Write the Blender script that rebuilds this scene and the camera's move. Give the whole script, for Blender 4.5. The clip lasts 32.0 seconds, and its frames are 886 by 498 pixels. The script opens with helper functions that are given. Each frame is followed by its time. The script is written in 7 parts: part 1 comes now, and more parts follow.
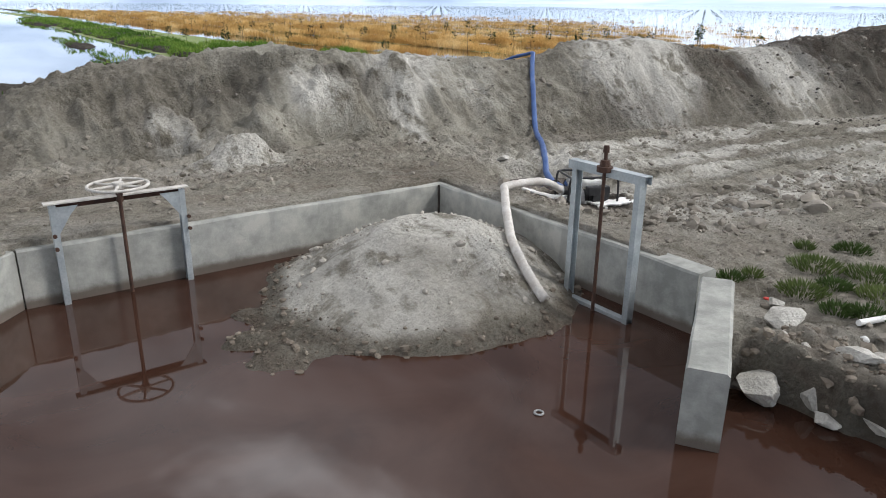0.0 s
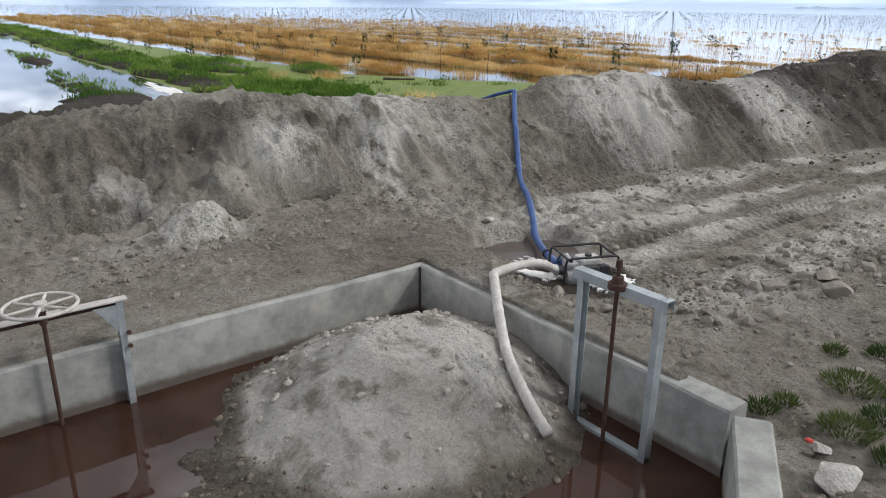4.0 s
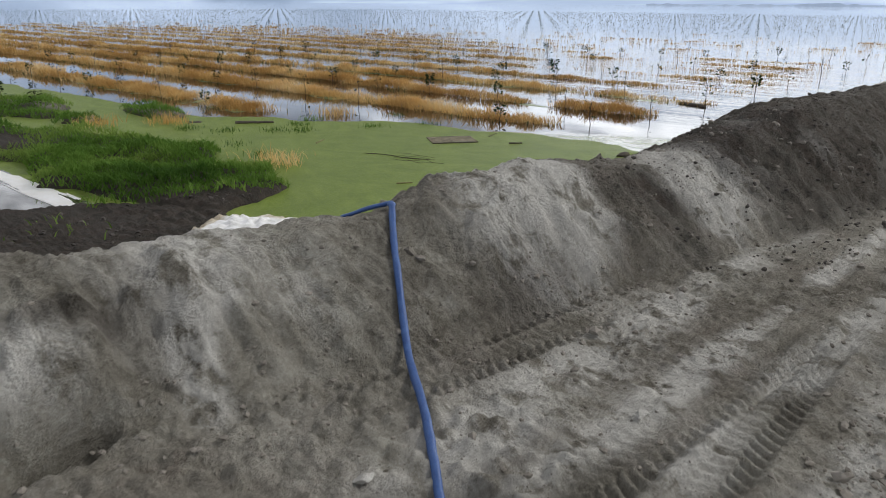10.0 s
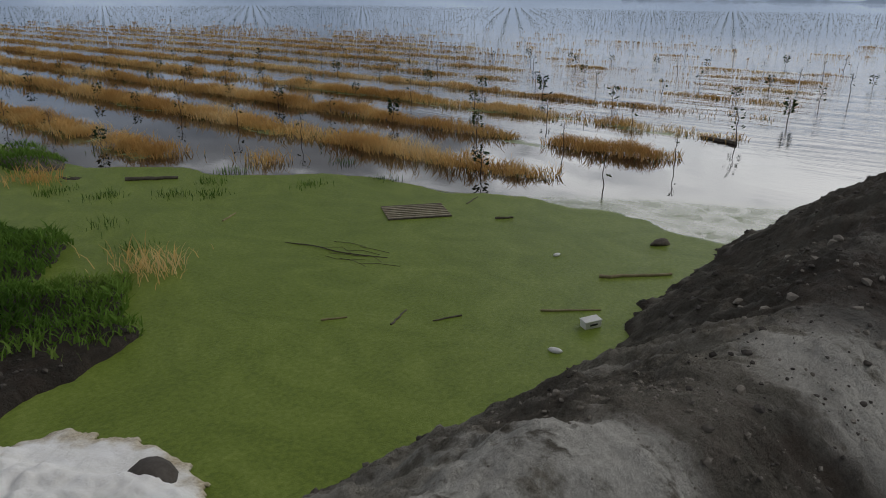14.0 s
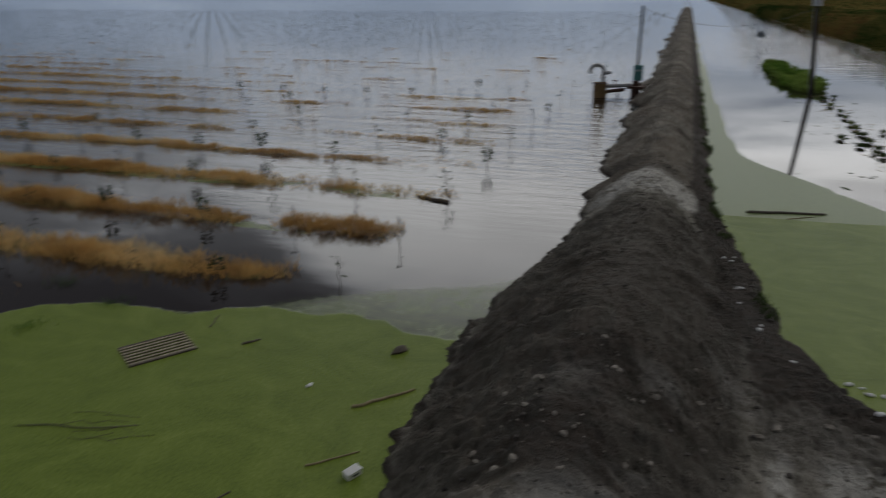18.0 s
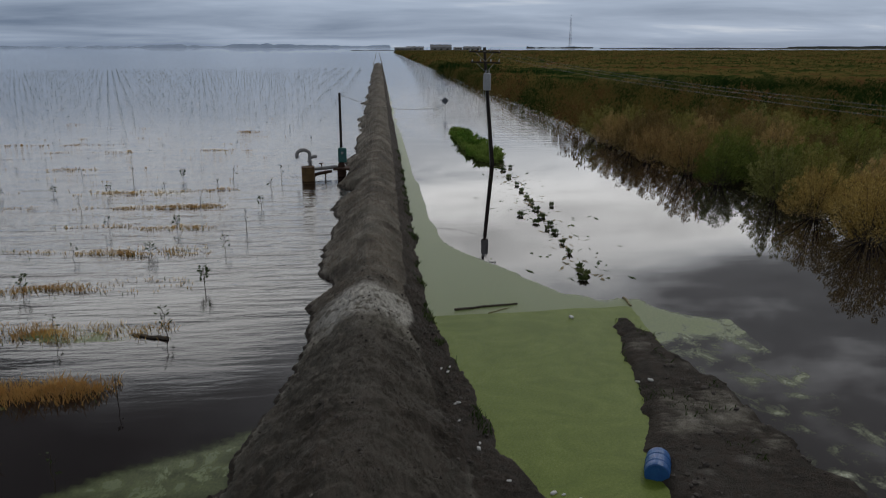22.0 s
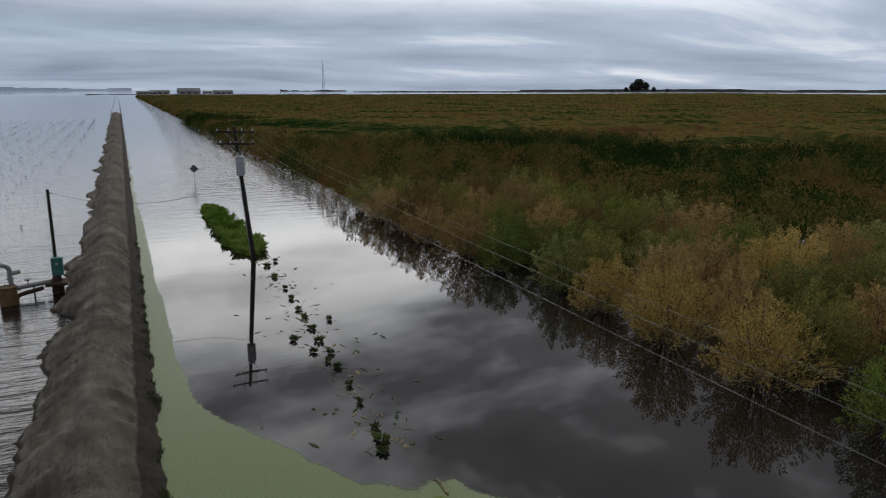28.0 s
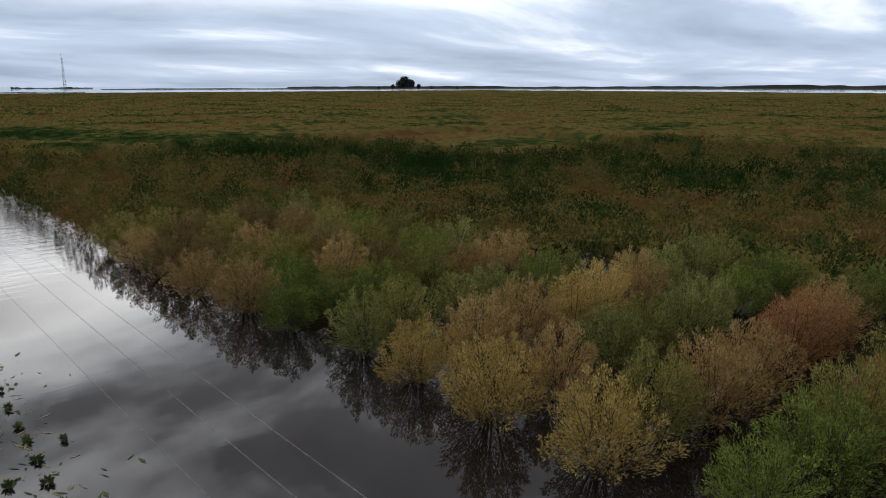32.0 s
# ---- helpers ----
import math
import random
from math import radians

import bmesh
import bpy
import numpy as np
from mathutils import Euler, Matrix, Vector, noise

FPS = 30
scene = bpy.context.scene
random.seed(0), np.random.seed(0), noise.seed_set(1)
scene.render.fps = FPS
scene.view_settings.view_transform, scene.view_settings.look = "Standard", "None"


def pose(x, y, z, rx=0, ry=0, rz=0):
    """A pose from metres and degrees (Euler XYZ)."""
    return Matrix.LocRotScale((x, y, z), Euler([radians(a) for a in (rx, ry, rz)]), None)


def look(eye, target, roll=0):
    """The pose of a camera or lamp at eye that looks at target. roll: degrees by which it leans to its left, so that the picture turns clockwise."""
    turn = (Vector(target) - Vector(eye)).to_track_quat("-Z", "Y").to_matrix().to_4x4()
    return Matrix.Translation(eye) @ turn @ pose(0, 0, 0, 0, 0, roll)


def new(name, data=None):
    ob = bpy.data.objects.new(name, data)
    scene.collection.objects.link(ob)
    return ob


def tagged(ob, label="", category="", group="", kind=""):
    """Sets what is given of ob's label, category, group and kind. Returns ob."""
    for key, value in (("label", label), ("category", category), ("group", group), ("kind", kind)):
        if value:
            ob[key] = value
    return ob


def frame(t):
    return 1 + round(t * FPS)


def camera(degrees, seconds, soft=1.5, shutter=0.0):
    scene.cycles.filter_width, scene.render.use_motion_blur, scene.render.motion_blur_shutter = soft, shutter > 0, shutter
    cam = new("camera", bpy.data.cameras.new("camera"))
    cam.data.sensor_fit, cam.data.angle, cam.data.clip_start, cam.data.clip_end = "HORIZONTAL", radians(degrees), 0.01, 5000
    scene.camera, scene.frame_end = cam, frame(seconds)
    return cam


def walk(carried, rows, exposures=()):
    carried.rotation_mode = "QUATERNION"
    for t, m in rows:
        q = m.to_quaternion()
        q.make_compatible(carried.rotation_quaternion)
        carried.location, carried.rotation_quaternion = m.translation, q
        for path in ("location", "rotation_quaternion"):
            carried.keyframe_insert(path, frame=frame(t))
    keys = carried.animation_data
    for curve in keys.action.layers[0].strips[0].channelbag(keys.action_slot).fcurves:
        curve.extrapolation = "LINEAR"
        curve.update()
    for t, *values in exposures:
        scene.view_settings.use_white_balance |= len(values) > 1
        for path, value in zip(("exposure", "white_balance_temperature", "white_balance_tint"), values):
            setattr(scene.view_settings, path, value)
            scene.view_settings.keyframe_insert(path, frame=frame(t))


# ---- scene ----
cam = camera(63.6, 32.0, soft=0.9, shutter=0.45)
METRES, EYE, TILT, LEAN, TURN = 32.5, 2.28, -19.05, -0.72, -35.8
ROWS = [
    (0.0, 0.0, 0.0, 0.0, 0.0, 0.0, -0.0),
    (0.5, 0.0003, 0.0018, 0.0021, -0.63, 0.02, 0.24),
    (1.0, 0.0002, 0.0042, 0.0049, -0.98, 0.02, 0.38),
    (1.5, -0.0001, 0.0065, 0.0087, -1.07, 0.02, 0.38),
    (2.0, -0.0006, 0.009, 0.0123, -1.07, 0.01, 0.35),
    (2.5, -0.0012, 0.012, 0.0159, -1.04, 0.01, 0.33),
    (3.0, -0.0016, 0.016, 0.0199, -1.2, 0.02, 0.39),
    (3.5, -0.002, 0.0206, 0.0234, -1.73, 0.03, 0.61),
    (5.5, -0.0018, 0.0458, 0.04, -3.75, 0.02, 1.4),
    (6.0, -0.0014, 0.0525, 0.0445, -5.33, -0.0, 2.02),
    (6.5, -0.0007, 0.0599, 0.0488, -7.22, -0.08, 2.77),
    (7.0, 0.0008, 0.068, 0.0534, -7.91, -0.12, 3.02),
    (7.5, 0.0024, 0.0762, 0.0592, -8.55, -0.18, 3.27),
    (8.0, 0.0042, 0.0844, 0.0655, -8.89, -0.2, 3.37),
    (8.5, 0.0063, 0.0923, 0.0721, -9.49, -0.24, 3.61),
    (9.0, 0.0091, 0.1017, 0.0789, -10.28, -0.35, 3.88),
    (9.5, 0.0118, 0.1138, 0.0863, -10.87, -0.41, 4.09),
    (10.0, 0.0144, 0.1282, 0.0939, -11.37, -0.47, 4.26),
    (10.5, 0.0181, 0.1445, 0.1014, -11.87, -0.53, 4.42),
    (11.0, 0.0228, 0.1628, 0.1091, -12.36, -0.62, 4.59),
    (11.5, 0.0292, 0.1845, 0.1183, -12.93, -0.72, 4.84),
    (12.0, 0.0356, 0.2059, 0.1267, -13.16, -0.73, 4.89),
    (12.5, 0.0424, 0.2269, 0.1359, -13.14, -0.77, 4.89),
    (13.0, 0.0512, 0.2549, 0.1481, -13.11, -0.86, 4.87),
    (13.5, 0.0619, 0.2871, 0.1633, -13.1, -0.92, 4.85),
    (14.0, 0.0671, 0.3026, 0.1681, -13.1, -0.91, 4.79),
    (14.5, 0.0692, 0.3065, 0.1678, -13.09, -0.89, 4.76),
    (16.5, 0.0619, 0.2963, 0.1882, -14.94, -1.19, 5.53),
    (17.0, 0.0623, 0.2911, 0.205, -15.36, -1.36, 5.55),
    (17.5, 0.0642, 0.2836, 0.2255, -22.44, -2.3, 8.04),
    (18.0, 0.0654, 0.2776, 0.2455, -34.55, -4.42, 11.87),
    (18.5, 0.0666, 0.2742, 0.2601, -44.42, -6.64, 14.48),
    (19.0, 0.0669, 0.2715, 0.271, -49.41, -7.87, 15.57),
    (19.5, 0.0669, 0.2675, 0.2792, -51.5, -8.41, 15.9),
    (20.0, 0.067, 0.264, 0.2864, -52.75, -8.76, 16.13),
    (20.5, 0.0672, 0.2617, 0.2951, -53.6, -8.99, 16.23),
    (21.0, 0.0687, 0.2593, 0.3035, -54.72, -9.22, 16.38),
    (21.5, 0.0695, 0.2564, 0.3132, -56.09, -8.07, 16.49),
    (22.0, 0.0686, 0.2544, 0.3214, -57.75, -6.48, 16.69),
    (22.5, 0.0683, 0.2524, 0.3298, -59.27, -5.2, 16.93),
    (23.0, 0.068, 0.2503, 0.3382, -60.25, -3.89, 17.04),
    (23.5, 0.0697, 0.25, 0.3442, -60.64, -3.12, 17.05),
    (24.0, 0.0815, 0.2558, 0.3472, -61.12, -3.21, 17.15),
    (24.5, 0.1031, 0.2675, 0.3514, -61.36, -3.31, 17.17),
    (26.5, 0.2024, 0.306, 0.3833, -68.51, -6.13, 17.99),
    (27.0, 0.225, 0.311, 0.397, -71.81, -7.31, 18.33),
    (27.5, 0.2488, 0.316, 0.4089, -74.48, -8.28, 18.57),
    (28.0, 0.2718, 0.3215, 0.4198, -77.56, -9.36, 18.78),
    (28.5, 0.2951, 0.3254, 0.4302, -79.89, -10.16, 18.92),
    (29.0, 0.3186, 0.3298, 0.4398, -82.3, -10.96, 19.02),
    (29.5, 0.3428, 0.3322, 0.4486, -84.62, -11.75, 19.12),
    (30.0, 0.3688, 0.3355, 0.4555, -87.58, -12.73, 19.12),
    (30.5, 0.3956, 0.3376, 0.4633, -89.69, -13.48, 19.1),
    (31.0, 0.4237, 0.3387, 0.47, -92.01, -14.28, 19.06),
    (31.5, 0.4516, 0.3391, 0.4757, -94.5, -15.14, 18.99),
    (32.0, 0.4808, 0.3391, 0.4788, -96.58, -15.82, 18.87),
]
walk(cam, [(t, pose(0, 0, EYE, TILT, LEAN, TURN) @ pose(METRES * x, METRES * y, METRES * z, 90 + pitch, roll, yaw))
           for t, x, y, z, yaw, pitch, roll in ROWS],
     exposures=[(0.0, 0.33), (3.0, 0.08), (5.0, 0.0), (7.0, -0.18), (9.0, -0.34), (10.5, -0.45), (12.0, -0.90), (13.0, -1.20), (14.5, -1.32), (17.0, -1.5), (19.0, -1.78), (20.0, -1.50), (24.0, -1.60), (28.0, -1.36), (30.0, -1.17), (32.0, -0.90)])

# ---- world, sun ----
SUN_ELEV, SUN_AZ = 40.0, -40.0          # degrees; azimuth from +x towards +y
world = bpy.data.worlds.new("overcast_sky")
scene.world = world
world.use_nodes = True


def sky_nodes():
    nt = world.node_tree
    nt.nodes.clear()
    N, L = nt.nodes.new, nt.links.new
    out, bg = N("ShaderNodeOutputWorld"), N("ShaderNodeBackground")
    tc, sep = N("ShaderNodeTexCoord"), N("ShaderNodeSeparateXYZ")
    L(tc.outputs["Generated"], sep.inputs[0])
    # the cloud deck: a plane overhead, seen along each direction
    up = N("ShaderNodeMath"); up.operation = "MAXIMUM"; up.inputs[1].default_value = 0.0
    L(sep.outputs["Z"], up.inputs[0])
    add = N("ShaderNodeMath"); add.operation = "ADD"; add.inputs[1].default_value = 0.10
    L(up.outputs[0], add.inputs[0])
    div = N("ShaderNodeVectorMath"); div.operation = "DIVIDE"
    comb = N("ShaderNodeCombineXYZ")
    for i in range(3):
        L(add.outputs[0], comb.inputs[i])
    L(tc.outputs["Generated"], div.inputs[0]); L(comb.outputs[0], div.inputs[1])
    mp = N("ShaderNodeMapping"); mp.inputs["Scale"].default_value = (0.42, 0.26, 0.0); mp.inputs["Location"].default_value = (0.35, 1.7, 0)
    mp.inputs["Rotation"].default_value = (0, 0, radians(35))
    L(div.outputs[0], mp.inputs[0])
    n1 = N("ShaderNodeTexNoise"); n1.inputs["Scale"].default_value = 1.35; n1.inputs["Detail"].default_value = 9; n1.inputs["Roughness"].default_value = 0.56; n1.inputs["Distortion"].default_value = 0.35
    L(mp.outputs[0], n1.inputs["Vector"])
    # thick grey cloud overhead, thinner and brighter lower down
    thin = N("ShaderNodeMapRange"); thin.interpolation_type = "SMOOTHSTEP"
    for key, val in zip(("From Min", "From Max", "To Min", "To Max"), (0.25, 0.345, 0.13, -0.07)):
        thin.inputs[key].default_value = val
    north = N("ShaderNodeMath"); north.operation = "MAXIMUM"; north.inputs[1].default_value = 0.0
    L(sep.outputs["Y"], north.inputs[0])
    gap = N("ShaderNodeMapRange"); gap.interpolation_type = "SMOOTHSTEP"
    for key, val in zip(("From Min", "From Max", "To Min", "To Max"), (0.0, 0.26, 0.0, 1.0)):
        gap.inputs[key].default_value = val
    shut = N("ShaderNodeMapRange"); shut.interpolation_type = "SMOOTHSTEP"
    for key, val in zip(("From Min", "From Max", "To Min", "To Max"), (0.34, 0.56, -0.13, 0.0)):
        shut.inputs[key].default_value = val
    L(north.outputs[0], gap.inputs["Value"]); L(north.outputs[0], shut.inputs["Value"])
    shift = N("ShaderNodeMath"); shift.operation = "MULTIPLY_ADD"
    L(gap.outputs[0], shift.inputs[0]); L(shut.outputs[0], shift.inputs[1]); L(up.outputs[0], shift.inputs[2])
    south = N("ShaderNodeMath"); south.operation = "MINIMUM"; south.inputs[1].default_value = 0.0
    L(sep.outputs["Y"], south.inputs[0])
    drop = N("ShaderNodeMath"); drop.operation = "MULTIPLY_ADD"; drop.inputs[1].default_value = -0.14
    L(south.outputs[0], drop.inputs[0]); L(shift.outputs[0], drop.inputs[2])
    L(drop.outputs[0], thin.inputs["Value"])
    crown = N("ShaderNodeMapRange"); crown.interpolation_type = "SMOOTHSTEP"
    for key, val in zip(("From Min", "From Max", "To Min", "To Max"), (0.37, 0.58, 0.0, 0.125)):
        crown.inputs[key].default_value = val
    L(up.outputs[0], crown.inputs["Value"])
    both = N("ShaderNodeMath"); both.operation = "ADD"
    L(thin.outputs[0], both.inputs[0]); L(crown.outputs[0], both.inputs[1])
    dens = N("ShaderNodeMath"); dens.operation = "ADD"
    L(n1.outputs["Fac"], dens.inputs[0]); L(both.outputs[0], dens.inputs[1])
    # the deck is lit more strongly on the sun's side
    side = N("ShaderNodeVectorMath"); side.operation = "DOT_PRODUCT"
    side.inputs[1].default_value = (math.cos(radians(-13.0)), math.sin(radians(-13.0)), 0.0)
    L(tc.outputs["Generated"], side.inputs[0])
    facing = N("ShaderNodeMath"); facing.operation = "MAXIMUM"; facing.inputs[1].default_value = 0.25
    L(side.outputs["Value"], facing.inputs[0])
    glow = N("ShaderNodeMath"); glow.operation = "MULTIPLY_ADD"; glow.inputs[1].default_value = 0.32; glow.inputs[2].default_value = -0.135
    falloff = N("ShaderNodeMath"); falloff.operation = "POWER"; falloff.inputs[1].default_value = 6.0
    L(facing.outputs[0], falloff.inputs[0]); L(falloff.outputs[0], glow.inputs[0])
    lit = N("ShaderNodeMath"); lit.operation = "ADD"
    # broken billows in the deck overhead
    n2 = N("ShaderNodeTexNoise"); n2.inputs["Scale"].default_value = 4.6; n2.inputs["Detail"].default_value = 7; n2.inputs["Roughness"].default_value = 0.6; n2.inputs["Distortion"].default_value = 0.5
    L(mp.outputs[0], n2.inputs["Vector"])
    billow = N("ShaderNodeMath"); billow.operation = "MULTIPLY_ADD"; billow.inputs[1].default_value = 0.42; billow.inputs[2].default_value = -0.21
    L(n2.outputs["Fac"], billow.inputs[0])
    torn = N("ShaderNodeMath"); torn.operation = "ADD"
    L(glow.outputs[0], torn.inputs[0]); L(billow.outputs[0], torn.inputs[1])
    L(dens.outputs[0], lit.inputs[0]); L(torn.outputs[0], lit.inputs[1])
    ramp = N("ShaderNodeValToRGB")
    e = ramp.color_ramp.elements
    e[0].position, e[0].color = 0.30, (0.25, 0.25, 0.275, 1)
    m = ramp.color_ramp.elements.new(0.41); m.color = (0.48, 0.485, 0.525, 1)
    e[1].position, e[1].color = 0.74, (5.4, 5.4, 5.4, 1)
    m = ramp.color_ramp.elements.new(0.49); m.color = (0.86, 0.89, 0.95, 1)
    m = ramp.color_ramp.elements.new(0.57); m.color = (2.9, 2.98, 3.12, 1)
    m = ramp.color_ramp.elements.new(0.64); m.color = (4.5, 4.55, 4.6, 1)
    L(lit.outputs[0], ramp.inputs[0])
    # a blue-grey haze low over the horizon
    low = N("ShaderNodeMapRange"); low.interpolation_type = "SMOOTHSTEP"
    low.inputs["From Min"].default_value = 0.075; low.inputs["From Max"].default_value = 0.21
    L(up.outputs[0], low.inputs["Value"])
    veil = N("ShaderNodeValToRGB")
    v = veil.color_ramp.elements
    v[0].position, v[0].color = 0.24, (0.40, 0.53, 0.76, 1)
    m = veil.color_ramp.elements.new(0.46); m.color = (0.66, 0.82, 1.10, 1)
    v[1].position, v[1].color = 0.62, (1.05, 1.25, 1.58, 1)
    m = veil.color_ramp.elements.new(0.74); m.color = (1.8, 1.92, 2.1, 1)
    # the haze brightens towards the south-east, where the sun stands behind the deck
    sunward = N("ShaderNodeVectorMath"); sunward.operation = "DOT_PRODUCT"
    sunward.inputs[1].default_value = (math.cos(radians(SUN_AZ - 15)), math.sin(radians(SUN_AZ - 15)), 0.0)
    L(tc.outputs["Generated"], sunward.inputs[0])
    warm = N("ShaderNodeMapRange"); warm.interpolation_type = "SMOOTHSTEP"
    for key, val in zip(("From Min", "From Max", "To Min", "To Max"), (0.25, 1.0, -0.09, 0.08)):
        warm.inputs[key].default_value = val
    L(sunward.outputs["Value"], warm.inputs["Value"])
    haze = N("ShaderNodeMath"); haze.operation = "ADD"
    L(n1.outputs["Fac"], haze.inputs[0]); L(warm.outputs[0], haze.inputs[1]); L(haze.outputs[0], veil.inputs[0])
    mix = N("ShaderNodeMix"); mix.data_type = "RGBA"
    L(veil.outputs[0], mix.inputs[6])
    L(low.outputs[0], mix.inputs[0]); L(ramp.outputs[0], mix.inputs[7])
    sky = N("ShaderNodeTexSky"); sky.sky_type = "NISHITA"; sky.sun_disc = False
    sky.sun_elevation, sky.sun_rotation = radians(SUN_ELEV), radians(90 - SUN_AZ)
    sc = N("ShaderNodeMix"); sc.data_type = "RGBA"; sc.blend_type = "ADD"; sc.inputs[0].default_value = 0.006
    L(mix.outputs[2], sc.inputs[6]); L(sky.outputs[0], sc.inputs[7])
    L(sc.outputs[2], bg.inputs["Color"])
    bg.inputs["Strength"].default_value = 1.0
    L(bg.outputs[0], out.inputs[0])


sky_nodes()
sun = new("sun", bpy.data.lights.new("sun", "SUN"))
sun.data.energy, sun.data.angle, sun.data.color = 1.5, radians(10), (1.0, 0.98, 0.95)
_a, _e = radians(SUN_AZ), radians(SUN_ELEV)
sun.matrix_world = look((40 * math.cos(_a) * math.cos(_e), 40 * math.sin(_a) * math.cos(_e), 40 * math.sin(_e)), (0, 0, 0))


# ---- numbers: noise on arrays ----
def _hash(ix, iy, seed):
    n = (ix.astype(np.int64) * 374761393 + iy.astype(np.int64) * 668265263 + seed * 974711) & 0xFFFFFFFF
    n = ((n ^ (n >> 13)) * 1274126177) & 0xFFFFFFFF
    return ((n ^ (n >> 16)) & 0xFFFF) / 65535.0


def vnoise(x, y, seed=0):
    """Smooth noise from 0 to 1."""
    x, y = np.asarray(x, float), np.asarray(y, float)
    ix, iy = np.floor(x), np.floor(y)
    fx, fy = x - ix, y - iy
    fx, fy = fx * fx * (3 - 2 * fx), fy * fy * (3 - 2 * fy)
    a, b = _hash(ix, iy, seed), _hash(ix + 1, iy, seed)
    c, d = _hash(ix, iy + 1, seed), _hash(ix + 1, iy + 1, seed)
    return (a * (1 - fx) + b * fx) * (1 - fy) + (c * (1 - fx) + d * fx) * fy


def fbm(x, y, seed=0, octaves=4, gain=0.5):
    """Layered noise, about -0.5 to 0.5."""
    total, amp, s = 0.0, 1.0, 0.0
    for k in range(octaves):
        total = total + amp * (vnoise(x * 2.03 ** k + 7.1 * k, y * 2.03 ** k - 3.7 * k, seed + k) - 0.5)
        s, amp = s + amp, amp * gain
    return total / s * 1.4


def ridged(x, y, seed=0, octaves=4):
    total, amp, s = 0.0, 1.0, 0.0
    for k in range(octaves):
        total = total + amp * (1 - np.abs(2 * vnoise(x * 2.1 ** k + 3.3 * k, y * 2.1 ** k + 9.1 * k, seed + k) - 1))
        s, amp = s + amp, amp * 0.5
    return total / s


def domes(x, y, seed=0):
    """Rounded lumps with sharp creases between them, 0 to about 0.6."""
    ix, iy = np.floor(x), np.floor(y)
    d = np.full(np.shape(x), 9.0)
    for i in (-1, 0, 1):
        for j in (-1, 0, 1):
            px, py = ix + i + _hash(ix + i, iy + j, seed), iy + j + _hash(ix + i, iy + j, seed + 77)
            d = np.minimum(d, (x - px) ** 2 + (y - py) ** 2)
    return np.maximum(0.6 - np.sqrt(d), 0)


def sstep(a, b, v):
    u = np.clip((v - a) / (b - a), 0, 1)
    return u * u * (3 - 2 * u)


# ---- materials ----
def rgb(r, g, b):
    return (r, g, b, 1.0)


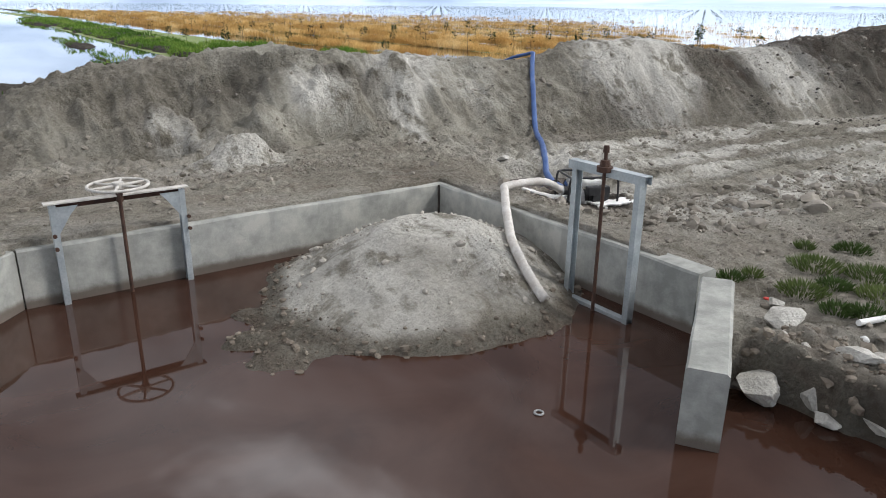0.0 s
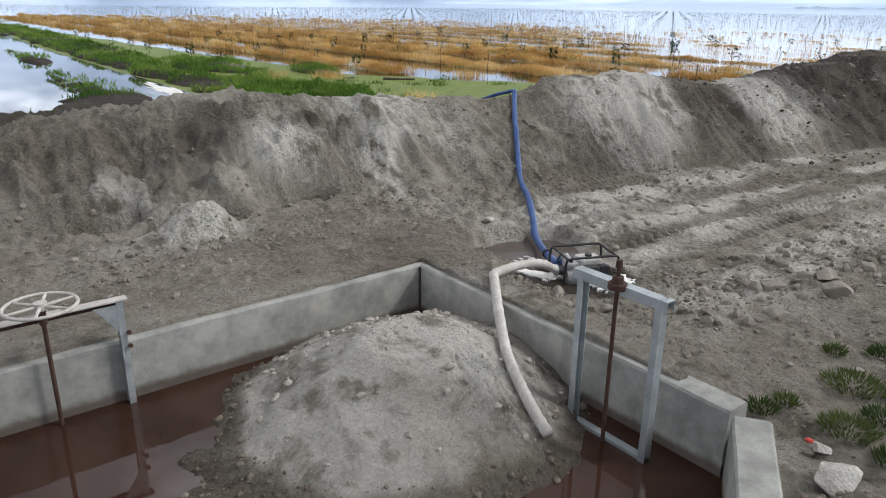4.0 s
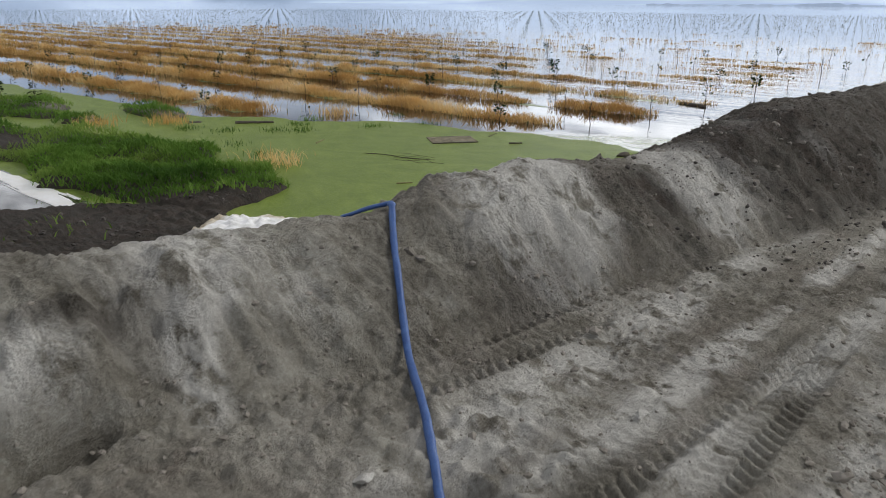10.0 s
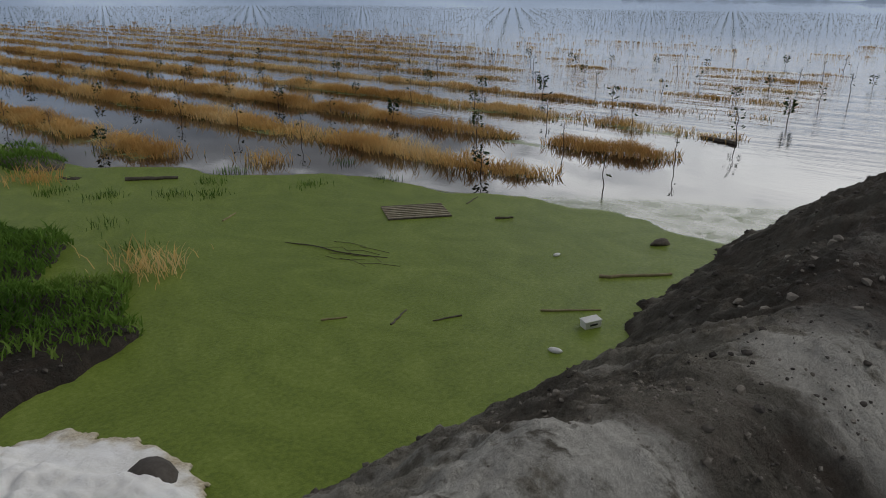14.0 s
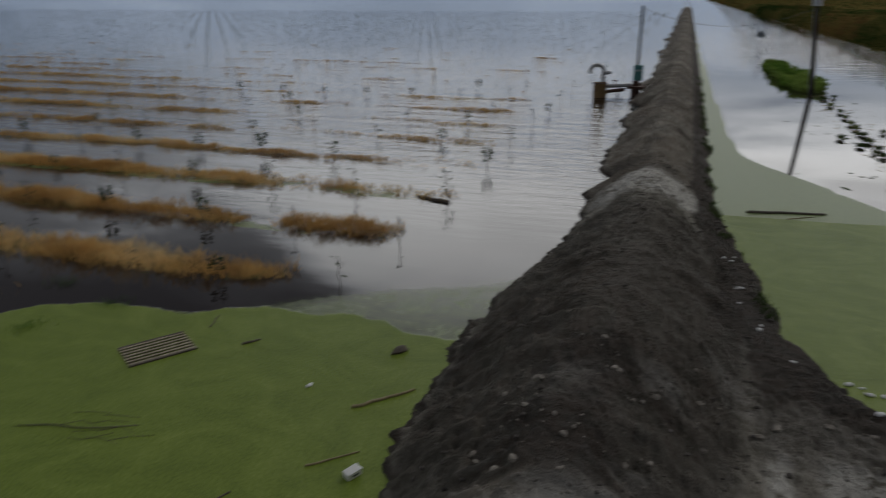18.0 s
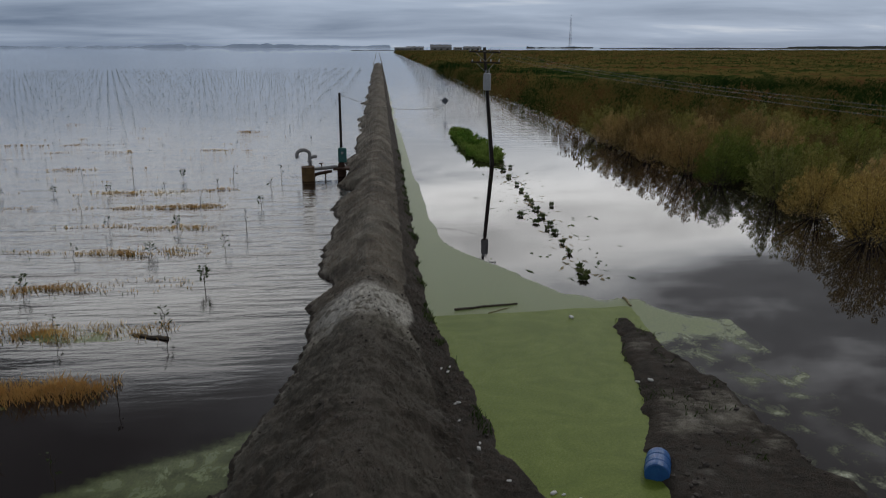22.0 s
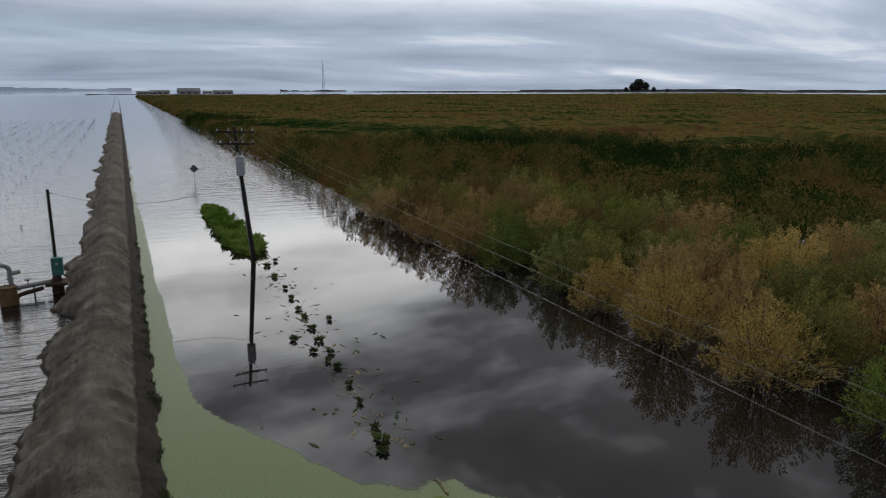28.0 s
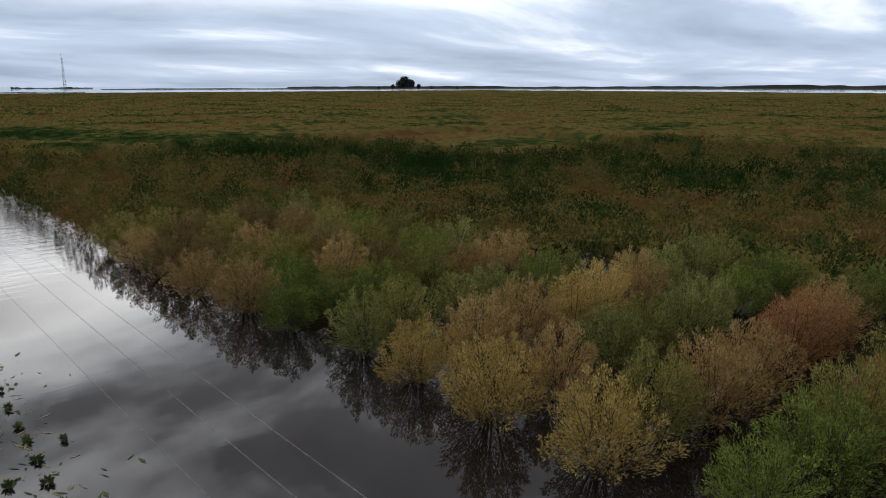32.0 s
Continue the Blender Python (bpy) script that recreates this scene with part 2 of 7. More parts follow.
class Mat:
    """A small builder for node materials."""

    def __init__(self, name, rough=0.8, metal=0.0, spec=0.5):
        self.m = bpy.data.materials.new(name)
        self.m.use_nodes = True
        self.nt = self.m.node_tree
        self.p = next(n for n in self.nt.nodes if n.type == "BSDF_PRINCIPLED")
        self.p.inputs["Roughness"].default_value = rough
        self.p.inputs["Metallic"].default_value = metal
        self.p.inputs["Specular IOR Level"].default_value = spec
        self.geo = None

    def n(self, kind, **props):
        node = self.nt.nodes.new("ShaderNode" + kind)
        for k, v in props.items():
            setattr(node, k, v)
        return node

    def l(self, a, b):
        self.nt.links.new(a, b)

    def pos(self, local=False, scale=(1, 1, 1), rot=(0, 0, 0)):
        if local:
            src = self.n("TexCoord").outputs["Object"]
        else:
            src = self.n("NewGeometry").outputs["Position"]
        mp = self.n("Mapping")
        mp.inputs["Scale"].default_value = scale
        mp.inputs["Rotation"].default_value = rot
        self.l(src, mp.inputs[0])
        return mp.outputs[0]

    def noise(self, scale, detail=5, rough=0.55, local=False, stretch=(1, 1, 1), distort=0.0, rot=(0, 0, 0)):
        t = self.n("TexNoise")
        t.inputs["Scale"].default_value, t.inputs["Detail"].default_value = scale, detail
        t.inputs["Roughness"].default_value, t.inputs["Distortion"].default_value = rough, distort
        self.l(self.pos(local, stretch, rot), t.inputs["Vector"])
        return t.outputs["Fac"]

    def ramp(self, fac, *stops):
        r = self.n("ValToRGB")
        el = r.color_ramp.elements
        el[0].position, el[0].color = stops[0]
        el[1].position, el[1].color = stops[-1]
        for s in stops[1:-1]:
            e = el.new(s[0]); e.color = s[1]
        self.l(fac, r.inputs[0])
        return r.outputs[0]

    def mix(self, fac, a, b, blend="MIX"):
        x = self.n("Mix", data_type="RGBA", blend_type=blend)
        for sock, v in ((x.inputs[0], fac), (x.inputs[6], a), (x.inputs[7], b)):
            if isinstance(v, (int, float, tuple)):
                sock.default_value = v
            else:
                self.l(v, sock)
        return x.outputs[2]

    def math(self, op, a, b=0.0, clamp=False):
        x = self.n("Math", operation=op, use_clamp=clamp)
        for sock, v in ((x.inputs[0], a), (x.inputs[1], b)):
            if isinstance(v, (int, float)):
                sock.default_value = v
            else:
                self.l(v, sock)
        return x.outputs[0]

    def range(self, v, a, b, c=0.0, d=1.0, smooth=True):
        x = self.n("MapRange", interpolation_type="SMOOTHSTEP" if smooth else "LINEAR")
        for k, val in zip(("From Min", "From Max", "To Min", "To Max"), (a, b, c, d)):
            x.inputs[k].default_value = val
        self.l(v, x.inputs["Value"])
        return x.outputs[0]

    def attr(self, name):
        return self.n("Attribute", attribute_name=name).outputs["Fac"]

    def color(self, c):
        if isinstance(c, tuple):
            self.p.inputs["Base Color"].default_value = c
        else:
            self.l(c, self.p.inputs["Base Color"])
        return self

    def rough(self, r):
        self.l(r, self.p.inputs["Roughness"])
        return self

    def bump(self, h, dist=0.01, strength=1.0, under=None):
        b = self.n("Bump")
        b.inputs["Distance"].default_value, b.inputs["Strength"].default_value = dist, strength
        self.l(h, b.inputs["Height"])
        if under is not None:
            self.l(under, b.inputs["Normal"])
        self.l(b.outputs[0], self.p.inputs["Normal"])
        return b.outputs[0]


def speckled(name, a, b, scale=8.0, rough=0.7, metal=0.0, bump=0.003, local=True, spec=0.5):
    """A plain surface with grain and blotches between two colours."""
    m = Mat(name, rough, metal, spec)
    big, fine = m.noise(scale, 4, local=local), m.noise(scale * 9, 5, local=local)
    f = m.math("ADD", m.math("MULTIPLY", big, 0.65), m.math("MULTIPLY", fine, 0.35))
    m.color(m.ramp(f, (0.36, a), (0.64, b)))
    m.rough(m.range(big, 0.3, 0.7, rough - 0.08, min(1.0, rough + 0.12)))
    if bump:
        m.bump(fine, bump)
    return m.m


def soil_material():
    m = Mat("soil", 0.95, spec=0.15)
    big = m.noise(0.55, 6, 0.6)
    mid = m.noise(3.3, 7, 0.65, distort=0.4)
    fine = m.noise(19, 8, 0.78)
    gully = m.noise(1.6, 6, 0.6, stretch=(2.2, 0.6, 0.8), rot=(0, 0, radians(8)))
    f = m.math("ADD", m.math("ADD", m.math("MULTIPLY", big, 0.36), m.math("MULTIPLY", m.noise(55, 4, 0.7), 0.10)), m.math("ADD", m.math("MULTIPLY", mid, 0.34), m.math("MULTIPLY", fine, 0.22)))
    col = m.ramp(f, (0.40, rgb(0.130, 0.115, 0.091)), (0.47, rgb(0.240, 0.221, 0.180)), (0.525, rgb(0.332, 0.312, 0.260)), (0.60, rgb(0.468, 0.448, 0.384)))
    warm = m.attr("warm")
    col = m.mix(m.math("MULTIPLY", warm, m.range(mid, 0.35, 0.65), True), col, m.ramp(fine, (0.40, rgb(0.122, 0.098, 0.075)), (0.60, rgb(0.250, 0.210, 0.168))))
    # pale alkali crust and bleached silt
    pale = m.attr("pale")
    pm = m.math("MULTIPLY", pale, m.range(m.math("ADD", m.math("MULTIPLY", mid, 0.6), m.math("MULTIPLY", gully, 0.5)), 0.44, 0.57), True)
    col = m.mix(pm, col, m.ramp(fine, (0.34, rgb(0.54, 0.515, 0.46)), (0.66, rgb(0.70, 0.68, 0.62))))
    # dark damp clay, with painted shade in hollows and at the bank's foot
    dark = m.attr("dark")
    dm = m.math("MULTIPLY", dark, m.range(m.math("ADD", mid, m.math("MULTIPLY", fine, 0.3)), 0.35, 0.85, 0.75, 1.0), True)
    col = m.mix(dm, col, m.ramp(mid, (0.42, rgb(0.018, 0.014, 0.011)), (0.58, rgb(0.064, 0.051, 0.041))))
    m.color(col)
    m.rough(m.range(dark, 0.0, 1.0, 0.96, 0.82))
    crumb = m.n("TexVoronoi", feature="F1")
    crumb.inputs["Scale"].default_value = 16.0
    crumb.inputs["Detail"].default_value, crumb.inputs["Roughness"].default_value = 2.0, 0.6
    m.l(m.pos(), crumb.inputs["Vector"])
    lumps = m.math("MULTIPLY", m.math("SUBTRACT", 0.6, crumb.outputs["Distance"]), m.range(m.noise(0.9, 4), 0.40, 0.62, 0.15, 1.0))
    h = m.math("ADD", m.math("ADD", m.math("MULTIPLY", mid, 0.30), m.math("MULTIPLY", fine, 0.20)), m.math("MULTIPLY", lumps, 0.12))
    nb = m.bump(h, 0.26, 1.0)
    # tyre lugs pressed into the yard
    w = m.n("TexWave", wave_type="BANDS", bands_direction="X", wave_profile="SAW")
    w.inputs["Scale"].default_value, w.inputs["Distortion"].default_value = 1.5, 1.2
    w.inputs["Detail"].default_value, w.inputs["Detail Scale"].default_value = 2, 1.4
    m.l(m.pos(rot=(0, 0, radians(-18))), w.inputs["Vector"])
    m.bump(m.math("MULTIPLY", m.attr("track"), w.outputs["Fac"]), 0.02, 0.5, nb)
    return m.m


def water_material():
    m = Mat("flood_water", 0.04)
    m.p.inputs["IOR"].default_value = 1.4
    cover = m.attr("duckweed")
    film = m.attr("film")
    edge = m.noise(1.1, 7, 0.62, distort=0.6)
    fine = m.noise(16, 5, 0.7)
    k = m.math("ADD", cover, m.math("MULTIPLY", m.math("SUBTRACT", edge, 0.5), 0.55))
    full = m.range(k, 0.47, 0.56)
    fk = m.math("ADD", film, m.math("ADD", m.math("MULTIPLY", m.math("SUBTRACT", edge, 0.5), 0.55), m.math("MULTIPLY", m.math("SUBTRACT", fine, 0.5), 0.12)))
    thin = m.math("MULTIPLY", m.range(fk, 0.45, 0.62), 0.84)
    streak = m.noise(0.9, 6, 0.6, stretch=(0.8, 0.5, 1), distort=2.5)
    thin = m.math("MAXIMUM", thin, m.math("MULTIPLY", m.attr("sheen"), m.range(streak, 0.3, 0.7, 0.22, 0.62)))
    green = m.ramp(m.math("ADD", m.math("MULTIPLY", fine, 0.60), m.math("MULTIPLY", streak, 0.40)),
                   (0.38, rgb(0.118, 0.170, 0.020)), (0.52, rgb(0.172, 0.235, 0.034)), (0.66, rgb(0.240, 0.305, 0.062)))
    pale = m.ramp(fine, (0.40, rgb(0.175, 0.240, 0.078)), (0.60, rgb(0.275, 0.340, 0.130)))
    mud = m.ramp(m.noise(0.12, 4), (0.35, rgb(0.015, 0.0115, 0.011)), (0.65, rgb(0.025, 0.019, 0.018)))
    col = m.mix(thin, mud, pale)
    col = m.mix(full, col, green)
    m.color(col)
    cov = m.math("MAXIMUM", full, thin)
    calm = m.attr("calm")
    m.rough(m.math("MAXIMUM", m.range(cov, 0.0, 1.0, 0.02, 0.5, smooth=False), m.range(calm, 0.0, 1.0, 0.03, 0.012, smooth=False)))
    m.l(m.math("SUBTRACT", m.range(cov, 0.0, 1.0, 0.5, 0.34, smooth=False), m.math("MULTIPLY", full, 0.10)), m.p.inputs["Specular IOR Level"])
    # wind ripples in lines along the wind, calm in the lee
    r1 = m.noise(1.6, 4, 0.55, stretch=(2.4, 0.5, 1), rot=(0, 0, radians(6)), distort=0.5)
    r2 = m.noise(0.35, 3, 0.5, stretch=(2.6, 0.45, 1), rot=(0, 0, radians(4)))
    r3 = m.noise(7.0, 3, 0.5, stretch=(1.6, 0.7, 1))
    h = m.math("ADD", m.math("ADD", m.math("MULTIPLY", r1, 0.40), m.math("MULTIPLY", r3, 0.14)), m.math("MULTIPLY", r2, 1.7))
    h = m.math("MULTIPLY", m.math("MULTIPLY", h, m.range(calm, 0.0, 1.0, 1.0, 0.012, smooth=False)), m.range(full, 0.0, 0.6, 1.0, 0.0))
    nb = m.bump(h, 0.075, 0.9)
    m.bump(m.math("MULTIPLY", full, m.math("ADD", fine, m.noise(60, 3))), 0.007, 0.8, nb)
    return m.m


def pool_material():
    m = Mat("muddy_water", 0.03)
    m.p.inputs["IOR"].default_value = 1.38
    n = m.noise(0.8, 5, 0.6, distort=1.0)
    m.color(m.ramp(n, (0.38, rgb(0.038, 0.017, 0.011)), (0.62, rgb(0.060, 0.030, 0.021))))
    m.bump(m.noise(1.2, 3), 0.003, 0.2)
    return m.m


def concrete_material():
    m = Mat("concrete", 0.85, spec=0.3)
    big, mid, fine = m.noise(1.2, 5), m.noise(5.0, 6, 0.65), m.noise(60, 4)
    drip = m.noise(3.2, 5, 0.6, stretch=(2.2, 2.2, 0.22))
    col = m.ramp(m.math("ADD", m.math("MULTIPLY", big, 0.4), m.math("MULTIPLY", mid, 0.6)),
                 (0.40, rgb(0.25, 0.255, 0.235)), (0.52, rgb(0.36, 0.362, 0.335)), (0.62, rgb(0.46, 0.455, 0.415)))
    col = m.mix(m.range(drip, 0.52, 0.70, 0, 0.55), col, rgb(0.27, 0.272, 0.25))
    z = m.n("SeparateXYZ"); m.l(m.n("NewGeometry").outputs["Position"], z.inputs[0])
    wet = m.math("ADD", z.outputs["Z"], m.math("MULTIPLY", m.math("SUBTRACT", mid, 0.5), 0.07))
    stain = m.range(wet, -0.085, -0.015, 1.0, 0.0)
    col = m.mix(m.math("MULTIPLY", stain, 0.85), col, rgb(0.105, 0.080, 0.062))
    m.color(col)
    m.bump(m.math("ADD", mid, m.math("MULTIPLY", fine, 0.4)), 0.008, 0.6)
    return m.m


def leaf_material(name, stops, patch=0.055, rough=0.6, spread=0.9, thru=0.22, belt=False, tone=False):
    """Foliage: colour drifts over the ground, from plant to plant and from leaf to leaf."""
    m = Mat(name, rough, spec=0.08 if spread else 0.0)
    patchy = m.noise(patch, 3, 0.5, stretch=(1.0, 1.0, 0))
    rnd = m.n("ObjectInfo").outputs["Random"]
    isl = m.n("NewGeometry").outputs["Random Per Island"]
    own = m.noise(0.30, 1, 0.4, stretch=(1.0, 1.0, 0))
    f = m.math("ADD", m.math("MULTIPLY", m.math("SUBTRACT", patchy, 0.5), 1.8), m.math("MULTIPLY", m.math("SUBTRACT", own, 0.5), 1.1))
    f = m.math("ADD", f, m.math("ADD", m.math("MULTIPLY", m.math("SUBTRACT", rnd, 0.18), 0.80 * spread), m.math("MULTIPLY", isl, 0.26)))
    if not spread:
        f = m.math("ADD", f, 0.38)
    if tone:
        f = m.math("ADD", f, m.attr("tone"))
    if belt:
        # a broad belt of greener bushes runs across the shrubland
        at = m.n("SeparateXYZ"); m.l(m.n("NewGeometry").outputs["Position"], at.inputs[0])
        d = m.math("ADD", m.math("SUBTRACT", at.outputs["Y"], m.math("MULTIPLY", at.outputs["X"], 0.33)), 110.6)
        d = m.math("ABSOLUTE", m.math("ADD", d, m.math("MULTIPLY", m.math("SUBTRACT", patchy, 0.5), 60.0)))
        f = m.math("ADD", f, m.range(d, 6.0, 24.0, -0.30, 0.04))
    m.color(m.ramp(f, *stops))
    m.p.inputs["Subsurface Weight"].default_value = 0.0
    tr = m.n("BsdfTranslucent")
    m.l(m.p.inputs["Base Color"].links[0].from_socket, tr.inputs["Color"])
    ms = m.n("MixShader"); ms.inputs[0].default_value = thru
    out = next(n for n in m.nt.nodes if n.type == "OUTPUT_MATERIAL")
    m.l(m.p.outputs[0], ms.inputs[1]); m.l(tr.outputs[0], ms.inputs[2]); m.l(ms.outputs[0], out.inputs[0])
    return m.m


SOIL, WATER, POOL, CONCRETE = soil_material(), water_material(), pool_material(), concrete_material()
# silty water with the sky's grey reflection put into its base colour
PUDDLE_WATER = speckled("sky_tinted_puddle", rgb(0.10, 0.080, 0.070), rgb(0.145, 0.118, 0.105), 1.5, 0.10, bump=0, local=False)
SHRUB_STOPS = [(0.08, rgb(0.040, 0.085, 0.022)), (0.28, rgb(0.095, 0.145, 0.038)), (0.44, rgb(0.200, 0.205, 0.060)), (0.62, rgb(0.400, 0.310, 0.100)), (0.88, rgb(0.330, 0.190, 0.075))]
def tone_material(name, dull, mid, fresh):
    """Leaves of one shrub: older ones dull, those at the tips fresher, each a little different."""
    m = Mat(name + "_leaves", 0.6, spec=0.10)
    own = m.noise(1.1, 3, 0.5)
    isl = m.n("NewGeometry").outputs["Random Per Island"]
    rnd = m.n("ObjectInfo").outputs["Random"]
    f = m.math("ADD", m.math("MULTIPLY", isl, 0.5), m.math("ADD", m.math("MULTIPLY", own, 0.7), m.math("MULTIPLY", rnd, 0.22)))
    col = m.ramp(f, (0.38, rgb(*(0.95 * v for v in dull))), (0.70, rgb(*(1.12 * v for v in mid))), (1.02, rgb(*(1.22 * v for v in fresh))))
    m.color(col)
    tr = m.n("BsdfTranslucent")
    m.l(col, tr.inputs["Color"])
    ms = m.n("MixShader"); ms.inputs[0].default_value = 0.12
    out = next(n for n in m.nt.nodes if n.type == "OUTPUT_MATERIAL")
    m.l(m.p.outputs[0], ms.inputs[1]); m.l(tr.outputs[0], ms.inputs[2]); m.l(ms.outputs[0], out.inputs[0])
    return m.m


SHRUB = {"yellow": tone_material("yellow", (0.262, 0.182, 0.057), (0.479, 0.353, 0.114), (0.661, 0.524, 0.194)),
         "ochre": tone_material("ochre", (0.228, 0.148, 0.057), (0.388, 0.262, 0.103), (0.536, 0.399, 0.182)),
         "rust": tone_material("rust", (0.205, 0.103, 0.046), (0.365, 0.194, 0.080), (0.502, 0.308, 0.148)),
         "green": tone_material("green", (0.074, 0.105, 0.021), (0.148, 0.194, 0.039), (0.308, 0.353, 0.085)),
         "olive": tone_material("olive", (0.120, 0.125, 0.030), (0.234, 0.222, 0.059), (0.399, 0.353, 0.120)),
         # ochre with the bushes' shaded side put into the colour
         "shaded_ochre": tone_material("shaded_ochre", (0.120, 0.082, 0.034), (0.225, 0.160, 0.060), (0.35, 0.27, 0.110)),
         "sage": tone_material("sage", (0.114, 0.131, 0.034), (0.222, 0.234, 0.068), (0.388, 0.388, 0.142))}
# stops scaled down to put in the self-shade that large leaf cards lack
SHRUB_MID = leaf_material("shaded_shrub_leaves", [(p, rgb(*(0.64 * v for v in c[:3]))) for p, c in SHRUB_STOPS], 0.045, rough=1.0, spread=0, thru=0.06, belt=True, tone=True)
# darkened likewise, as the open canopy sheet casts no shade on itself
SHRUB_FAR = leaf_material("shaded_far_shrub_leaves", [(p, rgb(*(0.60 * v for v in c[:3]))) for p, c in SHRUB_STOPS], 0.035, rough=1.0, spread=0, belt=True)
GREEN_GRASS = leaf_material("green_grass", [(0.0, rgb(0.055, 0.120, 0.020)), (0.45, rgb(0.135, 0.250, 0.040)), (0.9, rgb(0.235, 0.335, 0.075))], 0.3, 0.7, thru=0.35)
GOLD_GRASS = leaf_material("dry_grass", [(0.05, rgb(0.56, 0.34, 0.12)), (0.45, rgb(0.78, 0.54, 0.22)), (0.9, rgb(0.86, 0.70, 0.42))], 0.15, 0.8, thru=0.48)
WEED = leaf_material("weed_leaves", [(0.1, rgb(0.055, 0.090, 0.026)), (0.9, rgb(0.165, 0.20, 0.070))], 0.6)
SAPLING_LEAF = leaf_material("sapling_leaves", [(0.1, rgb(0.022, 0.045, 0.018)), (0.9, rgb(0.07, 0.09, 0.03))], 0.2)
BARK = speckled("bark", rgb(0.045, 0.036, 0.028), rgb(0.11, 0.09, 0.07), 14, 0.9)
GALV = speckled("galvanised_steel", rgb(0.34, 0.38, 0.40), rgb(0.52, 0.56, 0.57), 6, 0.5, 0.55)
RUST = speckled("rusty_steel", rgb(0.045, 0.026, 0.02), rgb(0.12, 0.065, 0.045), 18, 0.85, 0.2)
PALE_PAINT = speckled("weathered_white_paint", rgb(0.42, 0.40, 0.37), rgb(0.66, 0.63, 0.58), 12, 0.7)
BLUE_HOSE = speckled("blue_vinyl", rgb(0.028, 0.075, 0.235), rgb(0.065, 0.140, 0.35), 7, 0.45)
WHITE_HOSE = speckled("dusty_white_vinyl", rgb(0.44, 0.40, 0.36), rgb(0.68, 0.66, 0.62), 6, 0.6)
BLACK = speckled("black_paint", rgb(0.010, 0.010, 0.011), rgb(0.030, 0.030, 0.032), 20, 0.5)
GREY_METAL = speckled("cast_metal", rgb(0.30, 0.30, 0.30), rgb(0.48, 0.48, 0.47), 14, 0.5, 0.4)
WHITE_TANK = speckled("white_enamel", rgb(0.58, 0.57, 0.53), rgb(0.74, 0.73, 0.70), 6, 0.4)
HEAP_CLOD = speckled("heap_clods", rgb(0.29, 0.262, 0.222), rgb(0.50, 0.465, 0.41), 1.4, 0.95, bump=0.01, local=False)
BROWN_CLOD = speckled("brown_clods", rgb(0.085, 0.062, 0.045), rgb(0.26, 0.225, 0.18), 1.9, 0.95, bump=0.01, local=False)
ROCK = speckled("pale_rock", rgb(0.36, 0.34, 0.30), rgb(0.62, 0.60, 0.55), 5, 0.9, bump=0.02)
DARK_CLOD = speckled("dark_clods", rgb(0.045, 0.038, 0.033), rgb(0.13, 0.115, 0.10), 1.4, 0.95, bump=0.01, local=False)
CLOD = speckled("clods", rgb(0.16, 0.140, 0.113), rgb(0.34, 0.308, 0.262), 1.4, 0.95, bump=0.01, local=False)
WOOD = speckled("weathered_wood", rgb(0.06, 0.048, 0.036), rgb(0.17, 0.145, 0.115), 9, 0.85)
POLE_WOOD = speckled("creosote_pole", rgb(0.022, 0.018, 0.016), rgb(0.06, 0.05, 0.043), 9, 0.85)
PALLET_WOOD = speckled("bleached_boards", rgb(0.17, 0.14, 0.09), rgb(0.40, 0.35, 0.25), 5, 0.85)


def foam_material():
    m = Mat("foam", 0.85, spec=0.2)
    big, fine = m.noise(2.2, 5), m.noise(30, 5, 0.7)
    col = m.ramp(m.math("ADD", m.math("MULTIPLY", big, 0.6), m.math("MULTIPLY", fine, 0.4)), (0.38, rgb(0.86, 0.845, 0.80)), (0.60, rgb(0.96, 0.955, 0.94)))
    edge = m.range(m.math("ADD", m.attr("edge"), m.math("MULTIPLY", m.math("SUBTRACT", m.noise(3.0, 5), 0.5), 0.5)), 0.80, 0.98, 0.0, 0.85)
    m.color(m.mix(edge, col, m.ramp(fine, (0.4, rgb(0.33, 0.25, 0.13)), (0.6, rgb(0.58, 0.50, 0.34)))))
    m.bump(m.math("ADD", fine, m.math("MULTIPLY", big, 2.0)), 0.012, 0.8)
    return m.m


FOAM = foam_material()
BLUE_DRUM = speckled("blue_plastic", rgb(0.012, 0.085, 0.30), rgb(0.03, 0.15, 0.42), 5, 0.4)
TEAL = speckled("teal_enamel", rgb(0.03, 0.13, 0.125), rgb(0.07, 0.22, 0.20), 6, 0.5)
TANK_RUST = speckled("ochre_tank", rgb(0.10, 0.06, 0.025), rgb(0.24, 0.15, 0.06), 4, 0.8)
CAN_GREY = speckled("transformer_grey", rgb(0.42, 0.45, 0.48), rgb(0.58, 0.60, 0.62), 5, 0.5)
RUBBER = speckled("rubber", rgb(0.012, 0.011, 0.010), rgb(0.035, 0.03, 0.026), 12, 0.8)
STRAW = speckled("reed", rgb(0.20, 0.16, 0.08), rgb(0.36, 0.30, 0.17), 8, 0.8)
WHITE = speckled("white_plastic", rgb(0.66, 0.66, 0.64), rgb(0.8, 0.8, 0.78), 4, 0.5)
FAR_ROOF = speckled("far_roof", rgb(0.20, 0.21, 0.22), rgb(0.34, 0.35, 0.36), 0.05, 0.7, local=False)
FAR_WALL = speckled("far_wall", rgb(0.30, 0.29, 0.27), rgb(0.42, 0.41, 0.39), 0.05, 0.8, local=False)
FAR_TREE = speckled("far_foliage", rgb(0.030, 0.036, 0.030), rgb(0.060, 0.068, 0.052), 0.02, 0.9, local=False)
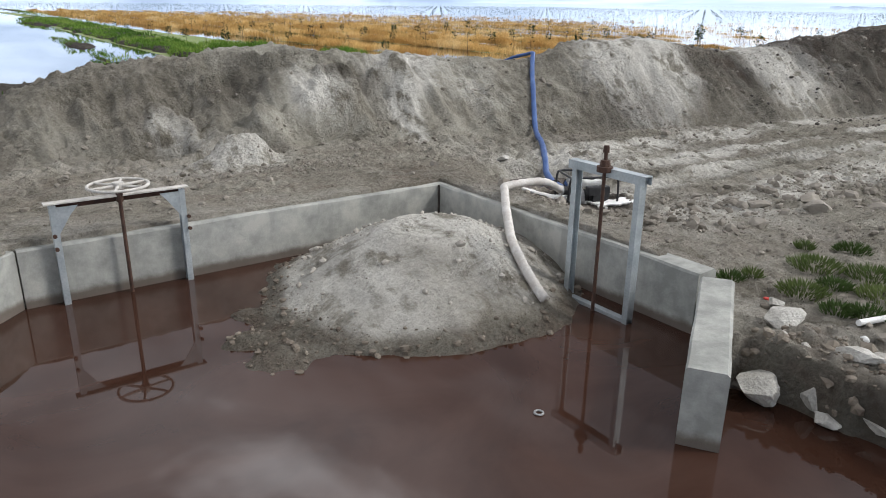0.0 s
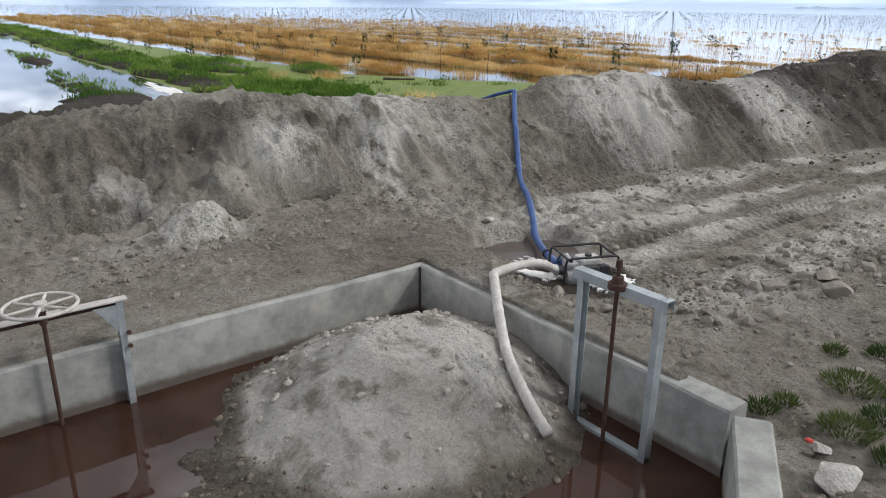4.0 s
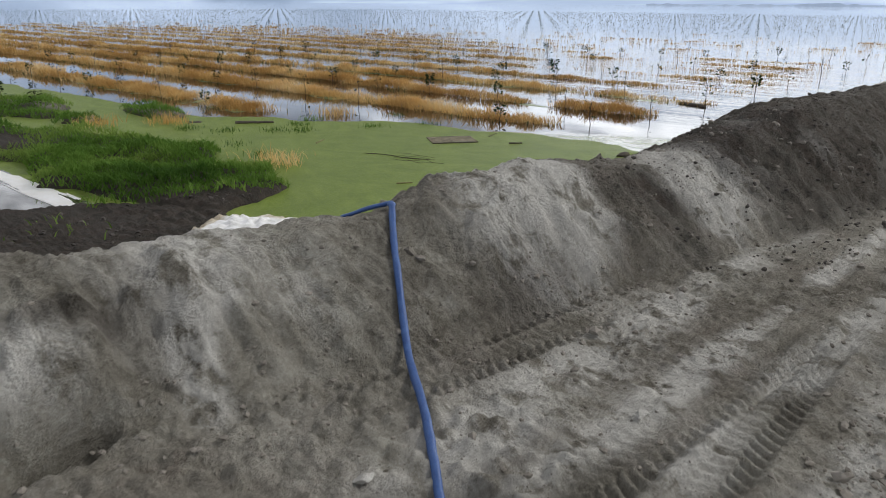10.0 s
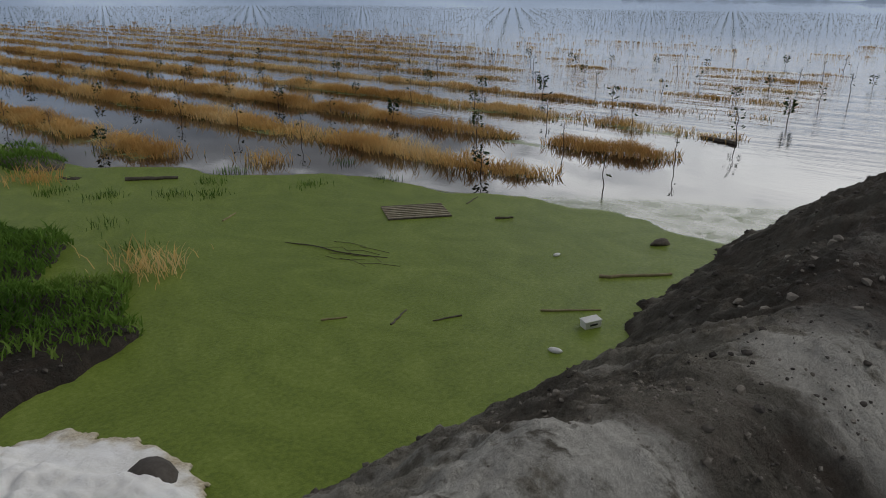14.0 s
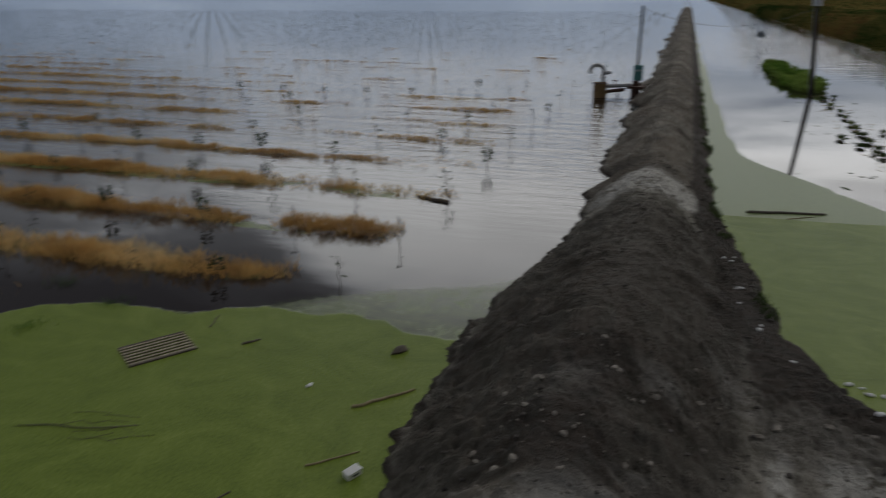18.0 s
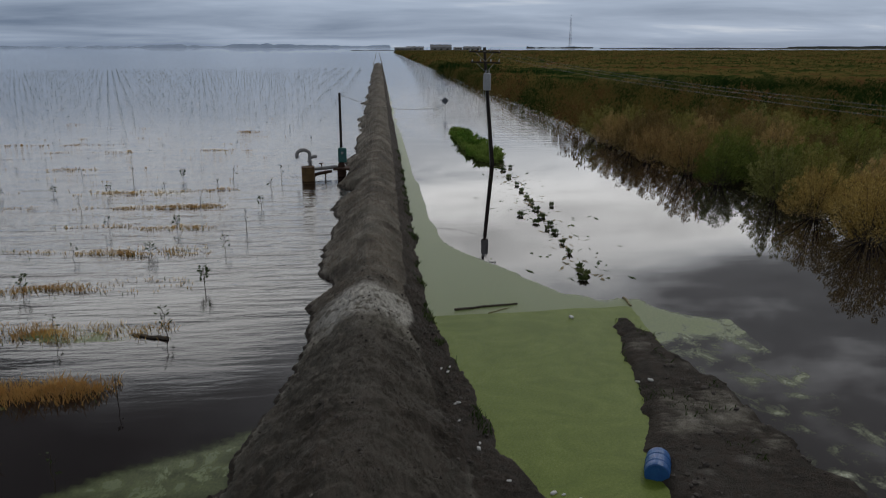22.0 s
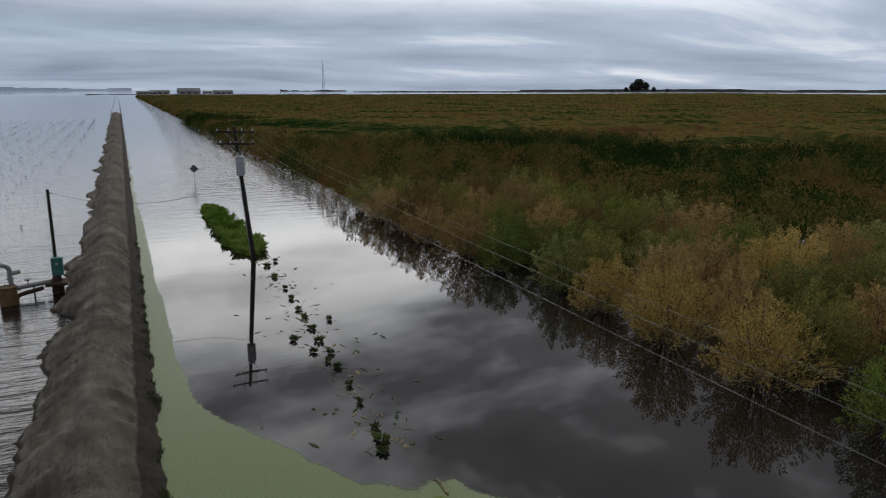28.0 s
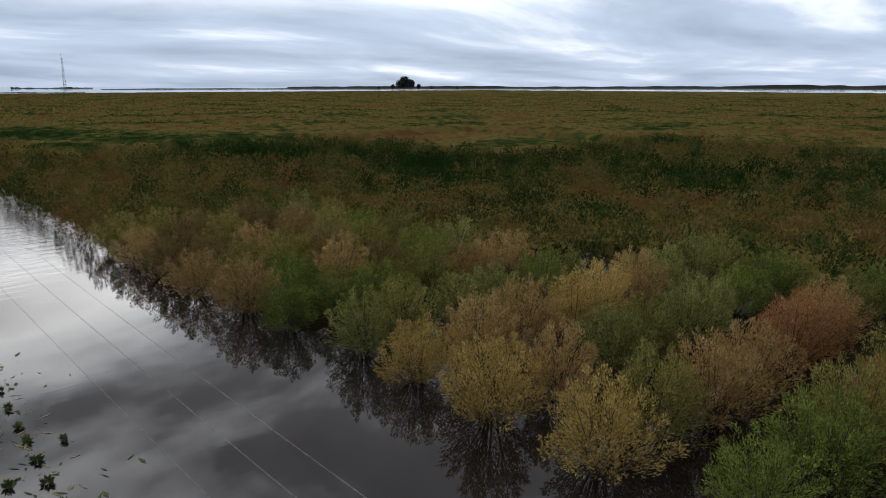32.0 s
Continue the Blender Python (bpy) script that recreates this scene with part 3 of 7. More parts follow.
# hill colour has the blue haze of distance mixed in
HAZY_HILL = speckled("far_hills", rgb(0.42, 0.54, 0.72), rgb(0.48, 0.60, 0.78), 0.002, 1.0, bump=0, local=False)
WIRE = speckled("aluminium_wire", rgb(0.14, 0.135, 0.12), rgb(0.24, 0.23, 0.21), 3, 0.5, 0.5)
SIGN_GREY = speckled("sign_sheet", rgb(0.10, 0.12, 0.14), rgb(0.20, 0.23, 0.26), 4, 0.5, 0.3)
RED = speckled("red_scrap", rgb(0.5, 0.03, 0.02), rgb(0.65, 0.06, 0.04), 9, 0.6)
YELLOW = speckled("yellow_paint", rgb(0.55, 0.42, 0.06), rgb(0.68, 0.54, 0.10), 9, 0.6)


# ---- mesh helpers ----
def mesh_of(name, verts, faces, material, smooth=False):
    me = bpy.data.meshes.new(name)
    me.from_pydata([tuple(v) for v in verts], [], [tuple(int(i) for i in f) for f in faces])
    me.materials.append(material)
    if smooth:
        me.polygons.foreach_set("use_smooth", [True] * len(me.polygons))
    me.update()
    return me


def fast_mesh(name, verts, quads, material, smooth=False):
    """A mesh from arrays: verts n x 3, faces n x k."""
    verts, quads = np.asarray(verts, np.float32), np.asarray(quads, np.int32)
    k = quads.shape[1]
    me = bpy.data.meshes.new(name)
    me.vertices.add(len(verts)); me.vertices.foreach_set("co", verts.ravel())
    me.loops.add(quads.size); me.loops.foreach_set("vertex_index", quads.ravel())
    me.polygons.add(len(quads))
    me.polygons.foreach_set("loop_start", np.arange(0, quads.size, k, dtype=np.int32))
    me.polygons.foreach_set("use_smooth", np.full(len(quads), smooth))
    me.materials.append(material)
    me.update(calc_edges=True)
    me.validate()
    return me


def part(name, bm, material, parent=None, label="", smooth=False):
    """Link a bmesh as one mesh object under a thing or under a part."""
    me = bpy.data.meshes.new(name)
    bm.to_mesh(me); bm.free()
    me.materials.append(material)
    if smooth:
        me.polygons.foreach_set("use_smooth", [True] * len(me.polygons))
    ob = new(name, me)
    if parent is not None:
        ob.parent = parent
    return tagged(ob, label)


def thing(name, label, category, at=None, group="", kind=""):
    ob = new(name)
    if at is not None:
        ob.matrix_basis = at
    return tagged(ob, label, category, group, kind)


def box(sx, sy, sz, at=(0, 0, 0), bevel=0.004, rot=None, bm=None):
    bm = bm or bmesh.new()
    m = Matrix.Translation(at)
    if rot is not None:
        m = m @ rot
    g = bmesh.ops.create_cube(bm, size=1, matrix=m @ Matrix.Diagonal((sx, sy, sz, 1)))
    if bevel:
        edges = list({e for v in g["verts"] for e in v.link_edges})
        bmesh.ops.bevel(bm, geom=edges, offset=bevel, segments=2, affect="EDGES", profile=0.6)
    return bm


def rod(p, q, r, r2=None, sides=10, bm=None, caps=True):
    bm = bm or bmesh.new()
    p, q = Vector(p), Vector(q)
    d = q - p
    m = Matrix.Translation((p + q) / 2) @ d.to_track_quat("Z", "Y").to_matrix().to_4x4()
    bmesh.ops.create_cone(bm, cap_ends=caps, segments=sides, radius1=r, radius2=r if r2 is None else r2, depth=d.length, matrix=m)
    return bm


def tube(points, r, sides=10, bm=None, radii=None, flat=None):
    """A swept round (or flattened) tube along points."""
    bm = bm or bmesh.new()
    pts = [Vector(p) for p in points]
    rings, side = [], None
    for i, p in enumerate(pts):
        d = (pts[min(i + 1, len(pts) - 1)] - pts[max(i - 1, 0)]).normalized()
        ref = Vector((0, 0, 1)) if abs(d.z) < 0.95 else Vector((1, 0, 0))
        side = d.cross(ref).normalized() if side is None else (side - d * side.dot(d)).normalized()
        up = side.cross(d).normalized()
        rr = r if radii is None else radii[i]
        f = 1.0 if flat is None else flat[i]
        rings.append([bm.verts.new(p + side * math.cos(a) * rr * (2 - f) + up * math.sin(a) * rr * f) for a in (2 * math.pi * k / sides for k in range(sides))])
    for a, b in zip(rings, rings[1:]):
        for k in range(sides):
            bm.faces.new((a[k], a[(k + 1) % sides], b[(k + 1) % sides], b[k]))
    bm.faces.new(rings[0][::-1]); bm.faces.new(rings[-1])
    bmesh.ops.recalc_face_normals(bm, faces=bm.faces)
    return bm


def spline(points, n=10):
    """A smooth line through points."""
    P = [Vector(p) for p in points]
    P = [P[0] * 2 - P[1]] + P + [P[-1] * 2 - P[-2]]
    out = []
    for i in range(1, len(P) - 2):
        a, b, c, d = P[i - 1:i + 3]
        for k in range(n):
            t = k / n
            out.append(0.5 * (2 * b + (c - a) * t + (2 * a - 5 * b + 4 * c - d) * t * t + (3 * b - a - 3 * c + d) * t ** 3))
    return out + [P[-2]]


def ring_bm(R, r, at=(0, 0, 0), seg=32, sides=8, bm=None):
    bm = bm or bmesh.new()
    rows = []
    for i in range(seg):
        a = 2 * math.pi * i / seg
        rows.append([bm.verts.new((at[0] + (R + r * math.cos(b)) * math.cos(a), at[1] + (R + r * math.cos(b)) * math.sin(a), at[2] + r * math.sin(b)))
                     for b in (2 * math.pi * k / sides for k in range(sides))])
    for i in range(seg):
        A, B = rows[i], rows[(i + 1) % seg]
        for k in range(sides):
            bm.faces.new((A[k], B[k], B[(k + 1) % sides], A[(k + 1) % sides]))
    return bm


def lump(r, seed, squash=(1, 1, 1), rough=0.35, sub=2, chip=0.0):
    """A broken stone or clod, with flats where it was chipped."""
    rng = random.Random(seed)
    bm = bmesh.new()
    bmesh.ops.create_icosphere(bm, subdivisions=sub, radius=1)
    off = Vector((rng.uniform(-50, 50), rng.uniform(-50, 50), rng.uniform(-50, 50)))
    cuts = [(Vector((rng.gauss(0, 1), rng.gauss(0, 1), rng.gauss(0, 1))).normalized(), rng.uniform(0.48, 0.75)) for _ in range(16)] if chip else []
    for v in bm.verts:
        n = v.co.normalized()
        k = 1 + rough * (noise.noise(n * 1.6 + off) + 0.4 * noise.noise(n * 4 + off))
        p = n * k
        for c, d in cuts:
            if p.dot(c) > d:
                p -= c * (p.dot(c) - d) * chip
        v.co = Vector((p.x * squash[0], p.y * squash[1], p.z * squash[2])) * r
    return bm


# ---- the lie of the land ----
POOL_Z = -0.13
WALL_TOP = 0.37


def interp(v, xs, ys):
    return np.interp(v, xs, ys)


def levee_line(x):
    return interp(x, [-8, -1, 2, 5, 9.3, 13, 17.6, 24, 34, 60, 200, 385], [12.4, 11.9, 11.4, 10.9, 10.05, 9.15, 8.65, 8.45, 8.4, 8.15, 7.75, 7.5])


def levee_parts(x, y):
    """Height of the bank above the water and how far down its side a point lies (minus: north)."""
    wob = 0.5 * fbm(x * 0.33, x * 0.0 + 3.1, 11, 3)
    yc = levee_line(x) + wob * sstep(20, 40, x) * 0.5
    top = interp(x, [-9, -3, 0, 2, 4.6, 6.3, 8.6, 9.3, 10.2, 11.6, 13.6, 15, 17.2, 20.5, 24, 29, 34, 60, 385, 392],
                 [0.1, 0.35, 0.75, 1.30, 1.60, 1.46, 1.33, 1.34, 1.62, 1.76, 1.40, 1.50, 1.66, 1.86, 1.75, 1.50, 1.42, 1.30, 1.2, -1.0])
    south = interp(x, [-8, 2, 5, 8, 9.3, 11, 12.7, 14.7, 18, 22, 30, 60, 385], [2.3, 1.9, 1.95, 1.95, 1.8, 1.5, 1.7, 1.85, 2.4, 2.7, 2.1, 1.8, 1.75])
    north = interp(x, [-8, 2, 9, 12, 14, 15.8, 17.2, 21, 24, 28, 35, 60, 385], [2.2, 2.2, 2.2, 2.6, 2.6, 2.4, 2.9, 3.1, 2.9, 2.2, 1.9, 2.1, 2.0])
    lobe = 0.2 + 0.8 * vnoise(x * 0.36, y * 0.25 + 2, 5) + 0.10 * (vnoise(x * 1.5, y * 1.1 + 4, 6) - 0.5)
    far = sstep(26, 36, x)
    scallop = 1 + far * (0.95 * (lobe - 0.6) + 0.25 * fbm(x * 0.45, x * 0 + 9, 21, 4))
    v = y - yc
    u = np.where(v < 0, -v / (south * (1 + far * 0.22 * fbm(x * 0.7, x * 0 + 5, 31, 3))), v / (north * scallop))
    top = top * (1 + far * 0.5 * (lobe - 0.6))
    prof = 1 - np.clip(u, 0, 1.25) ** 1.12
    prof = np.where(u < 0.14, 1 - 0.14 ** 1.12 - (0.14 ** 2 - u ** 2) * -3.0 * 0.6, prof)
    prof = np.minimum(prof, 0.93)
    return top * 1.06, prof, u, v, far


# ruts: where each lies across the yard, its slope, half width and ends
TRACKS = ((6.87, -0.115, 0.24, 6.9, 12.5), (5.22, 0.01, 0.22, 6.6, 12.0), (9.52, -0.13, 0.22, 6.9, 11.5), (9.02, -0.13, 0.22, 7.2, 11.0), (3.6, 0.125, 0.24, 11.5, 17.0))


def toe_line(x):
    """The wet foot of the bank on its canal side."""
    return interp(x, [19.0, 19.7, 21.1, 23.6, 27.1, 33.5, 60, 200, 385], [2.9, 3.6, 4.95, 5.6, 6.05, 6.62, 6.42, 6.0, 5.75])


def pool_right(y):
    return interp(y, [-6, 1.0, 1.6, 1.86, 2.05, 2.27, 2.33, 2.9, 7], [4.5, 4.08, 4.15, 4.12, 4.04, 4.02, 3.62, 4.56, 4.56])


def pool_left(y):
    return interp(y, [-6, 5.2, 6.3, 7], [-1.9, -0.62, 0.36, 0.36])


# green islets beside the grassy bank: place and half widths
ISLETS = ((12.5, 33.5, 1.6, 3.4), (12.9, 29.0, 0.7, 0.7), (15.6, 28.8, 0.75, 2.6), (12.8, 21.0, 0.5, 0.45), (6.9, 41.0, 0.45, 5.0), (6.1, 31.5, 0.35, 2.2), (9.8, 78.0, 0.9, 9.0), (5.9, 25.4, 0.4, 1.2))


def bank_right(y):
    return interp(y, [15.0, 15.9, 16.3, 17.9, 18.4, 18.95, 19.6, 21.2, 24.2, 27.7, 31, 36, 45, 70, 150], [9.9, 11.2, 12.35, 12.9, 13.1, 11.4, 12.3, 13.4, 12.8, 11.0, 10.4, 11.4, 12.4, 13.4, 16.8])


def bank_left(y):
    return interp(y, [15.0, 15.5, 17.5, 18.4, 21.4, 26, 33, 50, 84, 150], [9.7, 9.4, 9.3, 8.95, 8.75, 8.9, 8.9, 9.2, 10.8, 15.6])


def ground(x, y):
    """Height of the soil at x, y (arrays)."""
    x, y = np.asarray(x, float), np.asarray(y, float)
    rough = 0.07 * fbm(x * 0.9, y * 0.9, 3, 4) + 0.055 * fbm(x * 3.1, y * 3.1, 8, 3) + 0.03 * (ridged(x * 5, y * 5, 14, 2) - 0.5)
    crumb = np.clip(0.35 + 1.6 * fbm(x * 0.7, y * 0.7, 18, 3), 0, 1)
    rough = rough + crumb * (0.10 * np.maximum(vnoise(x * 8.3, y * 8.3, 16) - 0.55, 0) + 0.08 * np.maximum(vnoise(x * 4.1, y * 4.1, 17) - 0.6, 0) + 0.05 * np.maximum(vnoise(x * 15.1, y * 15.1, 19) - 0.5, 0)) + 0.022 * (vnoise(x * 11.0, y * 11.0, 20) - 0.5)
    wx, wy = x + 0.12 * fbm(x * 2.3, y * 2.3, 24, 2), y + 0.12 * fbm(x * 2.3, y * 2.3, 25, 2)
    broken = np.clip(0.30 + 1.9 * fbm(x * 0.55, y * 0.55, 26, 3), 0, 1)
    rough = rough + 0.15 * broken * (domes(wx * 4.3, wy * 4.3, 27) - 0.18) + (0.35 + 0.65 * crumb) * 0.075 * (domes(wx * 10.2, wy * 10.2, 28) - 0.18)
    # yard and the land behind it
    east = interp(y, [-12, -6, -3, 0.5, 1.6, 3.1, 4.2, 5.4, 9, 12, 16, 17.5, 21], [15.0, 17.5, 19.8, 20.6, 19.7, 20.0, 21.4, 23.0, 22, 11.0, 10.6, 9.5, 3.0])
    d = np.minimum(np.minimum(east - x, y + 11.0), 21.5 - y) + 0.9 * fbm(x * 0.7, y * 0.7, 40, 4)
    yard = 0.17 + 0.05 * sstep(12, 5, x) + 0.12 * sstep(4.0, 6.5, y) * sstep(8.5, 4.6, x) - 0.08 * sstep(11.5, 14.5, y)
    h = -0.75 + (yard + 0.75) * sstep(-1.0, 0.75, d) + rough * sstep(-0.8, 1, d)
    # ruts of tyres
    for a, b, w, x0, x1 in TRACKS:
        v = y - a - b * x
        on = sstep(x0 - 0.4, x0 + 0.5, x) * sstep(x1 + 1, x1 - 1, x)
        tread = sstep(w * 1.15, w * 0.85, np.abs(v)) * np.clip(0.75 + 1.8 * fbm(x * 0.8, y * 0.8, 77, 3), 0, 1)
        lug = np.sin(6.283 * (x * 6.6 + 4.0 * np.abs(v) + 0.5 * (v > 0) + 0.4 * fbm(x, y, 78, 2)))
        h = h + on * (tread * (-0.035 - 0.85 * rough + 0.030 * np.clip(lug * 1.6, -1, 1)) + 0.04 * np.exp(-((np.abs(v) - w * 1.35) / 0.08) ** 2))
    # mud spit along the canal
    cx = np.clip(x, 19, 33)
    cy, cw = interp(cx, [19, 22, 25.6, 30, 33], [-0.1, -0.35, -0.55, -0.65, -0.85]), interp(cx, [19, 22, 25.6, 30, 33], [2.6, 2.25, 1.55, 0.72, 0.25])
    ds = cw - np.hypot(x - cx, (y - cy)) + (1.1 - 0.5 * (y > cy)) * fbm(x * 0.9, y * 0.9, 61, 4)
    h = np.maximum(h, -0.6 + 0.78 * sstep(-0.7, 0.65, ds) + 0.8 * rough)
    # muddy tongue into the pond
    cy = np.clip(y, 18, 28.5)
    dm = interp(cy, [18, 24, 28.5], [3.4, 1.5, 0.5]) - np.hypot(x - interp(cy, [18, 24, 28.5], [4.6, 6.0, 6.5]), y - cy) + 0.9 * fbm(x * 0.7, y * 0.7, 66, 4)
    h = np.maximum(h, -0.5 + 0.58 * sstep(-0.8, 0.8, dm) + 0.7 * rough)
    # grassy bank north of the yard
    db = np.minimum(bank_right(y) - x, x - bank_left(y))
    db = np.minimum(db, 150 - y)
    for px, py, rx, ry in ISLETS:
        db = np.maximum(db, min(rx, ry) * (1 - np.hypot((x - px) / rx, (y - py) / ry)))
    db = db + 0.9 * fbm(x * 0.7, y * 0.7, 71, 4)
    h = np.maximum(h, -0.5 + 0.62 * sstep(-0.7, 0.45, db) + 0.8 * rough)
    # the bank of dug-out soil
    top, prof, u, v, far = levee_parts(x, y)
    gul = ridged(x * 1.15, y * 0.35 + 0.25 * x, 91, 4) - 0.55
    side = np.clip(1 - np.abs(u - 0.55) / 0.55, 0, 1)
    quiet = 1 - 0.62 * sstep(10.2, 9.2, x) * sstep(5.4, 6.8, x) * sstep(1.1, 0.8, u) - 0.35 * sstep(9.8, 10.4, x) * sstep(16.5, 15.5, x)
    lev = top * prof + side * ((0.30 + 0.08 * sstep(10, 6, x)) * gul * (1 - 0.5 * far) + (0.22 - 0.04 * far) * fbm(x * 2.4, y * 1.2, 95, 4) + (0.10 + 0.22 * sstep(9.4, 10.2, x) * sstep(18, 15, x)) * (ridged(x * 3.4 + 0.9 * y, y * 0.7, 98, 3) - 0.5)) + 0.12 * fbm(x * 1.1, y * 1.1, 97, 4) + quiet * rough + sstep(0.02, 0.25, u) * (1 - 0.35 * far) * quiet ** 0.5 * ((0.26 + 0.18 * sstep(10, 6, x)) * (ridged(x * 1.3 + 0.3 * y, y * 1.25, 99, 3) - 0.55) + 0.13 * (ridged(x * 3.7 + 0.8 * y, y * 3.3 - 0.6 * x, 100, 3) - 0.5))
    h = np.where(u < 1.2, np.maximum(h, lev), h)
    bench = sstep(1.12, 1.0, u + 0.10 * fbm(x * 1.2, y * 1.2, 101, 3)) * sstep(20, 23, x) * sstep(388, 384, x)
    h = np.where((v < 0) & (u > 0.7), np.maximum(h, -0.3 + 0.40 * bench + 0.6 * rough), h)
    wide = interp(x, [29, 34], [1.0, 0.55])
    foot = sstep(0.85, 0.40, np.abs(y - toe_line(x)) / wide + 0.35 * fbm(x * 1.1, y * 1.1, 103, 4)) * sstep(19, 20.5, x) * sstep(388, 384, x)
    h = np.maximum(h, -0.28 + 0.36 * foot + 0.7 * rough)
    # undercut hollows and slumps in the near face
    for (px, py, rx, ry, a) in ((4.84, 9.25, 0.40, 0.20, -0.55), (4.95, 9.64, 0.62, 0.17, 0.20), (5.55, 9.70, 0.40, 0.20, 0.16), (3.28, 9.12, 0.62, 0.18, -0.60), (2.4, 9.6, 0.5, 0.22, -0.30), (5.75, 9.75, 0.28, 0.32, -0.2),
                                (3.2, 8.78, 0.40, 0.26, 0.34), (5.0, 8.98, 0.6, 0.16, 0.07), (6.35, 9.9, 0.2, 0.5, 0.18), (6.95, 9.6, 0.35, 0.45, 0.16), (4.75, 9.98, 0.75, 0.2, 0.18), (3.9, 9.4, 0.25, 0.4, 0.22), (3.3, 9.5, 0.7, 0.2, 0.18)):
        h = h + a * np.exp(-(((x - px) / rx) ** 2 + ((y - py) / ry) ** 2) ** 1.7)
    # the puddle by the pump
    h = h - 0.16 * np.exp(-((x - 6.3) / 1.35) ** 2 - ((y - 6.05) / 1.25) ** 2) * sstep(4.72, 5.2, x)
    pd = np.hypot((x - 6.37) / 0.62, (y - 6.54) / 0.56) + 0.5 * fbm(x * 1.8, y * 1.8, 33, 3)
    h = h + (0.065 - h) * sstep(1.25, 1.0, pd) * 0.9 - 0.10 * sstep(1.1, 0.75, pd)
    calm = sstep(1.0, 0.6, np.hypot((x - 5.9) / 0.6, (y - 5.35) / 0.5))
    h = h - 0.8 * calm * rough
    # the pool inside the walls
    right, left = pool_right(y), pool_left(y)
    dp = np.minimum(np.minimum(right - x, x - left), np.minimum(6.34 - y, y + 5.5))
    natural = sstep(2.36, 2.28, y)
    w = 0.04 + 0.10 * natural
    k = sstep(-w * 0.7, w, dp + 0.16 * natural * fbm(x * 2.4, y * 2.4, 44, 4))
    fill = np.clip(WALL_TOP + 0.035 + 0.5 * rough, 0, 1)
    near = sstep(1.3, 0.1, -dp) * sstep(2.95, 3.5, y) * sstep(-4, 0, x)
    h = np.where(dp < 0, h + (np.maximum(h, fill) - h) * near, h)
    h = h * (1 - k) + (-0.95) * k
    # the heap dumped in the pool
    r = np.hypot((x - 3.42) / 1.62, (y - 4.95) / 1.36) + 0.20 * fbm(x * 0.9, y * 0.9, 52, 4)
    heap = POOL_Z + 0.66 * (1 - np.clip(r, 0, 1.6) ** 1.25) * 1.0 + 0.06 * fbm(x * 2.6, y * 2.6, 55, 3) + 0.02 * fbm(x * 9, y * 9, 58, 2)
    toe = np.hypot((x - 1.82) / 0.85, (y - 4.38) / 0.46)
    for px, py in ((1.72, 4.72), (1.95, 5.15), (2.25, 5.55), (2.6, 5.95)):
        toe = np.minimum(toe, np.hypot((x - px) / 0.40, (y - py) / 0.40))
    heap = np.maximum(heap, POOL_Z + 0.07 - 0.16 * toe + 0.07 * fbm(x * 4, y * 4, 57, 3))
    inside = (dp > -0.02)
    h = np.where(inside, np.maximum(h, np.minimum(heap, POOL_Z + 0.57 + 0.1 * fbm(x * 1.5, y * 1.5, 59, 3))), h)
    return h


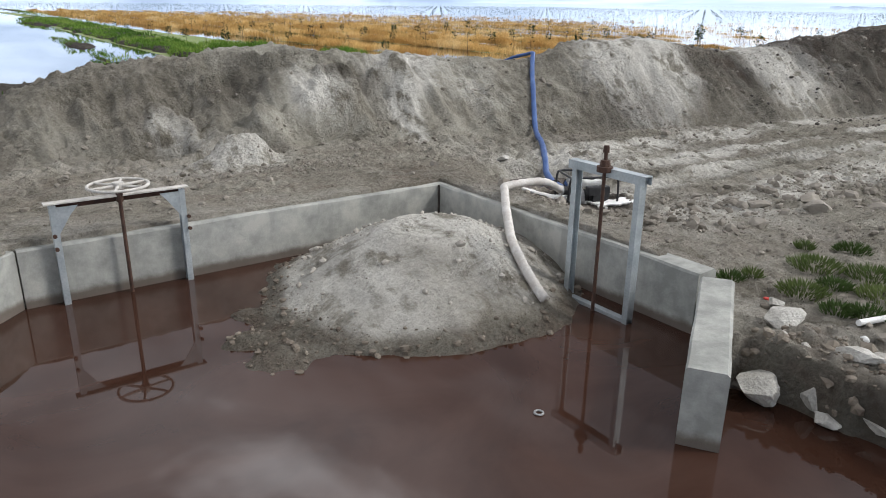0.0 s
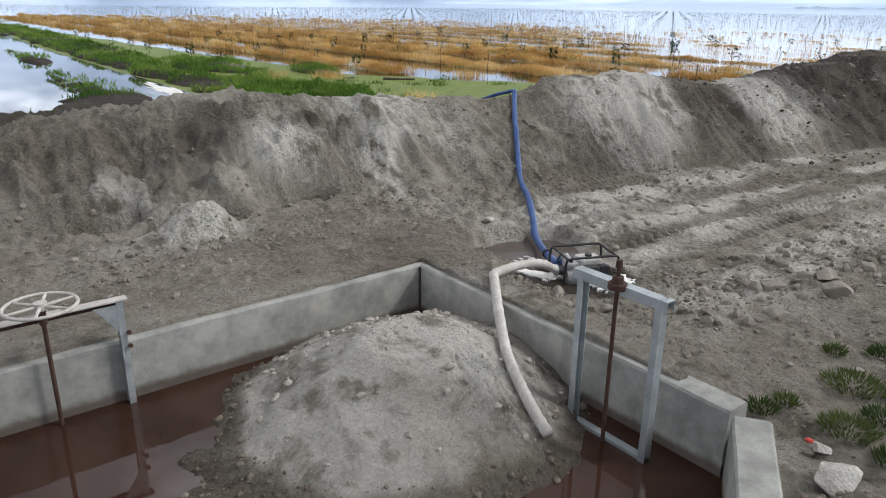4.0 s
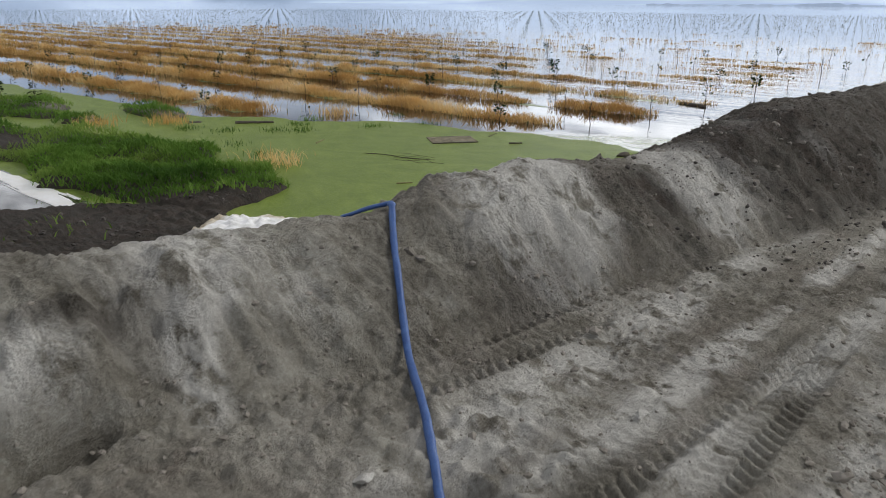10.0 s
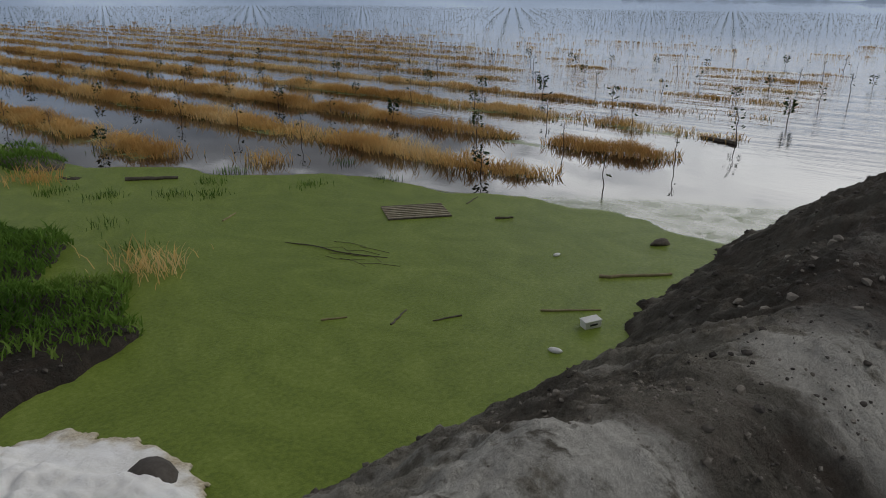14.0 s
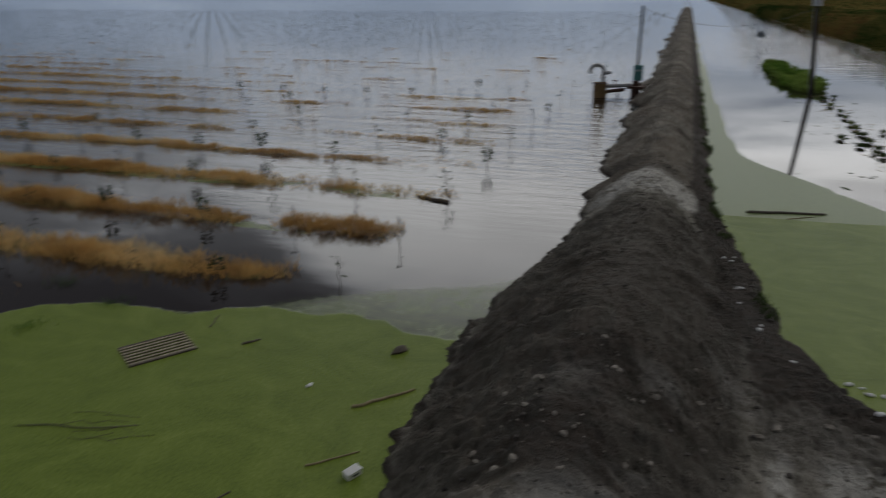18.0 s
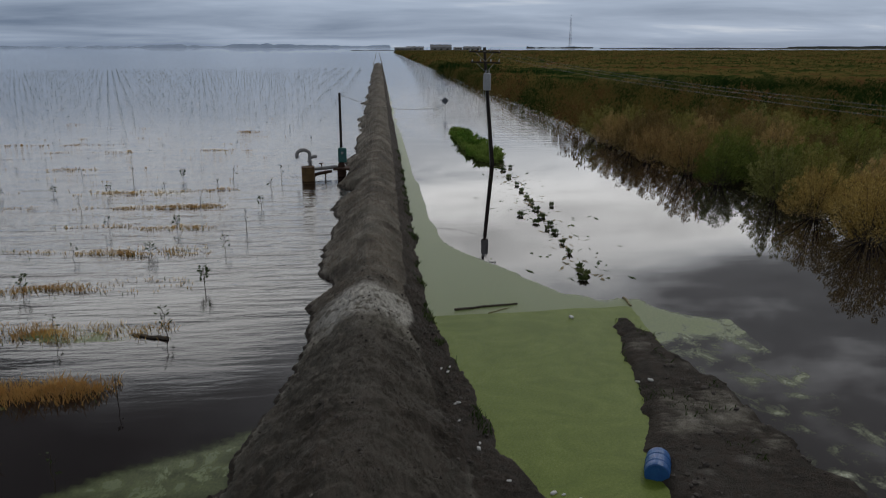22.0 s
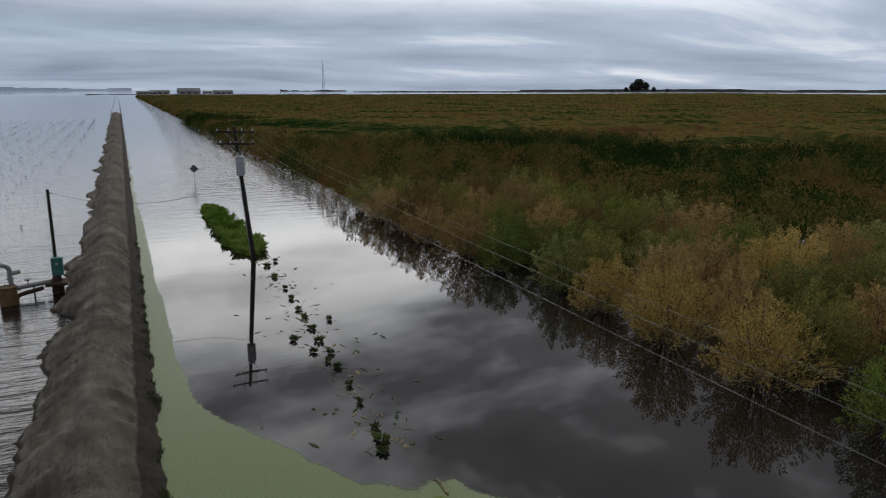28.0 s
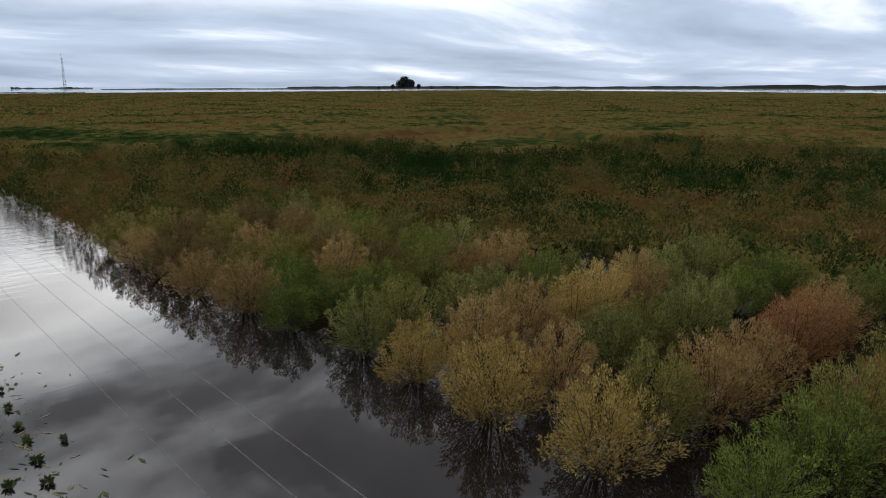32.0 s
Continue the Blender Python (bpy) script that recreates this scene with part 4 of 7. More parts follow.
def soil_tint(x, y, h):
    """Where the soil is bleached, dark from wet and painted shade, warm brown, or rutted."""
    top, prof, u, v, far = levee_parts(x, y)
    onlev = sstep(1.1, 0.85, u)
    n1, n2 = fbm(x * 0.45, y * 0.45, 201, 4), fbm(x * 1.3, y * 1.3, 211, 4)
    pale = 0.04 + 0.9 * n1 + 0.5 * n2 - 0.20 * onlev * sstep(9.8, 9.2, x)
    yard = (1 - onlev) * sstep(20, 17, x)
    for a, b, w in ((7.30, -0.01, 0.40), (4.3, 0.0, 0.42), (6.72, -0.05, 0.18), (5.9, -0.05, 0.22)):
        pale = pale + 2.2 * yard * np.exp(-((y - a - b * x) / w) ** 2) * sstep(5.5, 8, x) * (0.6 + n2)
    for px, py, r, a in ((3.2, 8.75, 0.42, 2.0), (6.63, 9.81, 0.20, 2.2), (6.22, 9.62, 0.19, 2.8), (6.11, 9.42, 0.15, 2.8), (6.06, 9.18, 0.15, 2.4), (6.02, 8.95, 0.16, 1.6), (4.55, 9.75, 0.24, 1.6), (5.0, 9.70, 0.26, 1.4), (7.4, 9.5, 0.5, 0.8), (6.8, 10.4, 0.45, 1.6), (4.7, 9.9, 0.35, 0.8), (2.6, 10.0, 0.3, 1.2), (5.2, 10.0, 0.8, 0.2), (6.4, 10.6, 0.7, 0.9), (11.0, 9.5, 0.75, 2.6), (10.8, 8.8, 0.65, 2.2), (11.5, 9.2, 0.6, 1.8), (3.0, 9.7, 0.35, 1.0), (14.4, 8.6, 0.65, 1.7), (15.2, 8.4, 0.6, 1.2), (14.3, 8.0, 0.5, 1.6), (15.9, 7.7, 0.5, 0.7),
                         (4.2, 7.2, 0.25, 0.5), (30.6, 8.4, 1.5, 2.0), (31.0, 7.0, 0.9, 0.9), (24.5, 6.2, 0.6, 0.6), (17.7, 8.9, 0.5, 1.6), (18.4, 7.6, 0.35, 1.5), (20.2, 6.4, 0.5, 1.3), (26.2, 6.9, 0.35, 1.2)):
        pale = pale + a * np.exp(-(((x - px) ** 2 + (y - py) ** 2) / r ** 2))
    flute = onlev * sstep(9.8, 10.4, x) * sstep(16.6, 15.8, x) * np.clip(1 - np.abs(u - 0.5) / 0.55, 0, 1)
    pale = pale + flute * (2.6 * (ridged(x * 3.4 + 0.9 * y, y * 0.7, 98, 3) - 0.5) - 0.25) - 0.30 * onlev * sstep(5.7, 4.9, x) - 0.22 * onlev * sstep(9.8, 10.4, x)
    pile = np.exp(-(np.hypot((x - 3.25) / 1.5, (y - 4.95) / 1.4)) ** 4)
    pale = pale + 1.15 * pile * np.clip(0.8 + 1.2 * n2, 0, 1)
    dark = onlev * sstep(12.3, 15.5, x + 0.6 * n2) * (0.80 - (0.48 - 0.9 * n2) * sstep(27, 36, x) - 1.1 * np.exp(-((x - 30.6) / 1.5) ** 2) - 0.85 * np.exp(-((x - 14.6) / 0.8) ** 2)) + 0.42 * onlev * sstep(12.0, 12.4, x + 0.3 * n2) * sstep(13.9, 13.4, x + 0.3 * n2) + 0.5 * onlev * sstep(0.1, 0.5, n1) * sstep(9.6, 12, x)
    damp_and_shade = 1.2 * sstep(0.42, 0.22, h + 0.2 * n2) * sstep(19, 24, x) * (y < levee_line(x)) * sstep(4, 5.2, y) + sstep(0.20, 0.03, h + 0.08 * n2) * sstep(9, 12, y) + sstep(0.16, 0.05, h + 0.06 * n2) * sstep(17, 19, x)
    damp_and_shade = damp_and_shade + sstep(POOL_Z + 0.14, POOL_Z + 0.04, h + 0.06 * n2) * sstep(8, 6.4, y) * sstep(8, 5, x)
    # fresh brown soil in slips and hollows of the near face, hollows' shade painted in
    for px, py, rx, ry, a in ((4.82, 9.22, 0.34, 0.16, 1.0), (3.32, 8.98, 0.36, 0.10, 0.9), (5.4, 10.02, 0.55, 0.14, 0.5), (3.9, 10.3, 0.8, 0.45, 0.5), (10.45, 8.4, 1.0, 0.45, 0.5), (9.6, 8.7, 0.6, 0.5, 0.38), (12.3, 8.1, 0.6, 0.5, 0.45), (7.3, 9.7, 1.3, 0.5, 0.10), (8.4, 9.2, 0.9, 0.6, 0.12)):
        damp_and_shade = damp_and_shade + a * np.exp(-(((x - px) / rx) ** 2 + ((y - py) / ry) ** 2) ** 1.5) * (1 + n2)
    damp_and_shade = damp_and_shade + 0.7 * sstep(17.0, 19.5, x) * (1 - onlev) * sstep(-0.3, 0.2, n1 + 0.1) + 1.0 * sstep(12.0, 13.2, y) * sstep(13.5, 12, x)
    damp_and_shade = damp_and_shade + sstep(1.35, 1.0, np.hypot((x - 5.8) / 0.62, (y - 5.38) / 0.48) + 0.4 * n2)
    # black mud at the bank's foot, deepened with the shade of its face
    damp_and_shade = damp_and_shade + 1.3 * sstep(0.85, 0.55, np.abs(y - toe_line(x)) / interp(x, [29, 34], [1.0, 0.55]) + 0.35 * n2) * sstep(18.8, 20, x) + sstep(0.27, 0.11, h + 0.12 * n2) * sstep(17, 19, x) * (y < 4)
    dark = np.clip(np.maximum(np.maximum(dark, damp_and_shade), 0.45 * onlev * np.clip(0.30 + 2.0 * n1, 0, 1) * sstep(5.6, 4.2, x) + 0.12 * np.clip(n2 * 2, 0, 1)), 0, 1)
    warm = np.clip(yard * np.clip(0.45 + 1.2 * n2 + 0.3 * sstep(9, 3, x), 0, 0.85) + 0.5 * onlev * np.exp(-((x - 10.1) / 0.7) ** 2), 0, 1)
    rim = sstep(POOL_Z + 0.15, POOL_Z + 0.07, h + 0.06 * n2) * sstep(8, 6.4, y) * sstep(8, 5, x)
    bank = sstep(0.30, 0.17, h + 0.10 * n2) * sstep(2.6, 2.2, y) * sstep(5.4, 4.7, x) * sstep(-2, 0, y)
    rim = np.maximum(rim, bank)
    warm = np.maximum(np.maximum(warm, rim), onlev * (1 + 0.25 * sstep(30, 36, x)) * np.clip(0.45 * sstep(9.0, 6.5, x) + 1.0 * sstep(9.2, 10.0, x), 0, 1) * np.clip(0.42 + 0.4 * sstep(30, 36, x) + 1.5 * n1, 0, 1))
    dark = np.maximum(dark * (1 - 0.55 * rim), 0.75 * bank * np.clip(0.6 + 1.6 * n2, 0, 1))
    warm = np.clip(warm, 0, 1)
    pale = pale * (1 - rim)
    track = np.zeros_like(x)
    for a, b, w, x0, x1 in TRACKS:
        track = np.maximum(track, sstep(w, w * 0.7, np.abs(y - a - b * x)) * sstep(x0 - 0.4, x0 + 0.5, x) * sstep(x1 + 1, x1 - 1, x))
    track = track * np.clip(0.75 + 1.6 * n2, 0, 1)
    pale = np.where(onlev * sstep(12.2, 12.5, x) * sstep(13.6, 13.2, x) > 0.5, pale * 0.3, pale)
    return np.clip(pale, 0, 1), dark, warm, track


def steps(*runs):
    """Grid lines: runs of (start, stop, step)."""
    out = [np.arange(a, b - 1e-6, s) for a, b, s in runs]
    return np.concatenate(out + [[runs[-1][1]]])


def far_lines(a, b, n=10):
    return np.sign(b) * np.geomspace(abs(a), abs(b), n)


def sheet(name, gx, gy, height, material, keep=None, attrs=None, smooth=True):
    X, Y = np.meshgrid(gx, gy, indexing="ij")
    Z = height(X, Y)
    n, m = len(gx), len(gy)
    idx = np.arange(n * m).reshape(n, m)
    q = np.stack([idx[:-1, :-1], idx[1:, :-1], idx[1:, 1:], idx[:-1, 1:]], -1).reshape(-1, 4)
    if keep is not None:
        cx, cy = (X[:-1, :-1] + X[1:, 1:]) / 2, (Y[:-1, :-1] + Y[1:, 1:]) / 2
        q = q[keep(cx, cy).ravel()]
    V = np.stack([X, Y, Z], -1).reshape(-1, 3)
    me = fast_mesh(name, V, q, material, smooth)
    if attrs:
        for key, val in attrs(X, Y, Z).items():
            a = me.attributes.new(key, "FLOAT", "POINT")
            a.data.foreach_set("value", np.asarray(val, np.float32).ravel())
    return new(name, me)


GX = np.concatenate([far_lines(40, -4600, 9)[::-1], steps((-38, -4, 2.0), (-4, -0.6, 0.15), (-0.6, 10.6, 0.025), (10.6, 17, 0.045), (17, 34, 0.065), (34, 62, 0.22), (62, 78, 0.4), (78, 398, 2.4)), far_lines(420, 4700, 9)])
GY = np.concatenate([far_lines(26, -4600, 9)[::-1], steps((-24, -5, 1.0), (-5, 1.5, 0.2), (1.5, 10.6, 0.028), (10.6, 12.2, 0.05), (12.2, 17, 0.09), (17, 26, 0.2), (26, 80, 0.9)), far_lines(90, 4700, 9)])
GROUND = sheet("ground", GX, GY, ground, SOIL, attrs=lambda X, Y, Z: dict(zip(("pale", "dark", "warm", "track"), soil_tint(X, Y, Z))))
tagged(GROUND, "grey silty bare soil with tyre ruts and a long dug-out bank", "ground", kind="structure")


# ---- the flood ----
def weed_cover(X, Y, Z):
    n = fbm(X * 0.35, Y * 0.35, 301, 4)
    edge = interp(Y, [8, 12.3, 15.4, 17, 18.2, 20, 21.7, 23.2, 25, 26.8, 31.8, 50, 80], [21.0, 21.3, 21.7, 21.6, 20.9, 20.6, 20.1, 18.3, 17.7, 16.2, 15.9, 15.0, 14.0])
    skin = interp(Y, [8, 11.3, 12.3, 14, 16.8, 18], [26.2, 24.9, 24.2, 23.3, 21.4, 20.4])
    north = (Y > levee_line(X)) & (X > 8)
    sheen = np.where(north, sstep(-0.22, 0.22, skin - X + 0.3 * n) * sstep(20, 17, Y), 0.0)
    d = np.where(north, edge - X + 0.9 * n, -3.0)
    duck = sstep(-0.8, 0.8, d)
    film = np.where(north, sstep(-0.7, 0.5, skin - X + 0.6 * n) * 0.50 * sstep(22, 18, Y), 0.0)
    # the pocket between the bank and the spit
    spit = interp(X, [19, 22, 25.6, 30, 33, 34], [-0.1, -0.35, -0.55, -0.65, -0.85, -0.9])
    south = (Y < levee_line(X)) & (X > 17)
    pocket = np.minimum(np.minimum(32.75 - X - 0.06 * (Y - 4) + 0.35 * n, Y - spit + 0.6), 6.5 - Y)
    duck = np.where(south, sstep(-0.35, 0.35, pocket), duck)
    limit = interp(Y, [-7, -5.4, -4.9, -4.6, -3.4, -2.6, -2.0, -0.7, 0.7, 1.9, 3.4, 4.7, 5.1, 5.25, 5.5], [14, 19, 25, 31.8, 32.2, 32.9, 34.3, 34.0, 34.8, 37.1, 39.8, 42.5, 48.6, 60, 85]) + 0.7 * n
    fs = sstep(-0.9, 0.9, limit - X)
    strip = sstep(0.9, -0.3, 5.35 + 0.5 * n + 0.002 * X - Y) * 0.62 * sstep(400, 380, X)
    film = np.where(south, np.maximum(fs * np.where(Y < spit - 0.4, interp(X, [20, 24, 29, 31.5], [0.50, 0.44, 0.48, 0.66]), 0.72), strip), film)
    # a fringe of floating weed round the grassy bank
    fringe = np.exp(-((Y - 24) / 16) ** 4) * sstep(16.5, 15.5, X) * sstep(8.6, 9.4, X)
    duck = np.where(north, np.maximum(duck, fringe), duck)
    # floating weed caught round the grass strips
    for sx, y0 in ((18.4, 26.5), (23.2, 17.3), (27.5, 15.8), (32.1, 16.0)):
        caught = sstep(1.15, 0.6, np.abs(X - sx + 0.25) + 0.5 * n) * sstep(-0.9, 0.3, Y - y0) * sstep(60, 35, Y)
        film = np.where(north, np.maximum(film, 0.60 * caught * np.clip(0.75 + n, 0.4, 1)), film)
    lee = np.where(Y < levee_line(X), np.maximum(sstep(110, 68, X), 0.45 * sstep(120, 200, X)), np.maximum(sstep(46, 24, X), 0.55 * sstep(60, 120, X)))
    calm = np.clip(np.maximum(lee, np.maximum(duck, film * 0.8)), 0, 1)
    return {"duckweed": duck * sstep(8.2, 9, X - bank_left(Y) + 8.8), "film": film, "sheen": sheen, "calm": calm}


def flood_keep(cx, cy):
    return ~((cx < 17.0) & (cy < 9.0) & (cy > -10) | (cx < 9.5) & (cy < 10.3) & (cy > -10)) | (cx < -60)


WX = np.concatenate([far_lines(60, -4600, 8)[::-1], steps((-50, 6, 4), (6, 42, 0.25), (42, 110, 1.0), (110, 420, 6)), far_lines(450, 4700, 8)])
WY = np.concatenate([far_lines(30, -4600, 8)[::-1], steps((-26, -8, 1.5), (-8, 30, 0.25), (30, 90, 2)), far_lines(100, 4700, 8)])
FLOOD = sheet("water", WX, WY, lambda x, y: x * 0.0, WATER, keep=flood_keep, attrs=weed_cover)
tagged(FLOOD, "flood water with floating green duckweed and wind ripples", "water", kind="structure")
POOL_SHEET = sheet("pool_water", steps((-6, 4.7, 0.4)), steps((-5.6, 6.4, 0.4)), lambda x, y: x * 0.0 + POOL_Z, POOL)
tagged(POOL_SHEET, "still reddish-brown muddy water in a concrete basin", "water", kind="structure")
PUDDLE = sheet("puddle_water", steps((5.1, 7.2, 0.3)), steps((5.2, 7.4, 0.3)), lambda x, y: x * 0.0 + 0.03, PUDDLE_WATER)
tagged(PUDDLE, "brown puddle by the pump", "water", kind="structure")


def gz_field(x, y):
    """The lie of the yard smoothed over a hand's width."""
    return sum(ground(x + a, y + b) for a in (-0.09, 0, 0.09) for b in (-0.09, 0, 0.09)) / 9


def gz(x, y):
    return float(ground(np.array([x]), np.array([y]))[0])


def gz_smooth(x, y, r=0.3):
    """Ground height averaged over a small patch."""
    u, v = np.meshgrid(np.linspace(-r, r, 5), np.linspace(-r, r, 5))
    return float(ground(x + u.ravel(), y + v.ravel()).mean())


# ---- concrete basin ----
def wall_run(name, p, q, thick, label, lean=0.0, z0=-0.95, z1=WALL_TOP, rough=0.012):
    """A cast wall from p to q (its inner top edge), with a worn, uneven arris."""
    p, q = Vector((*p, 0)), Vector((*q, 0))
    d = (q - p).normalized()
    out = Vector((d.y, -d.x, 0)) * thick
    n = max(2, int((q - p).length / 0.07))
    bm = bmesh.new()
    rows = []
    for i in range(n + 1):
        c = p + (q - p) * i / n
        j = lambda k: rough * noise.noise(Vector((c.x * 3, c.y * 3, 7.7 * k)))
        prof = [(0, z0), (0, z1 - 0.015), (0.012, z1), (1 - 0.02 / thick, z1), (1, z1 - 0.02), (1, z0)]
        ring = []
        for k, (a, z) in enumerate(prof):
            inner = a < 0.5
            a2 = a if a in (0, 1) else (0.014 / thick if inner else a)
            ring.append(bm.verts.new(c + out * a2 + Vector((0, 0, z + (j(k) if z > 0 else 0))) + out.normalized() * j(k + 9) * (0.6 if z > 0 else 0)))
        rows.append(ring)
    for a, b in zip(rows, rows[1:]):
        for k in range(len(a)):
            bm.faces.new((a[k], b[k], b[(k + 1) % len(b)], a[(k + 1) % len(a)]))
    bm.faces.new(rows[0]); bm.faces.new(rows[-1][::-1])
    bmesh.ops.recalc_face_normals(bm, faces=bm.faces)
    return tagged(part(name, bm, CONCRETE), label, "wall", kind="structure")


wall_run("wall_north", (4.77, 6.30), (0.40, 6.30), 0.22, "weathered grey concrete basin wall with soil behind it")
wall_run("wall_east", (4.52, 2.93), (4.52, 6.298), 0.22, "grey concrete basin wall beside the pump")
wall_run("wall_wing_east", (3.20, 2.08), (4.50, 2.90), 0.24, "pale concrete wing wall with a bare squared end", rough=0.008)
wall_run("wall_wing_west", (0.39, 6.31), (-0.75, 5.10), 0.22, "grey concrete wing wall of the basin")


def corner_joint():
    """A dark open joint where the two walls meet."""
    bm = box(0.022, 0.022, WALL_TOP + 0.5, (4.513, 6.289, (WALL_TOP - 0.5) / 2 - 0.01), 0.004)
    tagged(part("trim", bm, DARK_CLOD), "dark open joint in the corner of the basin walls", "joint", kind="structure")


corner_joint()


# ---- the two sluice gates ----
def channel(p, q, w, d, side, bm=None):
    """A rolled channel bar from p to q: web w wide, flanges d deep, open towards side."""
    bm = bm or bmesh.new()
    p, q, side = Vector(p), Vector(q), Vector(side).normalized()
    ax = (q - p).normalized()
    wv = ax.cross(side).normalized()
    t = 0.007
    pts = [(-w / 2, 0), (w / 2, 0), (w / 2, d), (w / 2 - t, d), (w / 2 - t, t), (-w / 2 + t, t), (-w / 2 + t, d), (-w / 2, d)]
    A = [bm.verts.new(p + wv * a + side * b) for a, b in pts]
    B = [bm.verts.new(q + wv * a + side * b) for a, b in pts]
    for k in range(8):
        bm.faces.new((A[k], A[(k + 1) % 8], B[(k + 1) % 8], B[k]))
    bm.faces.new(A[::-1]); bm.faces.new(B)
    bmesh.ops.recalc_face_normals(bm, faces=bm.faces)
    return bm


def gate_wheel():
    g = thing("sluice_gate", "weathered steel sluice gate with a white hand wheel", "sluice gate", pose(1.20, 6.25, 0))
    top = 0.72
    for sx in (-0.53, 0.53):
        part("post", channel((sx, 0, -0.9), (sx, 0, top), 0.065, 0.05, (-1 if sx > 0 else 1, 0, 0)), GALV, g)
        for z in (0.36, 0.47):
            part("bolt", rod((sx + 0.01, -0.034, z), (sx + 0.01, -0.058, z), 0.017, sides=6), RUST, g)
        bm = bmesh.new()
        s = -1 if sx > 0 else 1
        tri = [(sx + s * 0.01, top - 0.02), (sx + s * 0.21, top - 0.02), (sx + s * 0.15, top - 0.09), (sx + s * 0.05, top - 0.24), (sx + s * 0.01, top - 0.25)]
        f = [bm.verts.new((a, -0.030, b)) for a, b in tri]; k = [bm.verts.new((a, -0.022, b)) for a, b in tri]
        bm.faces.new(f); bm.faces.new(k[::-1])
        for i in range(5):
            bm.faces.new((f[i], k[i], k[(i + 1) % 5], f[(i + 1) % 5]))
        bmesh.ops.recalc_face_normals(bm, faces=bm.faces)
        part("gusset", bm, GALV, g)
    part("beam", box(1.13, 0.085, 0.014, (0, 0, top + 0.012), 0.003), PALE_PAINT, g, "weathered white crossbeam")
    part("beam_web", box(1.05, 0.012, 0.05, (0, 0.03, top - 0.022), 0.002), RUST, g)
    part("stem", rod((0, -0.03, -0.9), (0, -0.03, top + 0.08), 0.016, sides=8), RUST, g, "rusty threaded stem")
    part("sleeve", rod((0, -0.03, top - 0.04), (0, -0.03, top + 0.07), 0.028, sides=10), RUST, g)
    w = part("hand_wheel", ring_bm(0.235, 0.013, (0, -0.03, top + 0.10), 40), PALE_PAINT, g, "white spoked iron hand wheel", True)
    for k in range(6):
        a = radians(60 * k + 12)
        part("spoke", rod((0.035 * math.cos(a), -0.03 + 0.035 * math.sin(a), top + 0.095), (0.23 * math.cos(a), -0.03 + 0.23 * math.sin(a), top + 0.10), 0.014, 0.010, 8), PALE_PAINT, w)
    part("hub", rod((0, -0.03, top + 0.07), (0, -0.03, top + 0.125), 0.045, sides=14), PALE_PAINT, w)
    return g


def gate_frame():
    g = thing("sluice_gate", "galvanised steel sluice gate frame with a dark screw stem", "sluice gate", pose(4.27, 3.68, 0))
    top = 1.08
    for sy in (-0.35, 0.35):
        part("post", channel((0, sy, -0.9), (0, sy, top), 0.075, 0.05, (0, -1 if sy > 0 else 1, 0)), GALV, g)
    part("beam", channel((0, -0.39, top), (0, 0.39, top), 0.085, 0.07, (0, 0, -1)), GALV, g)
    part("sill", box(0.06, 0.70, 0.035, (0, 0, -0.115), 0.005), GALV, g, "mud-stained bottom bar")
    part("gate_plate", box(0.016, 0.66, 0.62, (-0.018, 0, -0.52), 0.003), RUST, g)
    st = part("stem", rod((-0.045, 0.0, -0.3), (-0.045, 0.0, top + 0.16), 0.015, sides=10), RUST, g, "dark greasy screw stem")
    part("lift_nut", rod((-0.045, 0, top + 0.005), (-0.045, 0, top + 0.06), 0.045, 0.036, 8), RUST, g)
    part("collar", rod((-0.045, 0, top - 0.03), (-0.045, 0, top + 0.012), 0.065, sides=12), RUST, g)
    part("cap", rod((-0.045, 0, top + 0.12), (-0.045, 0, top + 0.175), 0.026, 0.02, 8), RUST, g)
    part("guide", rod((-0.045, 0, -0.19), (-0.045, 0, -0.15), 0.032, sides=8), RUST, g)
    return g


gate_wheel()
gate_frame()


# ---- pump and hoses ----
PUMP_AT = pose(5.92, 5.40, 0.025, 0, 0, -24)


